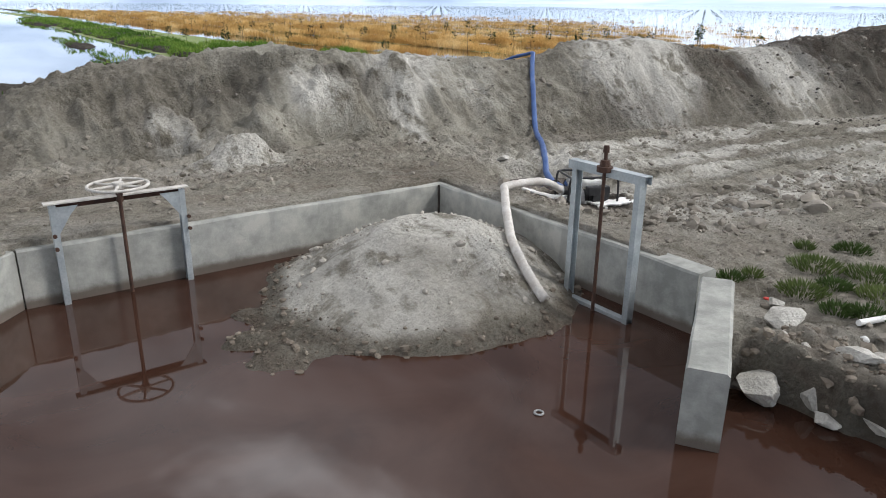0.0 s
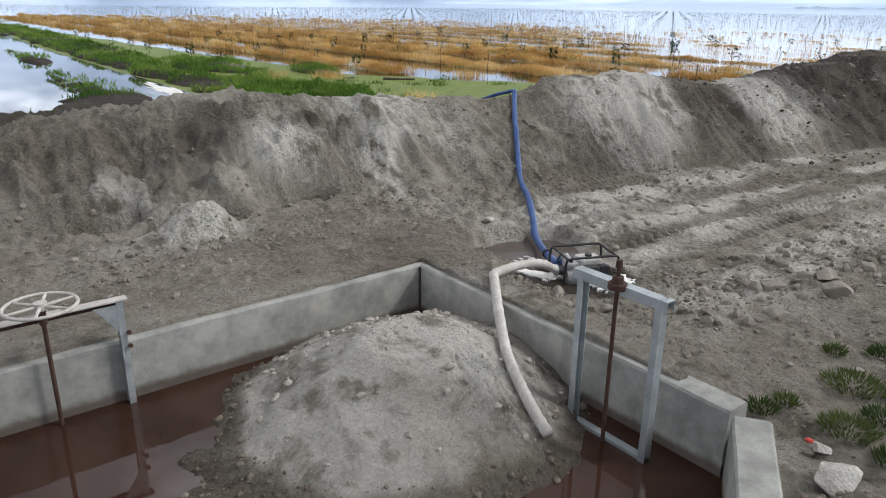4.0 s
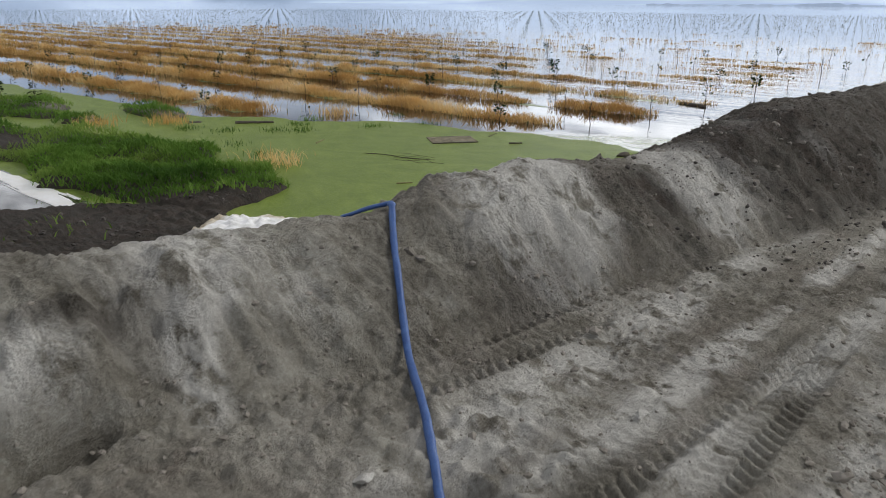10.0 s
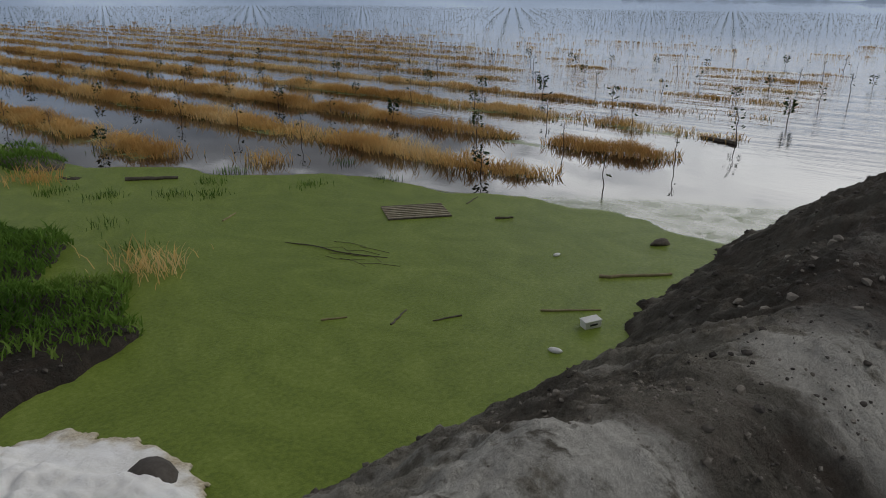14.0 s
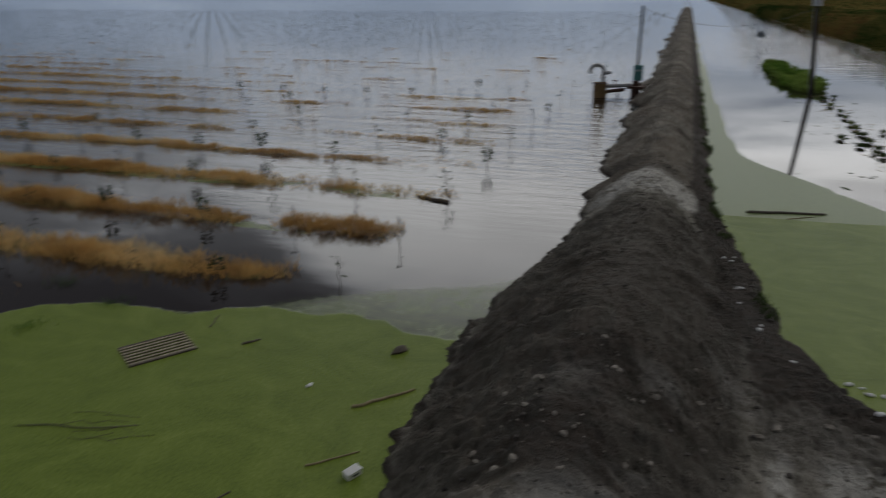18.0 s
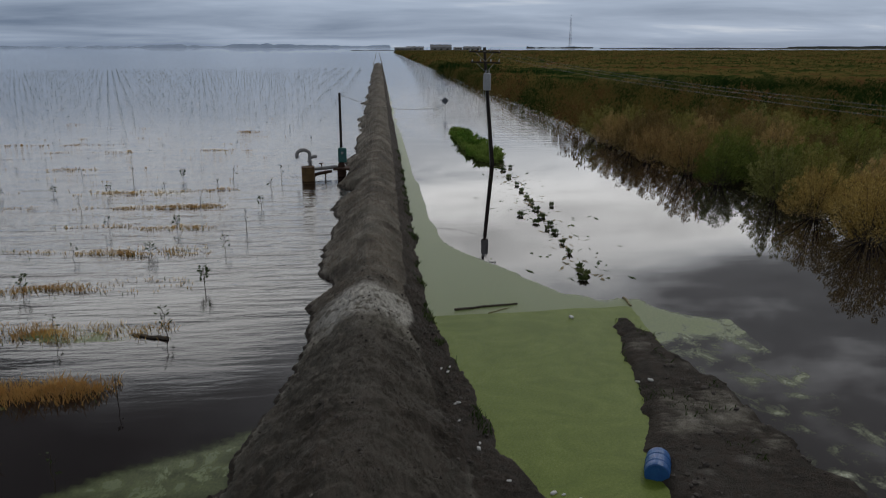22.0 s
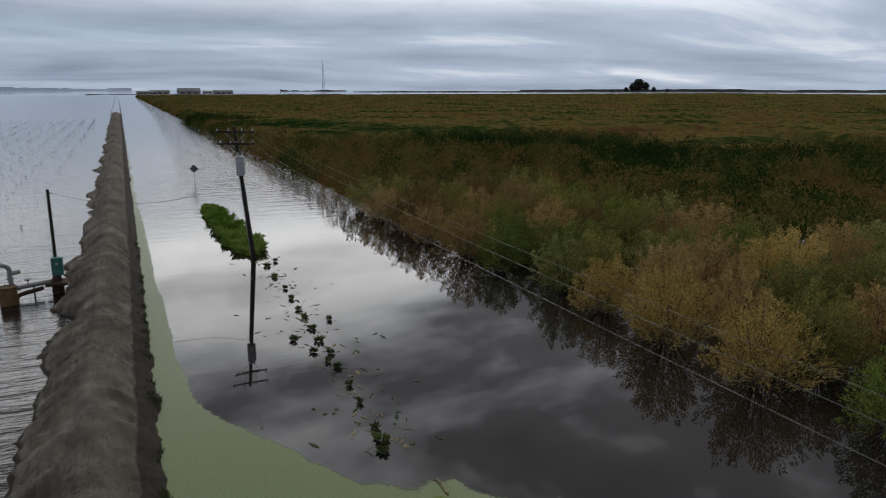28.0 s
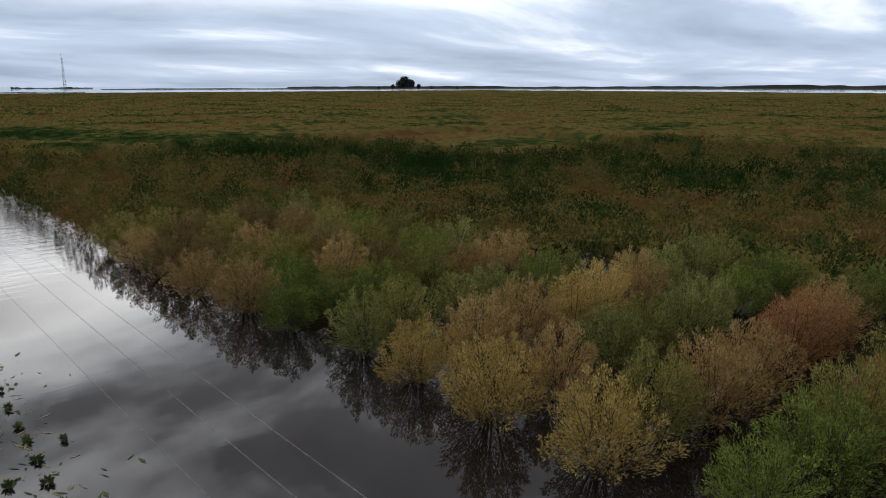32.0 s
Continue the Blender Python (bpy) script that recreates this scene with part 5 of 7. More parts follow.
def water_pump():
    g = thing("water_pump", "petrol water pump in a black tube frame in froth", "water pump", PUMP_AT)
    L, W, H = 0.29, 0.20, 0.46
    r = 0.013
    for sy in (-W, W):
        loop = spline([(-L, sy, 0.02), (-L, sy, H * 0.5), (-L + 0.01, sy, H - 0.04), (-L + 0.06, sy, H), (0, sy, H), (L - 0.06, sy, H), (L - 0.01, sy, H - 0.04), (L, sy, H * 0.5), (L, sy, 0.02)], 5)
        part("frame_hoop", tube(loop, r, 8), BLACK, g, smooth=True)
        part("skid", tube([(-L - 0.02, sy, 0.012), (L + 0.02, sy, 0.012)], r, 8), BLACK, g)
    for sx in (-L + 0.03, L - 0.03):
        part("cross_bar", tube([(sx, -W, H - 0.004), (sx, W, H - 0.004)], r * 0.9, 8), BLACK, g)
        part("base_bar", box(0.04, 2 * W, 0.012, (sx, 0, 0.03), 0.002), BLACK, g)
    e = part("engine", box(0.20, 0.22, 0.20, (0.09, 0.0, 0.16), 0.02), BLACK, g, "black finned engine")
    for k in range(5):
        part("fin", box(0.16, 0.012, 0.16, (0.10, -0.135 + 0.014 * k - 0.02, 0.20), 0.002), BLACK, e)
    part("recoil_cover", rod((0.19, 0, 0.17), (0.235, 0, 0.17), 0.095, 0.08, 20), BLACK, e)
    part("fuel_tank", box(0.23, 0.19, 0.09, (0.08, 0.07, 0.335), 0.022), WHITE_TANK, g, "white fuel tank")
    part("fuel_cap", rod((0.08, 0.07, 0.378), (0.08, 0.07, 0.402), 0.036, sides=16), BLACK, g)
    part("air_filter", box(0.11, 0.10, 0.13, (0.16, -0.12, 0.28), 0.02), BLACK, g)
    part("muffler", box(0.15, 0.10, 0.10, (0.02, -0.14, 0.30), 0.015), BLACK, g)
    h = part("pump_housing", rod((-0.06, 0, 0.18), (-0.20, 0, 0.18), 0.125, 0.115, 24), GREY_METAL, g, "cast aluminium pump housing")
    part("volute", box(0.13, 0.17, 0.17, (-0.13, 0.02, 0.27), 0.03), GREY_METAL, h)
    part("inlet_neck", rod((-0.19, 0, 0.27), (-0.30, 0, 0.28), 0.048, sides=16), BLACK, h)
    part("outlet_neck", rod((-0.12, 0.05, 0.30), (-0.14, 0.17, 0.36), 0.045, sides=16), GREY_METAL, h)
    part("hose_clamp", rod((-0.285, 0, 0.2795), (-0.31, 0, 0.2805), 0.058, sides=16), GREY_METAL, h)
    part("primer_plug", rod((-0.14, 0.0, 0.35), (-0.14, 0.0, 0.38), 0.022, sides=10), BLACK, h)
    return g


water_pump()


def blue_hose():
    pts = [(5.84, 5.61, 0.345), (5.93, 5.70, 0.31), (6.05, 5.92, 0.20)]
    for x, y in ((6.69, 6.83), (7.33, 7.61), (7.96, 8.44), (8.44, 9.05), (8.8, 9.5), (9.14, 9.88)):
        pts.append((x, y, gz_smooth(x, y) + 0.065))
    pts += [(9.27, 10.03, gz(9.27, 10.03) + 0.09), (9.24, 10.14, gz(9.24, 10.14) + 0.07)]
    for x, y in ((9.05, 10.35), (8.75, 10.75), (8.55, 11.3), (8.6, 11.9)):
        pts.append((x, y, gz(x, y) + 0.04))
    line = spline(pts, 8)
    line = [p if p.x < 6.12 and p.y < 6.1 else Vector((p.x, p.y, max(p.z, gz(p.x, p.y) + 0.042))) for p in line]
    n = len(line)
    radii = [0.041 + 0.002 * math.sin(i * 0.9) for i in range(n)]
    flat = [0.95 if i < n * 0.62 else 0.72 for i in range(n)]
    ob = part("hose", tube(line, 0.05, 14, radii=radii, flat=flat), BLUE_HOSE, smooth=True)
    tagged(ob, "blue lay-flat discharge hose climbing over the soil bank", "hose")
    for i in (2, int(n * 0.17)):
        d = (line[i + 1] - line[i]).normalized() * 0.02
        part("hose_clamp", tube([line[i] - d, line[i] + d], 0.056, 14), BLACK, ob)


blue_hose()


def white_hose():
    p0 = PUMP_AT @ Vector((-0.29, 0, 0.28))
    pts = [tuple(p0), (5.40, 5.53, 0.43), (5.10, 5.53, 0.465), (4.84, 5.505, 0.47), (4.765, 5.48, 0.465), (4.715, 5.415, 0.45), (4.45, 5.08, 0.405), (4.25, 4.80, 0.32), (4.06, 4.54, 0.24), (3.94, 4.32, 0.14), (3.86, 4.12, 0.04), (3.80, 3.93, -0.05), (3.785, 3.80, -0.13)]
    pts = [p if p[0] > 4.5 or p[1] < 3.8 else (p[0], p[1], max(p[2], gz_smooth(p[0], p[1], 0.12) + 0.05)) for p in pts]
    line = spline(pts, 8)
    ob = part("hose", tube(line, 0.042, 14, radii=[0.043 + 0.0025 * math.sin(i * 1.9) for i in range(len(line))]), WHITE_HOSE, smooth=True)
    tagged(ob, "dusty white ribbed suction hose bent over the wall", "hose")


white_hose()


def foam_patch(name, cx, cy, z, rx, ry, thick, seed, label, hole=0.0, ragged=0.55):
    gx, gy = np.linspace(-1.25, 1.25, 90), np.linspace(-1.25, 1.25, 90)
    X, Y = np.meshgrid(gx, gy, indexing="ij")
    r = (np.abs(X) ** 2.6 + np.abs(Y) ** 2.6) ** (1 / 2.6) + (0.34 if hole else ragged) * fbm(X * 1.6 + seed, Y * 1.6, seed, 4) + 0.10 * fbm(X * 7, Y * 7, seed + 3, 3)
    hgt = thick * np.clip(1 - r, 0, 1) ** 0.38 + thick * 0.16 * fbm(X * 9, Y * 9, seed + 5, 3)
    if hole:
        o = np.hypot((X + 0.46) / 0.24, (Y - 0.16 - 0.3 * X) / 0.15) + 1.3 * fbm(X * 5, Y * 5, seed + 9, 4)
        scar = np.maximum(sstep(1.1, 0.7, o), sstep(0.55, 0.25, np.hypot((X + 0.50) / 0.9, (Y + 0.78 + 0.1 * X) / 0.45) + 0.8 * fbm(X * 4, Y * 4, seed + 11, 4)))
        hgt = hgt * (1 - 0.8 * scar)
        r = np.where(o < 0.42, 2.0, np.maximum(r, 0.97 * scar))
    idx = np.arange(X.size).reshape(X.shape)
    ok = (r[:-1, :-1] < 1) & (r[1:, 1:] < 1) & (r[1:, :-1] < 1) & (r[:-1, 1:] < 1)
    q = np.stack([idx[:-1, :-1], idx[1:, :-1], idx[1:, 1:], idx[:-1, 1:]], -1)[ok]
    base = z(cx + X * rx, cy + Y * ry) if callable(z) else z
    V = np.stack([cx + X * rx, cy + Y * ry, base + np.maximum(hgt, 0.004)], -1).reshape(-1, 3)
    me = fast_mesh(name, V, q, FOAM, True)
    at = me.attributes.new("edge", "FLOAT", "POINT")
    at.data.foreach_set("value", np.clip(np.where(r > 1.5, 0.95, r), 0, 1 if hole else 0.7).astype(np.float32).ravel())
    ob = new(name, me)
    sol = ob.modifiers.new("depth", "SOLIDIFY"); sol.thickness = 0.03; sol.offset = -1
    return tagged(ob, label, name, kind="stuff")


foam_patch("foam", 9.62, 13.52, lambda x, y: np.maximum(ground(x, y), 0.0), 1.34, 1.42, 0.20, 17, "thick white froth heaped at the hose outlet", 1.0)
foam_patch("scum", 8.45, 20.6, 0.004, 0.26, 2.6, 0.010, 37, "white scum drifted along the grassy bank", 0.0, 1.7)
foam_patch("scum", 8.30, 25.6, 0.004, 0.32, 2.3, 0.010, 41, "white scum drifted along the grassy bank", 0.0, 1.7)
foam_patch("foam", 5.60, 5.66, lambda x, y: gz_field(x, y) + 0.02, 0.27, 0.17, 0.02, 23, "white froth beside the leaking pump", 0.0, 1.2)
foam_patch("foam", 6.06, 5.14, lambda x, y: gz_field(x, y) + 0.02, 0.26, 0.16, 0.02, 29, "white froth round the pump's foot", 0.0, 1.2)
foam_patch("foam", 6.18, 6.12, 0.034, 0.13, 0.36, 0.008, 31, "white spray froth along the blue hose", 0.0, 1.6)


# ---- loose stones ----
STONES = ((4.50, 2.27, 0.14, 1, (1.25, 0.9, 0.75), "white limestone lump lying on the yard"), (4.02, 2.06, 0.17, 2, (1.0, 1.0, 0.9), "pale broken rock at the water's edge"), (4.12, 2.27, 0.10, 3, (1.3, 0.7, 0.5), "grey rock slab leaning on a larger rock"),
          (4.20, 1.80, 0.12, 4, (1.1, 1.0, 0.9), "pale angular rock at the water's edge"), (4.10, 1.66, 0.085, 6, (1, 1.2, 0.7), "pale brown rock half sunk in the mud"),
          (4.26, 1.47, 0.17, 16, (0.9, 1.35, 0.6), "long pale rock slab at the water's edge"), (4.40, 1.70, 0.12, 18, (0.7, 1.3, 0.45), "pale flat rock on the muddy bank"), (4.48, 1.60, 0.09, 21, (0.9, 1.2, 0.6), "pale rock on the muddy bank"),
          (4.34, 1.98, 0.035, 5, (1, 1, 0.8), "small pale rock on the bank"), (4.78, 2.46, 0.06, 22, (1, 1.1, 0.8), "small pale rock beside a larger one"), (4.38, 2.15, 0.035, 25, (1, 1, 0.7), "small pale rock on the yard"),
          (6.36, 7.36, 0.10, 7, (1.3, 0.8, 0.4), "flat pale stone on the yard"), (4.98, 7.06, 0.10, 8, (0.7, 1.2, 0.5), "flat grey stone on the yard"), (8.75, 6.2, 0.085, 9, (1.5, 0.8, 0.6), "white stone lying in a tyre rut"),
          (7.5, 3.6, 0.16, 10, (1.5, 0.9, 0.6), "grey-brown clod on the yard"), (7.15, 4.05, 0.12, 11, (1, 1, 0.7), "grey-brown clod on the yard"), (7.9, 3.9, 0.13, 12, (1.3, 1, 0.5), "dusty flat clod on the yard"),
          (6.75, 4.6, 0.08, 13, (1.2, 1, 0.7), "grey clod on the yard"), (5.12, 5.0, 0.08, 14, (1, 1, 0.8), "grey stone beside the pump"), (4.98, 5.75, 0.09, 15, (1, 1.1, 0.8), "grey stone beside the bent hose"),
          (6.95, 5.8, 0.07, 17, (1.3, 0.8, 0.6), "grey stone on the yard"), (8.3, 3.3, 0.17, 19, (1.4, 0.8, 0.5), "large grey clod on the yard"), (6.6, 3.7, 0.10, 20, (1, 1.2, 0.7), "grey-brown clod on the yard"))
for x, y, r, seed, sq, label in STONES:
    ob = part("stone", lump(r, seed, sq, 0.34, 3, 1.0), ROCK if "pale" in label or "white" in label else CLOD)
    ob.location = (x, y, (POOL_Z + r * sq[2] * 0.72) if x < 4.3 and y < 2.3 else max(gz(x, y), POOL_Z - 0.02) + r * sq[2] * 0.45)
    tagged(ob, label, "stone")


def scatter_clods(count, area, rmin, rmax, seed, where=None, name="clods", label="scattered dry clods and gravel", material=None, sub=1):
    """Many small clods, joined."""
    rng = np.random.default_rng(seed)
    base = []
    for k in range(5):
        bm = lump(1.0, 400 + k + seed, (1, 1, 0.75), 0.45, sub, 0.8)
        bm.verts.ensure_lookup_table()
        base.append((np.array([v.co[:] for v in bm.verts]), np.array([[v.index for v in f.verts] for f in bm.faces])))
        bm.free()
    x, y = rng.uniform(area[0], area[1], count), rng.uniform(area[2], area[3], count)
    if where is not None:
        ok = where(x, y, rng)
        x, y = x[ok], y[ok]
    z = ground(x, y)
    r = rmin * (rmax / rmin) ** (rng.random(len(x)) ** 2.6)
    VV, FF, n = [], [], 0
    for i in range(len(x)):
        v, f = base[i % 5]
        a = rng.uniform(0, 6.28); c, s = math.cos(a), math.sin(a)
        p = v * r[i] * rng.uniform(0.7, 1.3, 3)
        VV.append(np.stack([p[:, 0] * c - p[:, 1] * s + x[i], p[:, 0] * s + p[:, 1] * c + y[i], p[:, 2] + z[i] + r[i] * 0.2], -1))
        FF.append(f + n); n += len(v)
    ob = new(name, fast_mesh(name, np.concatenate(VV), np.concatenate(FF), material or CLOD))
    return tagged(ob, label, "clods", kind="stuff")


def on_pile(x, y, rng):
    r = np.hypot((x - 3.0) / 1.7, (y - 4.7) / 1.45)
    h = ground(x, y)
    return (h > POOL_Z - 0.01) & (x < pool_right(y) - 0.06) & (y < 6.2) & (rng.random(len(x)) < np.clip(0.25 + 0.8 * (r - 0.45), 0.1, 1))


def on_yard(x, y, rng):
    h = ground(x, y)
    dp = np.minimum(pool_right(y) - x, np.minimum(x - pool_left(y), 6.34 - y))
    dens = np.clip(0.25 + 1.6 * fbm(x * 0.6, y * 0.6, 501, 3) + 0.5 * (y < 5), 0.06, 1)
    return (h > 0.05) & (dp < -0.26) & (rng.random(len(x)) < dens) & (np.hypot(x - 5.8, y - 5.8) > 0.7)


def on_mud(x, y, rng):
    h = ground(x, y)
    return (h > 0.0) & (h < 0.5) & (rng.random(len(x)) < np.clip(0.4 + 1.5 * fbm(x * 0.9, y * 0.9, 511, 3), 0.05, 1))


scatter_clods(3600, (1.0, 4.5, 3.2, 6.2), 0.008, 0.050, 1, lambda x, y, rng: on_pile(x, y, rng) & (ground(x, y) > POOL_Z + 0.13), label="loose clods on the heap in the basin", material=HEAP_CLOD)
scatter_clods(5200, (1.0, 4.5, 3.2, 6.2), 0.008, 0.048, 8, lambda x, y, rng: on_pile(x, y, rng) & (ground(x, y) <= POOL_Z + 0.13), label="wet brown rubble round the heap's foot", material=BROWN_CLOD)
scatter_clods(900, (3.4, 5.2, 0.6, 2.3), 0.012, 0.075, 6, lambda x, y, rng: (ground(x, y) > POOL_Z - 0.02) & (x > pool_right(y) - 0.25) & (x < pool_right(y) + 0.55), label="stony rubble along the water's edge", material=BROWN_CLOD)
scatter_clods(9000, (0, 13, 1.6, 10.4), 0.007, 0.055, 2, on_yard)
scatter_clods(1300, (9, 20, 3.0, 10), 0.02, 0.10, 3, on_yard)
scatter_clods(3600, (17, 33, -3.5, 6.8), 0.015, 0.11, 4, on_mud, label="muddy clods along the water's edge", material=DARK_CLOD)
scatter_clods(2600, (13, 36, 6, 11), 0.012, 0.06, 5, lambda x, y, rng: ground(x, y) > 0.03, label="dark clods on the soil bank", material=DARK_CLOD)


scatter_clods(1600, (4.5, 13.2, 11.8, 17.2), 0.012, 0.08, 14, lambda x, y, rng: (ground(x, y) > 0.02) & (np.hypot(x - 9.6, y - 13.5) > 1.5) & (rng.random(len(x)) < np.clip(0.45 + 1.6 * fbm(x, y, 541, 3), 0.05, 1)), label="dark muddy clods behind the bank", material=DARK_CLOD)


def sunken_pipe():
    g = thing("standpipe", "small pipe end just breaking the muddy water", "pipe", pose(2.77, 2.77, POOL_Z))
    part("rim", ring_bm(0.027, 0.007, (0, 0, 0.006), 20, 8), GREY_METAL, g)
    part("pipe", rod((0, 0, -0.6), (0, 0, -0.004), 0.03, sides=14), BLACK, g)


sunken_pipe()

scatter_clods(9000, (1.5, 13.5, 7.6, 11.2), 0.008, 0.045, 11, lambda x, y, rng: (ground(x, y) > 0.1) & ((ground(x, y) < 0.62) | (x > 12) & (x < 13.4)) & (rng.random(len(x)) < np.clip(0.3 + 1.8 * fbm(x * 0.9, y * 0.9, 521, 3), 0.04, 1)), label="crumbs of soil on the bank's face", sub=1)
scatter_clods(2600, (4.9, 11.5, 2.4, 6.0), 0.015, 0.10, 13, lambda x, y, rng: on_yard(x, y, rng) & (np.hypot(x - 5.95, y - 5.25) > 0.75) & (np.abs(y - 4.9 + 0.30 * (x - 5.2)) < 0.75 + 0.5 * fbm(x * 1.2, y * 1.2, 531, 3)), label="band of broken clods across the yard", sub=1)
scatter_clods(9000, (4.9, 13, 2.2, 8.4), 0.005, 0.018, 12, on_yard, label="fine gravel on the yard", sub=0)


# ---- plants ----
def blades(x, y, z, height, width, lean, rng, seg=1):
    """Grass blades as bent tapering strips; arrays of places and sizes."""
    n = len(x)
    a, b = rng.uniform(0, 6.283, n), rng.uniform(0, 6.283, n)
    dx, dy = np.cos(a) * width / 2, np.sin(a) * width / 2
    lx, ly = np.cos(b) * lean * height, np.sin(b) * lean * height
    p0 = np.stack([x - dx, y - dy, z], -1); p1 = np.stack([x + dx, y + dy, z], -1)
    m0 = np.stack([x - dx * 0.8 + lx * 0.35, y - dy * 0.8 + ly * 0.35, z + height * 0.6], -1)
    m1 = np.stack([x + dx * 0.8 + lx * 0.35, y + dy * 0.8 + ly * 0.35, z + height * 0.6], -1)
    t0 = np.stack([x + lx - dx * 0.15, y + ly - dy * 0.15, z + height], -1); t1 = np.stack([x + lx + dx * 0.15, y + ly + dy * 0.15, z + height], -1)
    V = np.stack([p0, p1, m1, m0, t1, t0], 1).reshape(-1, 3)
    i = np.arange(n)[:, None] * 6
    Q = np.concatenate([i + np.array([0, 1, 2, 3]), i + np.array([3, 2, 4, 5])])
    return V, Q


def grass_object(name, material, x, y, z, h, w, lean, rng, label, category="grass"):
    V, Q = blades(x, y, z, h, w, lean, rng)
    return tagged(new(name, fast_mesh(name, V, Q, material)), label, category, kind="stuff")


def bank_grass():
    rng = np.random.default_rng(5)
    xs, ys, ks = [], [], []
    for (x0, x1, y0, y1, per) in ((8.4, 14.2, 15.4, 27, 430), (8.4, 16.6, 27, 40, 190), (6.0, 15, 40, 90, 48), (9, 17, 90, 150, 16), (5.0, 8.4, 24, 36, 120), (0.5, 8, 15, 30, 26)):
        n = int((x1 - x0) * (y1 - y0) * per)
        xs.append(rng.uniform(x0, x1, n)); ys.append(rng.uniform(y0, y1, n)); ks.append(np.full(n, 1.0 if per > 100 else 1.8 if per > 30 else 0.8))
    x, y, k = np.concatenate(xs), np.concatenate(ys), np.concatenate(ks)
    h = ground(x, y)
    clump = vnoise(x * 1.1, y * 1.1, 601) * 0.6 + vnoise(x * 2.6, y * 2.6, 602) * 0.4
    east = np.clip(0.9 + 2.2 * fbm(x * 0.35, y * 0.35, 611, 3), 0, 1)
    dry = sstep(15.9, 17.6, y + 0.45 * (x - 11)) * sstep(8.2, 9.0, x)
    dry = np.maximum(dry, sstep(23.5, 25, y))
    sparse = 0.25 * (vnoise(x * 0.8, y * 0.8, 615) > 0.68) * sstep(14.5, 16.5, y)
    ok = (h > -0.05) & (rng.random(len(x)) < np.maximum(east * dry, sparse))
    x, y, h, k, clump = x[ok], y[ok], h[ok], k[ok], clump[ok]
    tall = (0.08 + 0.11 * clump) * rng.uniform(0.7, 1.2, len(x))
    mound = 0.62 * np.maximum(clump - 0.3, 0) ** 1.2 * rng.uniform(0.55, 1.0, len(x))
    grass_object("grass", GREEN_GRASS, x, y, h - 0.03 + mound, tall, 0.030 * k, rng.uniform(0.4, 1.3, len(x)), rng, "lush green grass on the flooded bank")


bank_grass()

STRIPS = [18.4, 23.2, 27.5] + [32.1 + 5.0 * k for k in range(16)]


def strip_density(x, y):
    """How thick the dry grass stands along the orchard strips."""
    start = np.interp(x, [18, 19, 23.2, 27.5, 32, 37, 42, 60], [26.5, 26.5, 17.3, 15.8, 15.5, 16, 16.5, 18])
    thick = sstep(-2, 16, y - 15 - np.maximum(0, x - 24) * 0.85) * sstep(95, 60, x) * sstep(150, 90, y)
    gap = fbm(x * 0.9, y * 0.22, 701, 3) + 0.5 * fbm(x * 2.0, y * 0.9, 702, 2)
    d = np.clip(0.42 + 0.75 * thick + 1.5 * gap - 0.012 * np.maximum(0, x - 27), 0, 1) * sstep(-0.6, 0.6, y - start)
    d = np.where((np.abs(x - 18.4) < 1.2) & (y > 29.6) & (y < 31.2), 0, d)
    d = np.where(np.abs(x - 23.2) < 1.2, np.maximum(d, 0.95 * sstep(-0.5, 0.4, y - start)), d)
    d = np.where((np.abs(x - 27.5) < 1.2) & (y > 19.6) & (y < 20.8), 0, d)
    return np.clip(d, 0, 1)


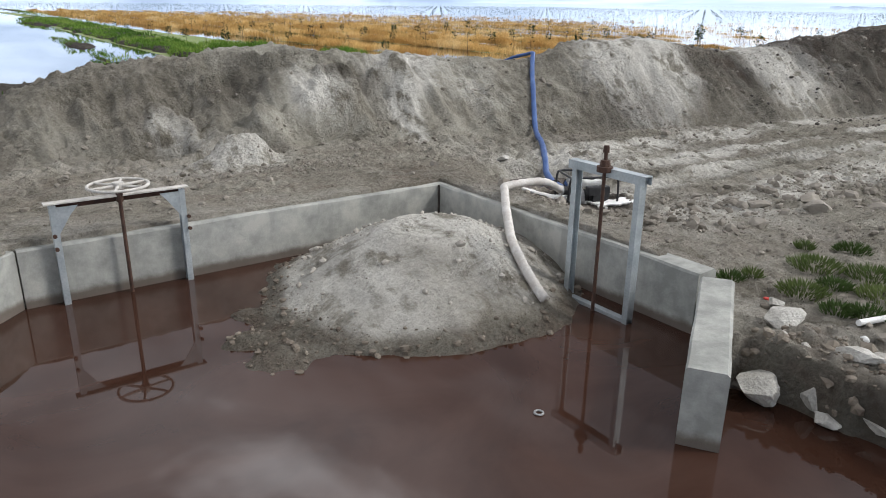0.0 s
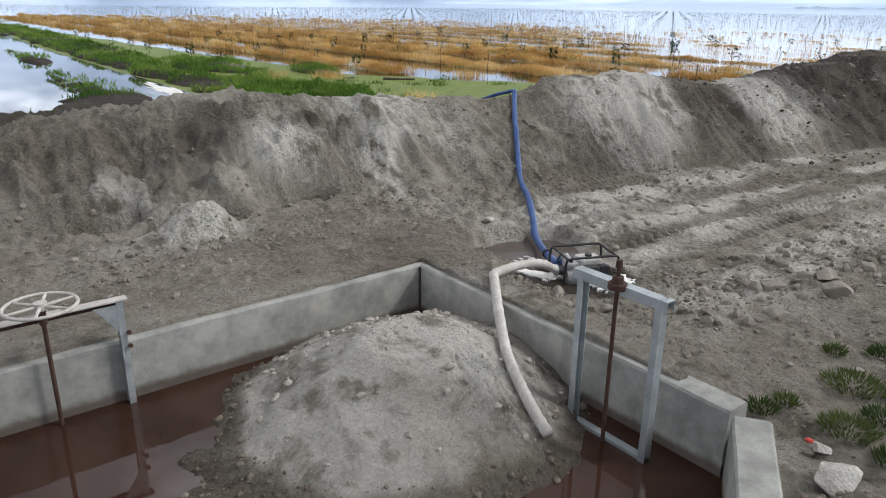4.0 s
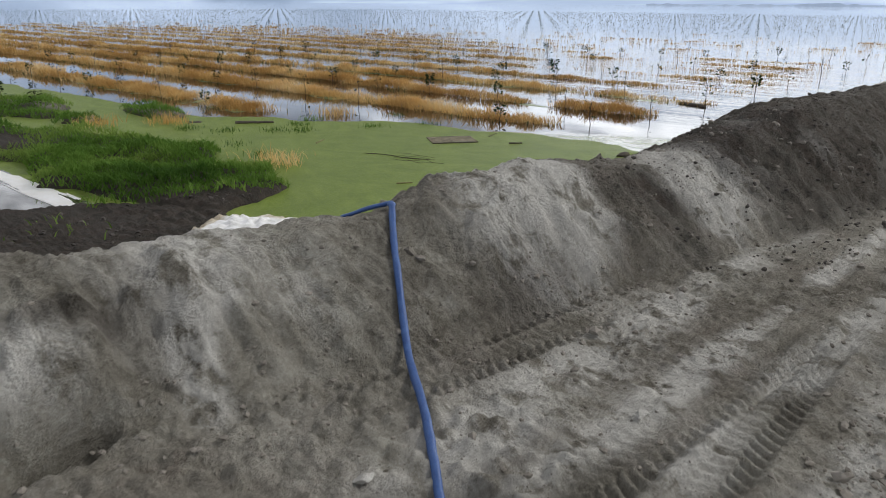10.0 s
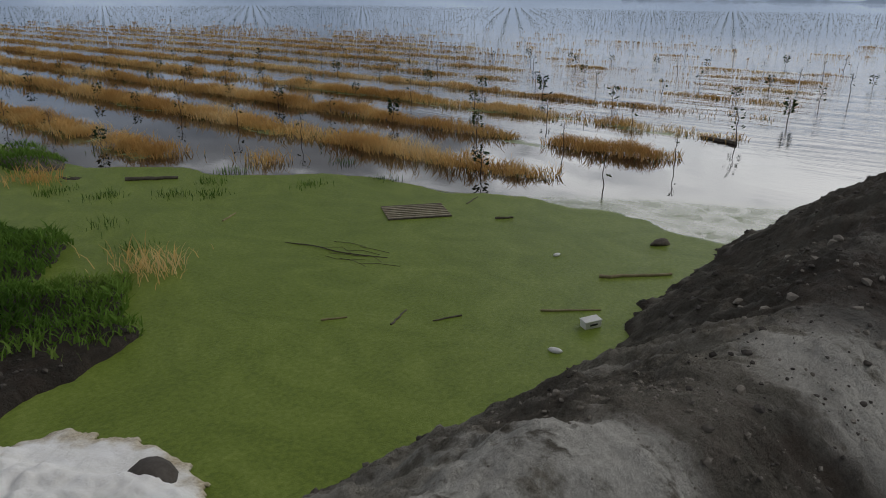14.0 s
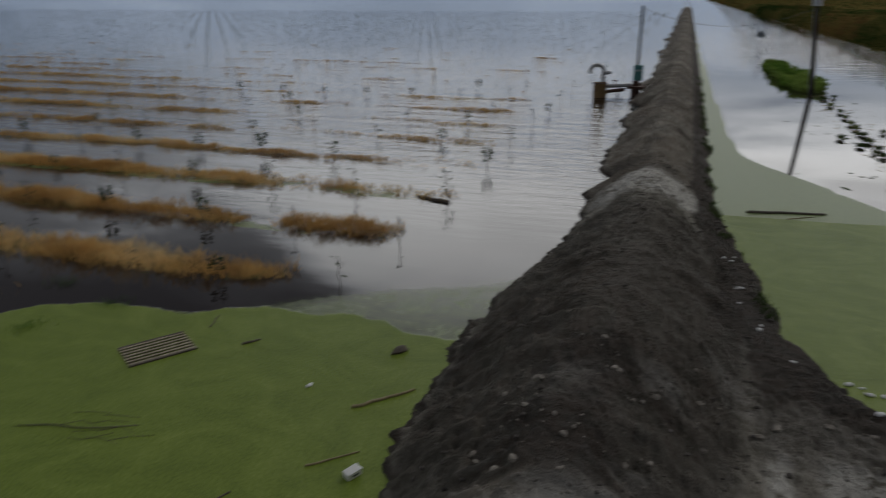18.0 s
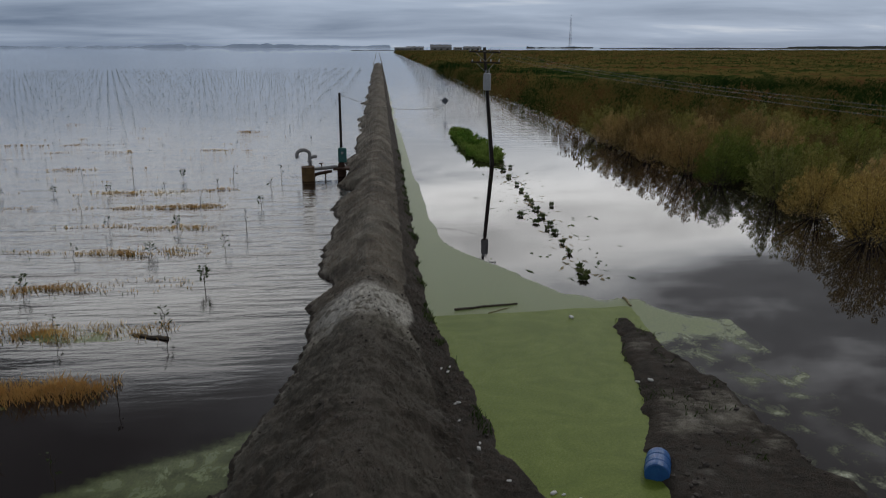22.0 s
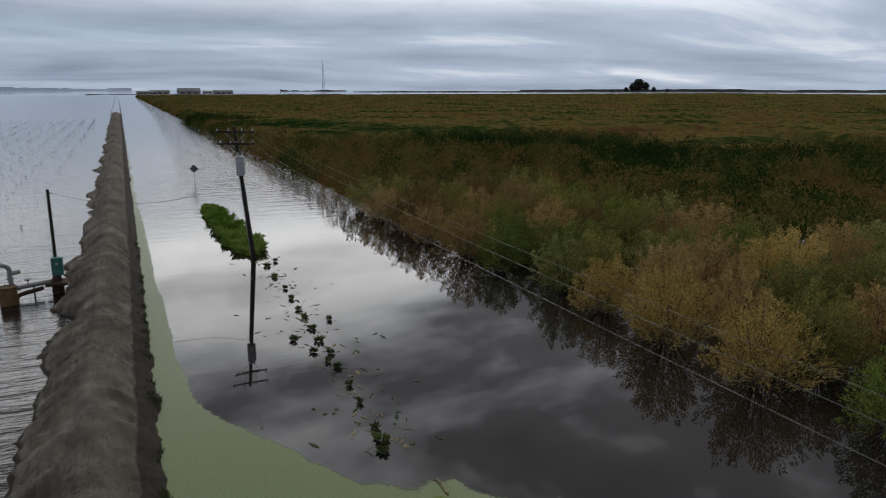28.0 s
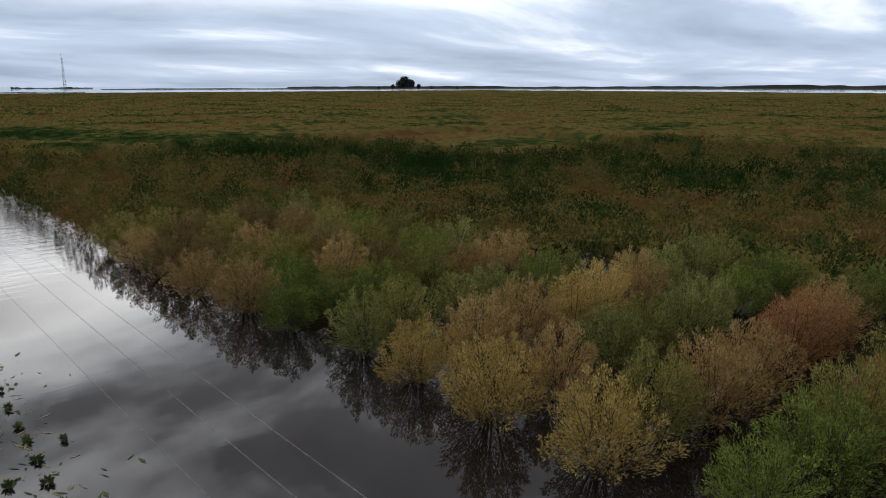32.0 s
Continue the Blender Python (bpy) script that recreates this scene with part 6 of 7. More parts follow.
def orchard_grass():
    rng = np.random.default_rng(8)
    X, Y, S = [], [], []
    for i, sx in enumerate(STRIPS):
        far = 1 if sx < 40 else 0.5 if sx < 60 else 0.28
        for y0, y1, per in ((15, 40, 520), (40, 75, 200), (75, 150, 60)):
            n = int((y1 - y0) * per * far)
            u = np.clip(rng.normal(0, 0.36, n), -0.85, 0.85)
            X.append(sx + u); Y.append(rng.uniform(y0, y1, n)); S.append(np.full(n, (1.0 if per == 520 else 1.6 if per == 200 else 2.6) / far ** 0.5))
    X, Y, S = map(np.concatenate, (X, Y, S))
    d = strip_density(X, Y)
    tuft = 0.55 * vnoise(X * 2.2, Y * 1.8, 711) + 0.45 * vnoise(X * 0.9, Y * 0.8, 712)
    ok = (rng.random(len(X)) < d * (0.35 + 0.9 * tuft))
    X, Y, S, d, tuft = X[ok], Y[ok], S[ok], d[ok], tuft[ok]
    low = 1 - 0.42 * sstep(26, 42, X)
    H = low * (0.16 + 0.26 * tuft) * (0.5 + 0.5 * d) * rng.uniform(0.7, 1.2, len(X))
    mound = low * 0.40 * np.maximum(tuft - 0.28, 0) * d * rng.uniform(0.3, 1.0, len(X))
    grass_object("dry_grass", GOLD_GRASS, X, Y, mound - 0.02, H, 0.024 * S, rng.uniform(0.3, 1.1, len(X)), rng, "golden dry grass strips standing in flood water", "dry grass")
    # greener growth at the foot of the strips
    n = 26000
    i = rng.integers(0, 7, n)
    x = np.array(STRIPS)[i] + rng.normal(-0.1, 0.5, n); y = rng.uniform(15, 60, n)
    ok = rng.random(n) < 0.55 * strip_density(x, y) * vnoise(x * 0.7, y * 0.7, 721)
    grass_object("water_weeds", WEED, x[ok], y[ok], x[ok] * 0 - 0.02, rng.uniform(0.05, 0.22, ok.sum()), 0.03, rng.uniform(0.3, 0.9, ok.sum()), rng, "low green weeds at the foot of the grass strips", "weeds")
    # lone reeds and sprigs in the duckweed
    cx, cy = np.array([16.3, 17.6, 19.0, 13.9, 14.6, 15.2, 14.2, 16.9, 20.6, 18.6, 21.3]), np.array([22.6, 23.0, 21.0, 19.6, 24.8, 23.6, 21.4, 21.9, 20.1, 23.6, 22.2])
    k = rng.integers(0, len(cx), 900)
    x, y = cx[k] + rng.normal(0, 0.22, 900), cy[k] + rng.normal(0, 0.22, 900)
    grass_object("reeds", GREEN_GRASS, x, y, x * 0 - 0.02, rng.uniform(0.05, 0.20, 900), 0.014, rng.uniform(0.1, 0.5, 900), rng, "sparse reeds standing in duckweed", "reeds")
    k = rng.integers(0, 4, 700)
    cx, cy = np.array([13.6, 14.8, 12.9, 19.9]), np.array([18.6, 26.4, 27.6, 24.0])
    x, y = cx[k] + rng.normal(0, 0.34, 700), cy[k] + rng.normal(0, 0.4, 700)
    grass_object("dry_tussocks", GOLD_GRASS, x, y, x * 0 - 0.02, rng.uniform(0.15, 0.4, 700), 0.02, rng.uniform(0.3, 0.8, 700), rng, "straw-coloured tussocks beside the green bank", "dry grass")


orchard_grass()


def leaf_cards(P, D, L, W, rng):
    """Small pointed leaves at P along D: diamond faces."""
    n = len(P)
    D = D / np.maximum(np.linalg.norm(D, axis=1, keepdims=True), 1e-6)
    R = rng.normal(size=(n, 3))
    S = np.cross(D, R); S /= np.maximum(np.linalg.norm(S, axis=1, keepdims=True), 1e-6)
    L, W = np.broadcast_to(L, n)[:, None], np.broadcast_to(W, n)[:, None]
    V = np.stack([P, P + D * L * 0.45 + S * W / 2, P + D * L, P + D * L * 0.45 - S * W / 2], 1).reshape(-1, 3)
    return V, (np.arange(n)[:, None] * 4 + np.arange(4))


def sapling_meshes(seed, tall, leafy):
    rng = random.Random(seed)
    pts = [(0.012 * rng.uniform(-1, 1) * k, 0.012 * rng.uniform(-1, 1) * k, -0.5 + (tall + 0.5) * k / 6) for k in range(7)]
    bm = tube(pts, 0.014, 6, radii=[0.022 - 0.0018 * k for k in range(7)])
    for _ in range(3 if leafy else 1):
        z = rng.uniform(0.45, 0.9) * tall
        a = rng.uniform(0, 6.28)
        tube([(0, 0, z), (0.10 * math.cos(a), 0.10 * math.sin(a), z + 0.12), (0.16 * math.cos(a), 0.16 * math.sin(a), z + 0.28)], 0.006, 5, bm)
    st = bpy.data.meshes.new("trunk"); bm.to_mesh(st); bm.free(); st.materials.append(BARK)
    g = np.random.default_rng(seed)
    n = leafy
    z = tall * (0.35 + 0.72 * g.random(n) ** 0.8)
    r = 0.05 + 0.15 * g.random(n)
    a = g.uniform(0, 6.28, n)
    P = np.stack([np.cos(a) * r, np.sin(a) * r, z], -1)
    D = np.stack([np.cos(a), np.sin(a), g.uniform(-0.3, 0.9, n)], -1)
    V, Q = leaf_cards(P, D, g.uniform(0.13, 0.22, n), g.uniform(0.07, 0.11, n), g)
    return st, fast_mesh("crown", V, Q, SAPLING_LEAF)


def orchard():
    rng = random.Random(12)
    kinds = [sapling_meshes(50 + k, t, l) for k, (t, l) in enumerate(((0.90, 46), (0.75, 40), (1.05, 58), (0.85, 30), (1.15, 14), (1.3, 7), (1.05, 10), (1.1, 80)))]
    far, fl = [], []
    count = 0
    for i, sx in enumerate([13.6] + STRIPS + [112.1 + 5 * k for k in range(44)]):
        for j in range(96):
            x, y = sx - 0.6 + rng.uniform(-0.1, 0.1), 15.2 + 3.5 * j + rng.uniform(-0.12, 0.12)
            if sx < 20 and y < (31 if sx < 15 else 27):
                continue
            if rng.random() < (0.12 if sx < 60 else 0.15):
                continue
            k = rng.choices(range(8), (3, 3, 2, 3, 3, 3, 2, 0.5))[0]
            near = count < 290 and sx < 66 and y < 62 and math.hypot(x - 8, y - 8) < 58
            if near:
                t = thing("sapling", ("leafy young orchard tree standing in flood water" if k in (0, 1, 2, 3, 7) else "thin bare young orchard tree standing in flood water"), "sapling",
                          pose(x, y, 0, rng.uniform(-5, 5), rng.uniform(-5, 5), rng.uniform(0, 360)) @ Matrix.Scale(rng.uniform(0.66, 0.9) if sx > 30 else rng.uniform(0.62, 0.8), 4), "young orchard trees in rows")
                for nm, me in zip(("trunk", "crown"), kinds[k]):
                    o = new(nm, me); o.parent = t
                count += 1
            else:
                far.append((x, y, rng.uniform(0.2, 0.45), k))
    # distant rows
    g = np.random.default_rng(4)
    A = np.array([(a, b, c) for a, b, c, _ in far]); n = len(A)
    dist = np.hypot(A[:, 0] - 10, A[:, 1] - 8)
    w = np.maximum(0.018, dist * 0.00022)
    near = dist < 90
    V1, Q1 = blades(A[near, 0], A[near, 1], A[near, 0] * 0 - 0.05, A[near, 2] + 0.05, w[near], np.full(near.sum(), 0.05), g)
    m = (dist >= 90) | (g.random(n) < 0.4)
    P = np.repeat(np.concatenate([A[m][:, :2], A[m][:, 2:] * 0.6], 1), 5, 0)
    s = np.repeat(np.clip(dist[m] * 0.0014, 0.12, 0.22), 5)
    P = P + g.normal(0, 1, P.shape) * np.array([0.10, 0.10, 0.10]) * (s / 0.16)[:, None]
    V2, Q2 = leaf_cards(P, g.normal(size=P.shape) + np.array([0, 0, 0.6]), s, s * 0.5, g)
    ob = new("far_saplings", fast_mesh("far_saplings", np.concatenate([V1, V2]), np.concatenate([Q1, Q2 + len(V1)]), SAPLING_LEAF))
    tagged(ob, "distant rows of young orchard trees in the flood", "saplings", kind="stuff")


orchard()


# ---- flooded shrubs across the canal ----
def shrub_meshes(seed, R, H, stems, plumes, leaf):
    """A many-stemmed bush: bark mesh and leaf arrays. Its twigs end in feathery plumes of narrow leaves."""
    g = np.random.default_rng(seed)
    bm = bmesh.new() if stems else None
    # where each plume ends: over a domed crown that hangs low at the sides
    k = np.arange(plumes) + 0.5
    a = 2 * math.pi * 0.618034 * k + g.normal(0, 0.25, plumes)
    up = np.clip(k / plumes + g.normal(0, 0.03, plumes), 0, 1)
    lobes = 1 + 0.16 * np.sin(3 * a + seed) + 0.10 * np.sin(5 * a + 2.1 * seed)
    size = lobes * g.uniform(0.80, 1.12, plumes)
    rad = R * size * np.sqrt(np.clip(1 - (up * 0.98) ** 2.2, 0.01, 1))
    tip = np.stack([np.cos(a) * rad, np.sin(a) * rad, H * (0.20 + 0.80 * up ** 0.9 * g.uniform(0.86, 1.14, plumes))], -1)
    base = np.stack([0.16 * np.cos(a), 0.16 * np.sin(a), np.full(plumes, -0.3)], -1)
    knee = base * 0.35 + tip * np.array([0.50, 0.50, 0.42]) + np.array([0, 0, 0.22 * H]) * up[:, None]
    if bm is not None:
        for s in g.choice(plumes, stems, replace=False):
            tube([tuple(base[s] * (1 - t) ** 2 + knee[s] * 2 * t * (1 - t) + tip[s] * t * t) for t in (0, 0.25, 0.5, 0.75, 0.95)], 0.02, 5, bm, radii=[0.036, 0.028, 0.020, 0.012, 0.005])
    per = leaf[2]
    n = plumes * per
    s = np.repeat(np.arange(plumes), per)
    t = 1 - 0.62 * g.random(n) ** 1.5
    t = t[:, None]
    P = base[s] * (1 - t) ** 2 + knee[s] * 2 * t * (1 - t) + tip[s] * t * t
    D = 2 * (knee[s] - base[s]) * (1 - t) + 2 * (tip[s] - knee[s]) * t
    D = D / np.linalg.norm(D, axis=1, keepdims=True)
    # side twigs: widest a third of the way down the plume, narrow at its end
    wide = leaf[3] * R * (0.35 + 1.5 * (1 - t) ** 0.7) * (0.55 + 0.6 * g.random((n, 1)))
    off = g.normal(0, 1, (n, 3)); off = off / np.linalg.norm(off, axis=1, keepdims=True)
    P = P + off * wide
    P[:, 2] = np.maximum(P[:, 2], 0.10 + 0.3 * g.random(n))
    LD = D * 0.8 + off * 0.55 + g.normal(0, 0.28, P.shape) + np.array([0, 0, 0.15])
    V, Q = leaf_cards(P, LD, g.uniform(0.7, 1.3, n) * leaf[0], g.uniform(0.7, 1.3, n) * leaf[1], g)
    bark = None
    if bm is not None:
        bark = bpy.data.meshes.new("trunk"); bm.to_mesh(bark); bm.free(); bark.materials.append(BARK)
    return bark, (V, Q)


# leaf colours of single shrubs near the canal: row, number in the row, tone
TONES = {(0, 0): "green", (0, 1): "green", (0, 2): "olive", (0, 3): "rust", (0, 4): "olive", (1, 0): "yellow", (1, 1): "olive", (1, 2): "ochre", (1, 3): "ochre", (1, 4): "rust", (1, 5): "rust", (1, 6): "ochre",
         (2, 0): "yellow", (2, 1): "ochre", (2, 2): "sage", (2, 3): "olive", (2, 4): "sage", (2, 5): "sage", (2, 6): "green", (3, 0): "yellow", (3, 1): "ochre", (3, 2): "ochre", (3, 3): "yellow", (3, 4): "yellow", (3, 5): "ochre",
         (4, 0): "sage", (4, 1): "olive", (4, 2): "sage", (4, 3): "sage", (4, 4): "green", (4, 5): "sage", (5, 0): "green", (5, 1): "green", (5, 2): "green", (5, 3): "olive", (6, 0): "ochre", (6, 1): "green", (6, 2): "ochre", (7, 0): "ochre", (7, 1): "olive", (8, 0): "shaded_ochre", (8, 1): "shaded_ochre", (9, 0): "ochre", (9, 1): "shaded_ochre", (10, 0): "olive", (11, 0): "shaded_ochre", (12, 0): "shaded_ochre"}
TONE_LABEL = {"yellow": "bushy shrub with yellow leaves standing in dark flood water", "ochre": "bushy shrub with ochre-brown leaves standing in dark flood water", "rust": "bushy shrub with rust-red leaves standing in dark flood water",
              "shaded_ochre": "bushy shrub with ochre leaves darkened by painted shade standing in dark flood water",
              "green": "bushy shrub with fresh green leaves standing in dark flood water", "olive": "bushy shrub with olive leaves standing in dark flood water", "sage": "bushy shrub with grey-green leaves standing in dark flood water"}


def shrub_rows():
    rng = random.Random(77)
    near = []
    for k in range(7):
        bark, (V, Q) = shrub_meshes(900 + k, rng.uniform(1.9, 2.2), rng.uniform(3.0, 3.5), 26, 92, (0.15, 0.042, 96, 0.13))
        near.append((bark, fast_mesh("crown", V, Q, SHRUB["olive"])))
    mid = [shrub_meshes(950 + k, rng.uniform(1.8, 2.2), rng.uniform(2.6, 3.4), 0, 44, (0.34, 0.14, 10, 0.13))[1] for k in range(6)]
    rowx = [24.4 + 5.25 * k for k in range(53)]
    VV, FF, TT, base = [], [], [], 0
    for i, rx in enumerate(rowx):
        front = -17.3 if rx < 32 else -16.5 if rx < 53 else -15.6 if rx < 62 else -14.9
        depth = 38 if rx < 110 else 22 if rx < 160 else 5
        for j in range(depth):
            x, y = rx + rng.uniform(-0.45, 0.45), front - 3.5 * j + rng.uniform(-0.45, 0.45)
            if j < 6 and rx < 84 or j < 9 and rx < 48:
                s = rng.uniform(0.88, 1.10)
                tone = TONES.get((i - 1, j)) or rng.choice(("olive", "shaded_ochre", "shaded_ochre", "ochre", "shaded_ochre", "olive", "green") if j < 4 and i > 6 else ("olive", "green", "green", "sage", "olive", "ochre"))
                t = thing("shrub", TONE_LABEL[tone], "shrub",
                          pose(x, y, 0, 0, 0, rng.uniform(0, 360)) @ Matrix.Diagonal((s, s, s * rng.uniform(0.92, 1.1), 1)), "flooded shrubs along the canal")
                for nm, me in zip(("trunk", "crown"), near[rng.randrange(7)]):
                    o = new(nm, me); o.parent = t
                    if nm == "crown":
                        o.material_slots[0].link = "OBJECT"
                        o.material_slots[0].material = SHRUB[tone]
            else:
                V, Q = mid[rng.randrange(6)]
                a, s = rng.uniform(0, 6.28), rng.uniform(0.85, 1.15)
                c, sn = math.cos(a) * s, math.sin(a) * s
                VV.append(np.stack([V[:, 0] * c - V[:, 1] * sn + x, V[:, 0] * sn + V[:, 1] * c + y, V[:, 2] * s * rng.uniform(0.85, 1.1)], -1))
                FF.append(Q + base); base += len(V)
                TT.append(np.full(len(V), rng.choice((-0.30, -0.16, -0.06, 0.04, 0.14)) - (0.16 if j < 13 and rx < 80 else 0.0), np.float32))
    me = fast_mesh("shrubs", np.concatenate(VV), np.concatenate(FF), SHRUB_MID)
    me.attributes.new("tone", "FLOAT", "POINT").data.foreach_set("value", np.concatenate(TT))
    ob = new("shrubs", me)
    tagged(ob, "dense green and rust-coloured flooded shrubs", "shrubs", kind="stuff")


shrub_rows()


def canopy():
    """The shrubland further off: a rough roof of crowns down to the water."""
    gx = np.concatenate([steps((24, 120, 1.3), (120, 300, 2.6), (300, 1120, 9))])
    gy = -np.concatenate([steps((13.6, 22, 0.7), (22, 140, 1.5), (140, 300, 4)), np.geomspace(310, 1100, 60)])[::-1]

    def top(x, y):
        crown = np.abs(vnoise(x * 0.42, y * 0.5, 801) - 0.5) * 2
        z = 1.55 + 1.0 * (1 - crown) + 0.5 * fbm(x * 0.11, y * 0.11, 805, 3) + 0.35 * fbm(x * 1.1, y * 1.1, 809, 2)
        hidden = np.where((x < 165) & (y > -135), 1.35, 0.0)
        edge = sstep(0, 3.2, -15.6 - y + 1.2 * fbm(x * 0.35, y * 0.35, 811, 2))
        return np.where(edge < 0.02, -0.4, (z - hidden) * edge)

    ob = sheet("shrub_canopy", gx, gy, top, SHRUB_FAR, keep=lambda cx, cy: ~((cx < 58) & (cy > -46)), smooth=False)
    tagged(ob, "far shrubland in green, olive and rust", "shrubs", kind="stuff")
    # tufts that break the far canopy
    g = np.random.default_rng(15)
    n = 60000
    x = 24 + (1090 - 24) * g.random(n) ** 1.5; y = -15.8 - 640 * g.random(n) ** 1.8
    ok = (x > 150) | (y < -120)
    x, y = x[ok], y[ok]
    d = np.hypot(x - 20, y - 3)
    P = np.stack([x, y, top(x, y) - 0.05], -1)
    V, Q = leaf_cards(P, g.normal(0, 0.5, P.shape) + np.array([0, 0, 0.8]), np.clip(d * 0.0028, 0.4, 1.0), np.clip(d * 0.0018, 0.22, 0.7), g)
    ob = new("shrub_tips", fast_mesh("shrub_tips", V, Q, SHRUB_FAR))
    tagged(ob, "tips of the far shrubs", "shrubs", kind="stuff")


canopy()


def yard_weeds():
    g = np.random.default_rng(19)
    spots = ((5.77, 2.68, 0.20), (5.14, 2.44, 0.17), (5.93, 2.30, 0.19), (5.45, 2.36, 0.11), (5.02, 2.12, 0.11), (5.12, 1.97, 0.12), (5.55, 2.05, 0.17), (4.93, 2.92, 0.09), (5.16, 2.87, 0.06), (6.55, 2.75, 0.14), (5.9, 1.7, 0.18), (6.6, 2.2, 0.2),
             (7.2, 2.3, 0.2), (6.9, 1.8, 0.25), (5.4, 1.5, 0.15), (6.3, 3.05, 0.07))
    for x, y, r in spots:
        n = int(2600 * r)
        a, q = g.uniform(0, 6.28, n), r * np.sqrt(g.random(n))
        P = np.stack([np.cos(a) * q, np.sin(a) * q, 0.005 + 0.07 * (1 - q / r) * g.random(n)], -1)
        D = np.stack([np.cos(a), np.sin(a), g.uniform(0.6, 2.4, n)], -1)
        V, Q = leaf_cards(P, D, g.uniform(0.04, 0.085, n), g.uniform(0.006, 0.014, n), g)
        ob = new("weed", fast_mesh("weed", V, Q, WEED))
        ob.location = (x, y, gz(x, y))
        tagged(ob, "low green weed growing on the bare yard", "weed", "weeds on the yard")


yard_weeds()


# ---- along the canal ----
def shore_weeds():
    g = np.random.default_rng(27)
    x = g.uniform(24, 75, 5200)
    y = np.interp(x, [24, 27.1, 33.5, 60, 75], [5.65, 6.05, 6.62, 6.42, 6.4]) - 0.32 + g.normal(0, 0.14, len(x))
    xs, ys = g.uniform(22, 32, 900), g.uniform(-1.6, 1.2, 900)
    x, y = np.concatenate([x, xs]), np.concatenate([y, ys])
    h = ground(x, y)
    ok = (h > -0.06) & (vnoise(x * 1.3, y * 1.3, 631) > 0.62)
    x, y, h = x[ok], y[ok], h[ok]
    grass_object("shore_weeds", WEED, x, y, np.maximum(h, 0) - 0.02, g.uniform(0.06, 0.20, len(x)), 0.03, g.uniform(0.3, 1.1, len(x)), g, "sparse green weeds along the muddy water's edge", "weeds")


shore_weeds()


def weed_mats():
    g = np.random.default_rng(23)
    spots = [(37.0, -0.75, 0.65, 0.5), (36.2, -0.55, 0.5, 0.35), (37.9, -0.85, 0.4, 0.3), (44.0, -1.2, 0.45, 0.35), (44.9, -1.0, 0.4, 0.3), (45.8, -1.35, 0.5, 0.4), (46.3, -0.7, 0.35, 0.3), (47.6, -1.3, 0.75, 0.45), (49.5, -1.4, 0.8, 0.5),
             (48.2, -0.2, 0.5, 0.3), (51.5, -1.5, 0.6, 0.4), (53.0, -1.55, 0.5, 0.35), (50.6, -2.6, 0.5, 0.2), (55.2, -1.6, 0.6, 0.3), (57.5, -1.75, 0.5, 0.3), (60.5, -1.7, 0.7, 0.4), (63.6, -1.8, 0.9, 0.5), (64.8, -2.6, 0.5, 0.3), (42.0, -1.1, 0.3, 0.25), (40.2, -1.0, 0.35, 0.2)]
    for x, y, rx, ry in spots:
        rx, ry = rx * g.uniform(0.25, 0.55), ry * g.uniform(0.25, 0.5)
        n = int(1300 * rx * ry) + 25
        a, q = g.uniform(0, 6.28, n), np.sqrt(g.random(n))
        q = q * (0.7 + 0.3 * np.sin(3 * a + x) + 0.25 * np.sin(5 * a + 2.3 * y))
        P = np.stack([np.cos(a) * q * rx, np.sin(a) * q * ry, 0.0 + 0.16 * (1 - q) * g.random(n)], -1)
        D = np.stack([np.cos(a) * 0.6, np.sin(a) * 0.6, g.uniform(0.2, 1.3, n)], -1)
        V, Q = leaf_cards(P, D, g.uniform(0.12, 0.26, n), g.uniform(0.05, 0.09, n), g)
        ob = new("weed_clump", fast_mesh("weed_clump", V, Q, WEED))
        ob.location = (x, y, 0.0)
        tagged(ob, "small floating clump of green weed on the canal", "weeds", "floating weed clumps")
    # the long islet of weed
    n = 15000
    u = g.random(n)
    x = 67.2 + 23.5 * u
    half = np.interp(u, [0, 0.08, 0.35, 0.7, 0.93, 1], [0.3, 1.0, 1.4, 1.1, 0.6, 0.25]) * (1 + 1.1 * fbm(x * 0.8, x * 0, 31, 4))
    y = np.interp(u, [0, 0.5, 1], [-1.55, -1.2, -0.85]) + half * g.uniform(-1, 1, n)
    clump = vnoise(x * 0.8, y * 1.3, 35)
    P = np.stack([x, y, 0.85 * clump ** 1.6 * g.random(n)], -1)
    V, Q = leaf_cards(P, g.normal(0, 0.6, P.shape) + np.array([0, 0, 0.7]), g.uniform(0.22, 0.45, n), g.uniform(0.08, 0.16, n), g)
    ob = new("weed_islet", fast_mesh("weed_islet", V, Q, GREEN_GRASS))
    tagged(ob, "long islet of green weeds in the flooded canal", "weeds", kind="stuff")
    # scraps of floating scum
    n = 130
    for k in range(2):
        x = g.uniform(36, 66, n); y = np.interp(x, [36, 66], [-0.9, -1.8]) + g.normal(0, 0.55 + 0.6 * k, n)
        P = np.stack([x, y, np.full(n, 0.012)], -1)
        V, Q = leaf_cards(P, np.stack([g.normal(1, 0.5, n), g.normal(0, 0.6, n), np.zeros(n)], -1), g.uniform(0.15, 0.7, n), g.uniform(0.06, 0.22, n), g)
        V[:, 2] = 0.012 + 0.002 * k
        ob = new("scum", fast_mesh("scum", V, Q, STRAW if k == 0 else WEED))
        tagged(ob, "pale floating scum along the drowned road verge", "scum", kind="stuff")


weed_mats()


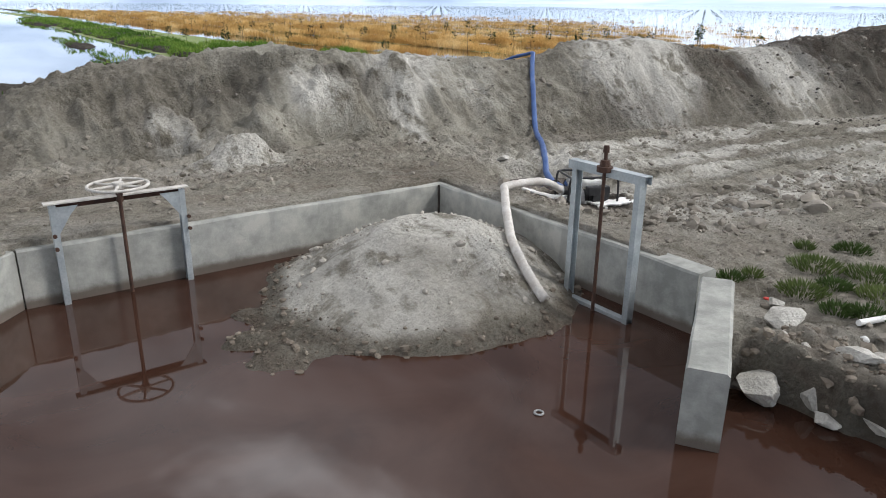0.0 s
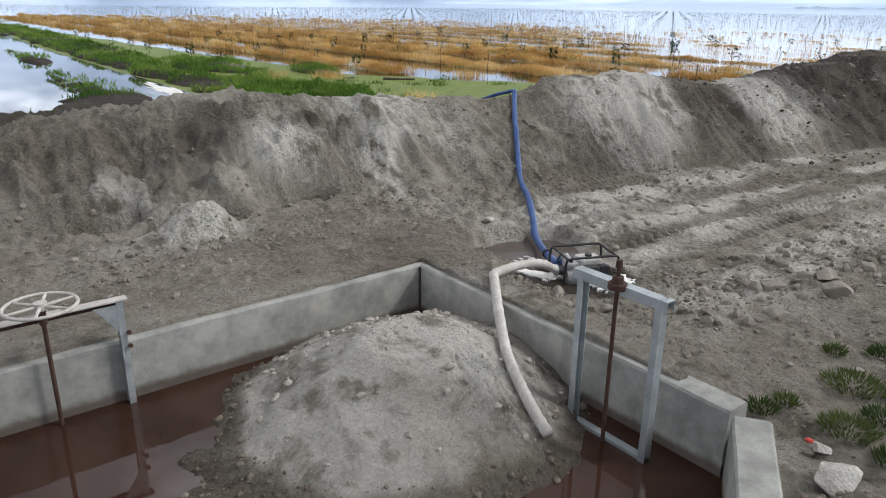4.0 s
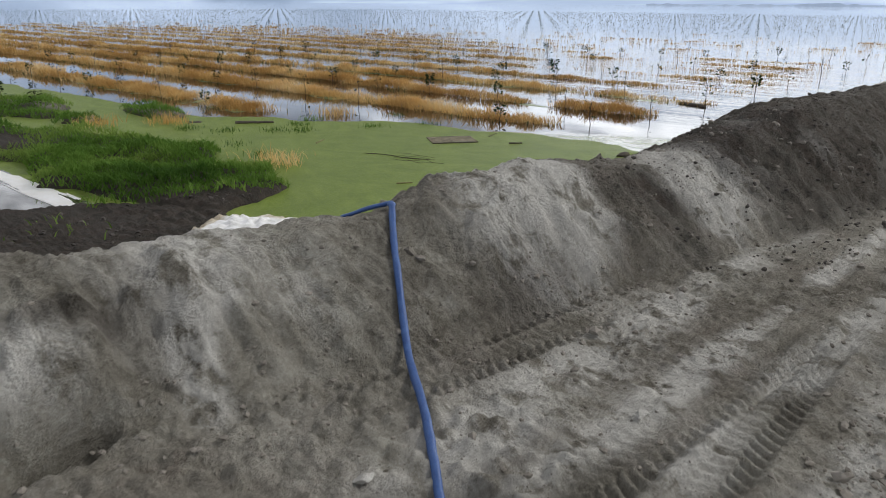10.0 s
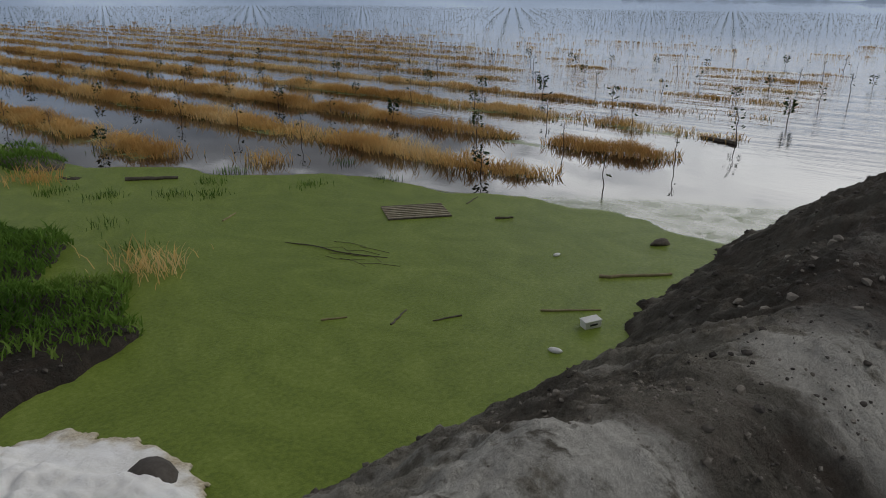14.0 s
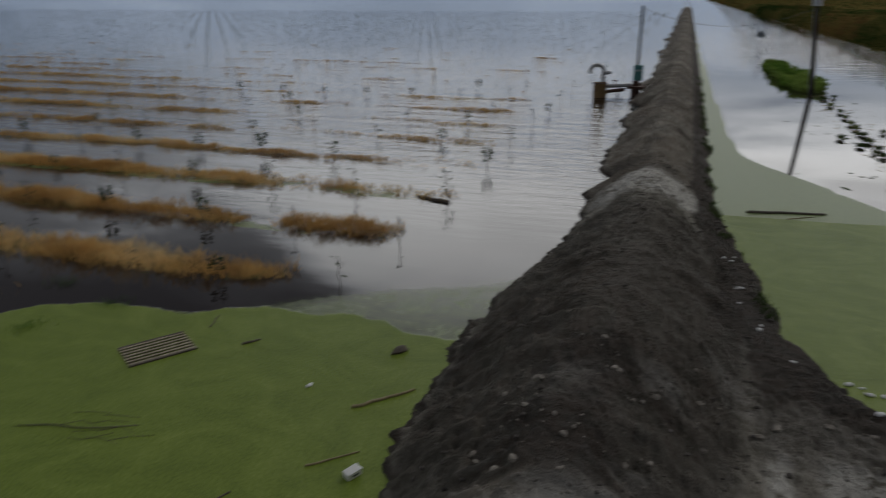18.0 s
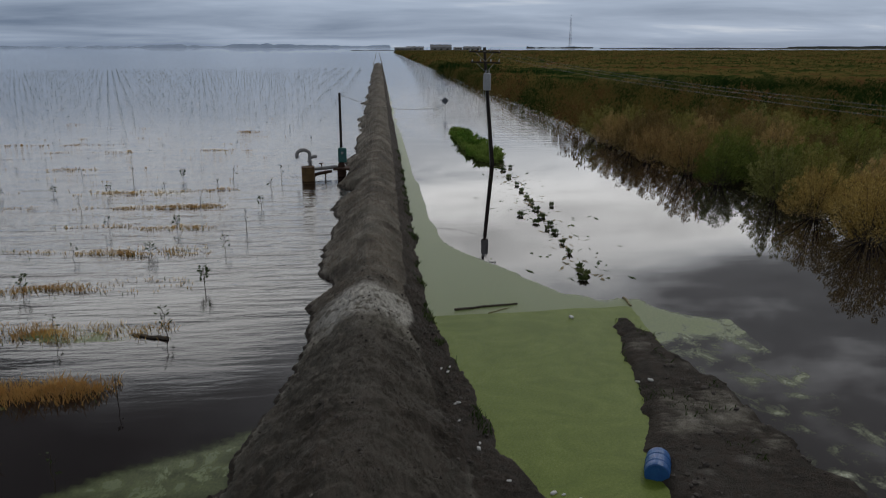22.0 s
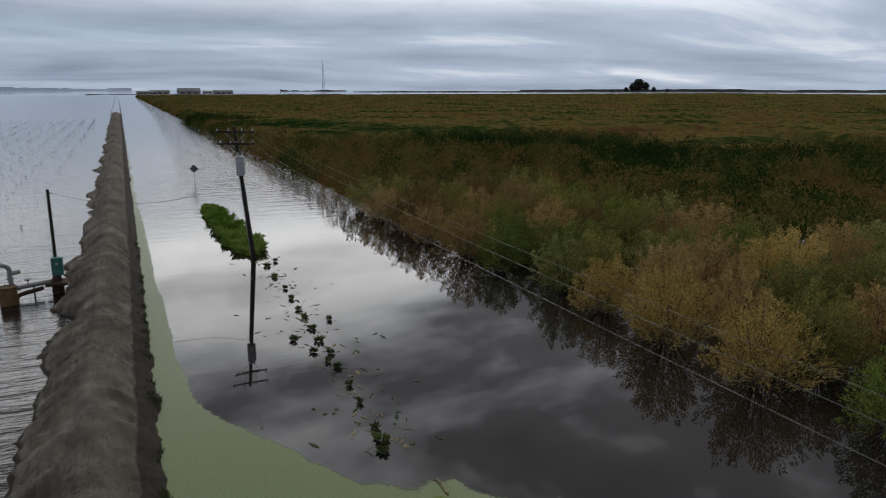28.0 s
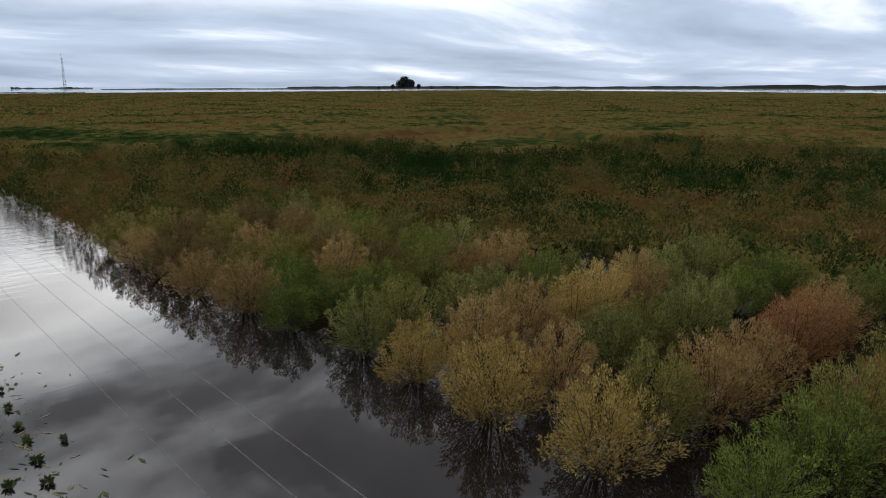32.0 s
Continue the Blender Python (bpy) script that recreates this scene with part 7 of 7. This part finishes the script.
def utility_pole():
    base, head = Vector((66.4, -1.42, -0.6)), Vector((65.6, -0.45, 9.35))
    g = thing("utility_pole", "dark wooden utility pole with a grey transformer standing in the canal", "utility pole", Matrix.Translation((base.x, base.y, 0)))
    o = Vector((base.x, base.y, 0))
    P = lambda t: base.lerp(head, t) - o
    part("shaft", tube([P(k / 8) for k in range(9)], 0.15, 12, radii=[0.17 - 0.0075 * k for k in range(9)]), POLE_WOOD, g, smooth=True)
    for t, w in ((0.965, 1.25), (0.885, 1.15)):
        c = P(t)
        arm = part("crossarm", box(0.10, 2 * w, 0.12, c + Vector((-0.16, 0, 0)), 0.01, Matrix.Rotation(radians(2), 4, "X")), POLE_WOOD, g)
        for s in (-0.92, -0.35, 0.35, 0.92):
            q = c + Vector((-0.16, s * w, 0.06))
            part("insulator", rod(q, q + Vector((0, 0, 0.20)), 0.05, 0.03, 10), CAN_GREY, arm)
        for s in (-1, 1):
            part("brace", rod(c + Vector((-0.16, s * 0.7, -0.04)), P(t - 0.075) + Vector((-0.12, 0, 0)), 0.018, sides=6), GREY_METAL, arm)
    c = P(0.735)
    can = part("transformer", rod(c + Vector((-0.36, 0.02, -0.62)), c + Vector((-0.36, 0.02, 0.62)), 0.30, sides=24), CAN_GREY, g, "pale grey transformer can")
    part("lid", rod(c + Vector((-0.36, 0.02, 0.62)), c + Vector((-0.36, 0.02, 0.70)), 0.31, 0.22, 24), CAN_GREY, can)
    for s in (-0.12, 0.12):
        part("bushing", rod(c + Vector((-0.36, s, 0.68)), c + Vector((-0.36, s, 0.95)), 0.045, 0.03, 10), CAN_GREY, can)
    part("mount", box(0.12, 0.16, 0.5, c + Vector((-0.08, 0.01, 0.1)), 0.01), GREY_METAL, can)
    part("conduit", rod(P(0.06) + Vector((0.0, 0.17, 0)), P(0.66) + Vector((0.0, 0.15, 0)), 0.03, sides=8), GREY_METAL, g)
    return P(0.965) + o, P(0.885) + o, P(0.66) + o


def sag(a, b, drop, n=24):
    a, b = Vector(a), Vector(b)
    return [a.lerp(b, k / n) - Vector((0, 0, 4 * drop * (k / n) * (1 - k / n))) for k in range(n + 1)]


TOP, ARM, LOW = utility_pole()
for s in (-1.1, -0.42, 0.42):
    w = part("power_line", tube(sag((TOP.x - 0.16, TOP.y + s * 1.1, TOP.z + 0.22), (-18.0, 0.2 + s * 0.85, 9.6), 1.0), 0.0045, 6), WIRE)
    tagged(w, "thin power line strung over the canal", "power line", "power lines")


def pump_station():
    x, y = 62.4, 10.75
    g = thing("well_station", "flooded well head with a dark pole, teal cabinet and pipes", "well station", Matrix.Translation((x, y, 0)))
    part("mast", tube([(0, 0, -0.8), (0, -0.02, 3), (-0.05, -0.04, 6.15)], 0.09, 10, radii=[0.10, 0.095, 0.085]), POLE_WOOD, g)
    part("insulator", rod((-0.05, -0.12, 5.9), (-0.05, -0.22, 5.95), 0.04, sides=8), CAN_GREY, g)
    cab = part("cabinet", box(0.42, 0.62, 1.05, (-0.3, -0.10, 1.62), 0.03), TEAL, g, "teal electrical cabinet")
    part("cabinet_door", box(0.02, 0.52, 0.9, (-0.522, -0.10, 1.62), 0.008), TEAL, cab)
    part("meter", rod((-0.53, -0.10, 1.8), (-0.60, -0.10, 1.8), 0.09, sides=14), GREY_METAL, cab)
    part("platform", box(1.3, 1.2, 0.16, (-0.2, 0.0, 0.62), 0.02), RUST, g, "rusty platform over the well")
    part("casing", rod((-0.2, 0.0, -0.6), (-0.2, 0.0, 0.56), 0.33, sides=20), RUST, g)
    part("motor_base", rod((-0.2, 0.0, 0.70), (-0.2, 0.0, 1.05), 0.28, 0.22, 18), RUST, g)
    part("discharge_pipe", tube(spline([(-0.3, 0.35, 0.75), (-0.5, 0.9, 0.72), (-0.7, 1.5, 0.70), (-1.0, 2.0, 0.72), (-1.15, 2.2, 0.9), (-1.2, 2.25, 1.5), (-1.2, 2.25, 1.9), (-1.3, 2.5, 2.15), (-1.4, 2.85, 2.15), (-1.5, 3.1, 1.95), (-1.5, 3.12, 1.6)], 6), 0.13, 14), GREY_METAL, g, "grey curved discharge pipe", True)
    part("flange", rod((-1.2, 2.25, 1.30), (-1.2, 2.25, 1.38), 0.20, sides=16), GREY_METAL, g)
    part("air_valve", tube([(-1.2, 2.25, 1.6), (-1.05, 1.75, 1.66)], 0.12, 12), GREY_METAL, g)
    part("drop_pipe", tube(spline([(-0.55, 0.75, 0.45), (-0.8, 1.2, 0.40), (-1.1, 1.7, 0.36), (-1.35, 2.0, 0.2), (-1.45, 2.05, -0.6)], 6), 0.12, 12), RUST, g, "dark pipe dropping into the water", True)
    part("hand_wheel", ring_bm(0.17, 0.02, (-0.75, 1.45, 1.08), 20, 6), RUST, g)
    part("valve_stem", rod((-0.75, 1.45, 0.7), (-0.75, 1.45, 1.1), 0.03, sides=8), RUST, g)
    part("support", rod((-0.62, 1.2, -0.6), (-0.62, 1.2, 0.66), 0.05, sides=8), RUST, g)
    t = thing("standpipe_tank", "ochre rusty standpipe tank standing in the flood", "tank", Matrix.Translation((60.6, 13.1, 0)))
    part("shell", rod((0, 0, -0.7), (0, 0, 1.0), 0.47, sides=28), TANK_RUST, t, smooth=False)
    part("rim", ring_bm(0.47, 0.03, (0, 0, 1.0), 28, 6), RUST, t)
    w = part("power_line", tube(sag((x - 0.05, y - 0.2, 5.95), tuple(LOW), 1.2), 0.012, 6), WIRE)
    tagged(w, "slack service wire from the well station to the pole", "power line")


pump_station()


def warning_sign():
    g = thing("road_sign", "grey back of a diamond road sign standing in the flood", "road sign", Matrix.Translation((109.6, -1.4, 0)))
    part("post", box(0.06, 0.05, 3.2, (0.04, 0, 0.9), 0.004), GALV, g)
    part("plate", box(0.012, 0.76, 0.76, (0, 0, 2.05), 0.006, Matrix.Rotation(radians(45), 4, "X")), SIGN_GREY, g, "diamond sign plate")


warning_sign()


def drum():
    g = thing("drum", "blue plastic drum floating on its side in duckweed", "drum", pose(22.35, 1.62, 0.10, 0, 86, 156))
    prof = [(0.0, -0.44), (0.24, -0.44), (0.275, -0.42), (0.285, -0.36), (0.285, -0.20), (0.298, -0.17), (0.298, -0.13), (0.285, -0.10), (0.285, 0.12), (0.298, 0.15), (0.298, 0.19), (0.285, 0.22), (0.285, 0.36), (0.275, 0.42), (0.25, 0.44), (0.24, 0.43), (0.0, 0.43)]
    bm = bmesh.new()
    n = 32
    rows = [[bm.verts.new((r * math.cos(2 * math.pi * k / n), r * math.sin(2 * math.pi * k / n), z)) for k in range(n)] for r, z in prof[1:-1]]
    for a, b in zip(rows, rows[1:]):
        for k in range(n):
            bm.faces.new((a[k], a[(k + 1) % n], b[(k + 1) % n], b[k]))
    bm.faces.new(rows[0][::-1]); bm.faces.new(rows[-1])
    part("body", bm, BLUE_DRUM, g, smooth=False)
    for s in (-0.13, 0.13):
        part("bung", rod((s, 0, 0.43), (s, 0, 0.45), 0.035, sides=12), BLUE_DRUM, g)


drum()


def pallet():
    at = pose(18.98, 17.55, 0.0, 0, 0, -36)
    g = thing("pallet", "weathered slatted wooden panel floating in duckweed", "pallet", at)
    L, W = 1.34, 0.95
    for k in range(7):
        part("slat", box(L * 1.0, 0.07, 0.018, (0, -W * 0.42 + k * W * 0.14, 0.020), 0.004), PALLET_WOOD, g)
    for s in (-1, 1):
        part("rail", box(0.07, W, 0.03, (s * L * 0.47, 0, -0.004), 0.005), WOOD, g)
        part("edge", box(L, 0.05, 0.04, (0, s * W * 0.49, 0.012), 0.005), WOOD, g)


pallet()


def floating(name, label, category, p, q, r, material, seed=0):
    """A stick, log or plank lying on the water from p to q."""
    rng = random.Random(seed)
    p, q = Vector((*p, r * 0.5)), Vector((*q, r * 0.5))
    pts = [p.lerp(q, k / 7) + Vector((rng.uniform(-1, 1) * r * 0.6, rng.uniform(-1, 1) * r * 0.6, 0)) for k in range(8)]
    return tagged(part(name, tube(pts, r, 8, radii=[r * (1 - 0.05 * k) for k in range(8)]), material), label, category)


floating("log", "dark waterlogged log floating at the duckweed's edge", "log", (16.3, 24.7), (17.25, 23.95), 0.06, WOOD, 1)
floating("plank", "weathered plank afloat beside the bank", "plank", (18.15, 12.75), (19.05, 11.9), 0.035, STRAW, 2)
floating("plank", "dark board afloat among the grass strips", "plank", (31.3, 15.1), (31.7, 16.4), 0.07, WOOD, 3)
floating("plank", "long dark plank afloat across the duckweed pocket", "plank", (33.15, 5.25), (33.6, 2.75), 0.055, WOOD, 4)
floating("stick", "thin stick afloat in the duckweed", "stick", (32.7, 4.0), (33.2, 3.2), 0.022, STRAW, 5)
floating("stick", "dry stick afloat in duckweed", "stick", (16.4, 11.0 + 1.75), (17.0, 12.0 + 0.1), 0.02, STRAW, 6)
floating("stick", "short stick afloat in duckweed", "stick", (19.7, 16.0), (20.0, 15.75), 0.03, WOOD, 7)
floating("branch", "pale branch end at the tip of the mud spit", "branch", (33.9, -1.5), (33.0, -1.45), 0.05, STRAW, 8)
floating("stick", "twig afloat in duckweed", "stick", (15.9, 20.0), (16.4, 20.3), 0.02, STRAW, 9)
for x, y, dx in ((14.89, 14.14, 0.25), (15.31, 13.6, -0.2), (20.5, 17.21, 0.3)):
    floating("stick", "thin twig afloat in duckweed", "stick", (x - dx, y - 0.08), (x + dx, y + 0.1), 0.016, WOOD, int(10 * x))
floating("stick", "twig afloat in duckweed", "stick", (14.1, 14.9), (14.4, 14.7), 0.018, STRAW, 10)


def driftweed():
    """A drowned branch under the duckweed skin."""
    g = np.random.default_rng(33)
    bm = bmesh.new()
    for k in range(9):
        x, y = 15.8 + 0.9 * g.random(), 17.4 - 1.5 * g.random()
        tube([(x, y, 0.004), (x + 0.25 * g.random(), y - 0.3, 0.012), (x + 0.45 * g.random(), y - 0.65, 0.002)], 0.004, 5, bm)
    tube(spline([(15.9, 18.0, 0.0), (16.1, 17.4, 0.02), (16.2, 16.8, 0.01), (16.55, 16.0, 0.0)], 5), 0.010, 6, bm)
    tagged(part("sunken_branch", bm, WOOD), "dark drowned branch breaking the duckweed", "branch")


driftweed()


driftwood = part("driftwood", lump(0.26, 71, (1.0, 0.5, 0.36), 0.3, 3, 0.5), WOOD)
driftwood.matrix_basis = pose(20.4, 12.72, 0.03, 0, 0, -38)
tagged(driftwood, "dark lump of driftwood afloat in thin duckweed", "driftwood")


def litter(name, label, x, y, r, material, seed, squash=(1.4, 0.8, 0.5), z=None):
    ob = part(name, lump(r, seed, squash, 0.2, 2), material, smooth=True)
    ob.location = (x, y, (max(gz(x, y), 0.0) if z is None else z) + r * 0.3)
    ob.rotation_euler = (0, 0, seed * 1.3)
    tagged(ob, label, "litter")


crate = thing("container", "white plastic container afloat by the bank", "container", pose(16.42, 11.95, 0.03, 4, -3, -28))
part("body", box(0.26, 0.15, 0.11, (0, 0, 0.02), 0.02), WHITE, crate)
part("lid", box(0.27, 0.16, 0.02, (0, 0, 0.083), 0.008), WHITE, crate)
part("handle", box(0.12, 0.012, 0.025, (0, -0.080, 0.035), 0.004), BLACK, crate)
litter("bottle", "small white bottle afloat in duckweed", 32.0, 1.1, 0.10, WHITE, 5, z=0.0)
litter("bottle", "small white bottle afloat beside the bank", 15.45, 11.92, 0.07, WHITE, 11, z=0.0)
litter("bottle", "small white bottle afloat in duckweed", 18.6, 13.84, 0.06, WHITE, 12, z=0.0)
litter("lump", "dark lump of mud beside the froth", 10.72, 13.28, 0.25, DARK_CLOD, 13, (1.1, 0.9, 0.7))
litter("scrap", "red scrap lying on the yard", 4.85, 2.55, 0.035, RED, 6, (1, 0.7, 0.3))
litter("block", "small white foam block on the yard", 4.76, 1.81, 0.035, WHITE, 8, (1, 0.8, 0.8))
pipe = part("pipe", tube([(4.87, 1.91, gz(4.87, 1.91) + 0.03), (5.6, 1.75, gz(5.6, 1.75) + 0.035)], 0.022, 12), WHITE)
tagged(pipe, "short length of white plastic pipe lying among weeds", "pipe")
rng_l = random.Random(90)
for k in range(22):
    x, y = rng_l.choice(((23.6, 5.6), (22.0, 5.0), (21.0, 3.9), (25.5, 5.9), (27.5, 6.1), (26.5, 0.2), (19.8, 3.4), (24.2, 5.7)))
    litter("litter", "pale plastic litter at the water's edge", x + rng_l.uniform(-0.7, 0.7), y + rng_l.uniform(-0.35, 0.35), rng_l.uniform(0.035, 0.075), WHITE, 100 + k)


# ---- the distance ----
def far_building(x, y, w, d, h, roof, label, gable=True):
    g = thing("farm_building", label, "building", Matrix.Translation((x, y, 0)))
    part("wall", box(d, w, h, (0, 0, h / 2 - 0.3), 0), FAR_WALL, g)
    bm = bmesh.new()
    e = 0.6
    pts = [(-d / 2 - e, -w / 2 - e, h - 0.28), (d / 2 + e, -w / 2 - e, h - 0.28), (d / 2 + e, w / 2 + e, h - 0.28), (-d / 2 - e, w / 2 + e, h - 0.28), (0, -w / 2 - e, h + roof), (0, w / 2 + e, h + roof)]
    v = [bm.verts.new(p) for p in pts]
    for f in ((0, 1, 4), (2, 3, 5), (1, 2, 5, 4), (3, 0, 4, 5), (3, 2, 1, 0)):
        bm.faces.new([v[i] for i in f])
    bmesh.ops.recalc_face_normals(bm, faces=bm.faces)
    part("roof", bm, FAR_ROOF, g)
    for k in range(3):
        part("door", box(0.3, w * 0.10, h * 0.6, (-d / 2 - 0.16, (k - 1) * w * 0.3, h * 0.3 - 0.25), 0), FAR_TREE, g)


for az, dist, w, h, roof in ((-1.9, 1700, 34, 4, 2), (-2.9, 1750, 40, 5, 3), (-4.9, 1650, 46, 6, 6), (-7.3, 1680, 40, 5, 3), (-6.2, 1900, 20, 4, 2)):
    far_building(10 + dist * math.cos(radians(az)), 8 + dist * math.sin(radians(az)), w, 24, h, roof, "low grey farm building on the flooded horizon")


def radio_tower():
    az, dist = radians(-14.75), 2100
    x, y = 10 + dist * math.cos(az), 8 + dist * math.sin(az)
    g = thing("radio_tower", "tall lattice radio tower on the horizon", "tower", Matrix.Translation((x, y, 0)))
    H, n = 82, 14
    for k in range(3):
        a = radians(120 * k + 20)
        part("leg", rod((4.5 * math.cos(a), 4.5 * math.sin(a), -1), (1.1 * math.cos(a), 1.1 * math.sin(a), H), 0.42, 0.28, 6), GREY_METAL, g)
    for i in range(n):
        bm = bmesh.new()
        z0, z1 = H * i / n, H * (i + 1) / n
        r0, r1 = 4.5 - 3.4 * i / n, 4.5 - 3.4 * (i + 1) / n
        for k in range(3):
            a, b = radians(120 * k + 20), radians(120 * k + 140)
            rod((r0 * math.cos(a), r0 * math.sin(a), z0), (r1 * math.cos(b), r1 * math.sin(b), z1), 0.22, sides=4, bm=bm)
        part("brace", bm, GREY_METAL, g)
    part("antenna", rod((0, 0, H), (0, 0, H + 9), 0.35, 0.2, 6), GREY_METAL, g)


radio_tower()


def far_band(name, az0, az1, dist, hmin, hmax, seed, material, label, category, n=220, kind="structure", depth=40):
    """A long low rise on the horizon with an uneven top."""
    t = np.linspace(0, 1, n)
    az = np.radians(az0 + (az1 - az0) * t)
    top = hmin + (hmax - hmin) * np.clip(0.5 + fbm(t * 14, t * 0 + seed, seed, 4) + 0.35 * fbm(t * 60, t * 0, seed + 3, 2), 0, 1)
    V, F = [], []
    for k in range(n):
        c, s = math.cos(az[k]), math.sin(az[k])
        for d, z in ((dist, -1), (dist + depth * 0.3, top[k]), (dist + depth, top[k] * 0.8), (dist + depth * 1.2, -1)):
            V.append((10 + d * c, 8 + d * s, z))
    for k in range(n - 1):
        for j in range(3):
            F.append((k * 4 + j, (k + 1) * 4 + j, (k + 1) * 4 + j + 1, k * 4 + j + 1))
    ob = new(name, mesh_of(name, V, F, material))
    return tagged(ob, label, category, kind=kind)


far_band("far_bank", -17, -95, 2300, 1.5, 3.5, 41, FAR_TREE, "long dark levee along the far shore", "bank")
far_band("far_woods", -30, -95, 3000, 4, 13, 43, FAR_TREE, "far line of woods on the horizon", "woods", 500)
far_band("far_woods", -11.5, -16.5, 2900, 1, 7, 45, FAR_TREE, "low far trees by the tower", "woods", 60)
far_band("far_hills", -1, 27, 4300, 2, 24, 47, HAZY_HILL, "hills beyond the flood, coloured with faint blue haze", "hills", 160, "structure", 200)
far_band("far_shore", 2, -16, 1500, 0.2, 1.3, 49, FAR_TREE, "thin dark shore line in the flood", "shore", 140, "structure", 30)


def far_tree(x, y, h, seed):
    rng = np.random.default_rng(seed)
    g = thing("tree", "dark round-crowned tree on the far shore", "tree", Matrix.Translation((x, y, 0)), "trees on the horizon")
    part("trunk", rod((0, 0, -1), (0, 0, h * 0.5), h * 0.04, h * 0.02, 8), BARK, g)
    n = 700
    a = rng.normal(size=(n, 3)); a /= np.linalg.norm(a, axis=1, keepdims=True)
    P = a * (rng.random((n, 1)) ** 0.4) * np.array([h * 0.36, h * 0.36, h * 0.40]) * (0.8 + 0.4 * rng.random((n, 1))) + np.array([0, 0, h * 0.6])
    V, Q = leaf_cards(P, rng.normal(size=P.shape), h * 0.13, h * 0.09, rng)
    o = new("crown", fast_mesh("crown", V, Q, FAR_TREE)); o.parent = g


for k, (az, dist, h) in enumerate(((-38.9, 1900, 34), (-39.4, 1880, 26), (-38.5, 1920, 24), (-40.0, 1900, 15), (-38.0, 1950, 14), (-41.0, 1960, 10), (-36.9, 1950, 9), (-43, 2000, 8))):
    far_tree(12 + dist * math.cos(radians(az)), 6 + dist * math.sin(radians(az)), h, 60 + k)
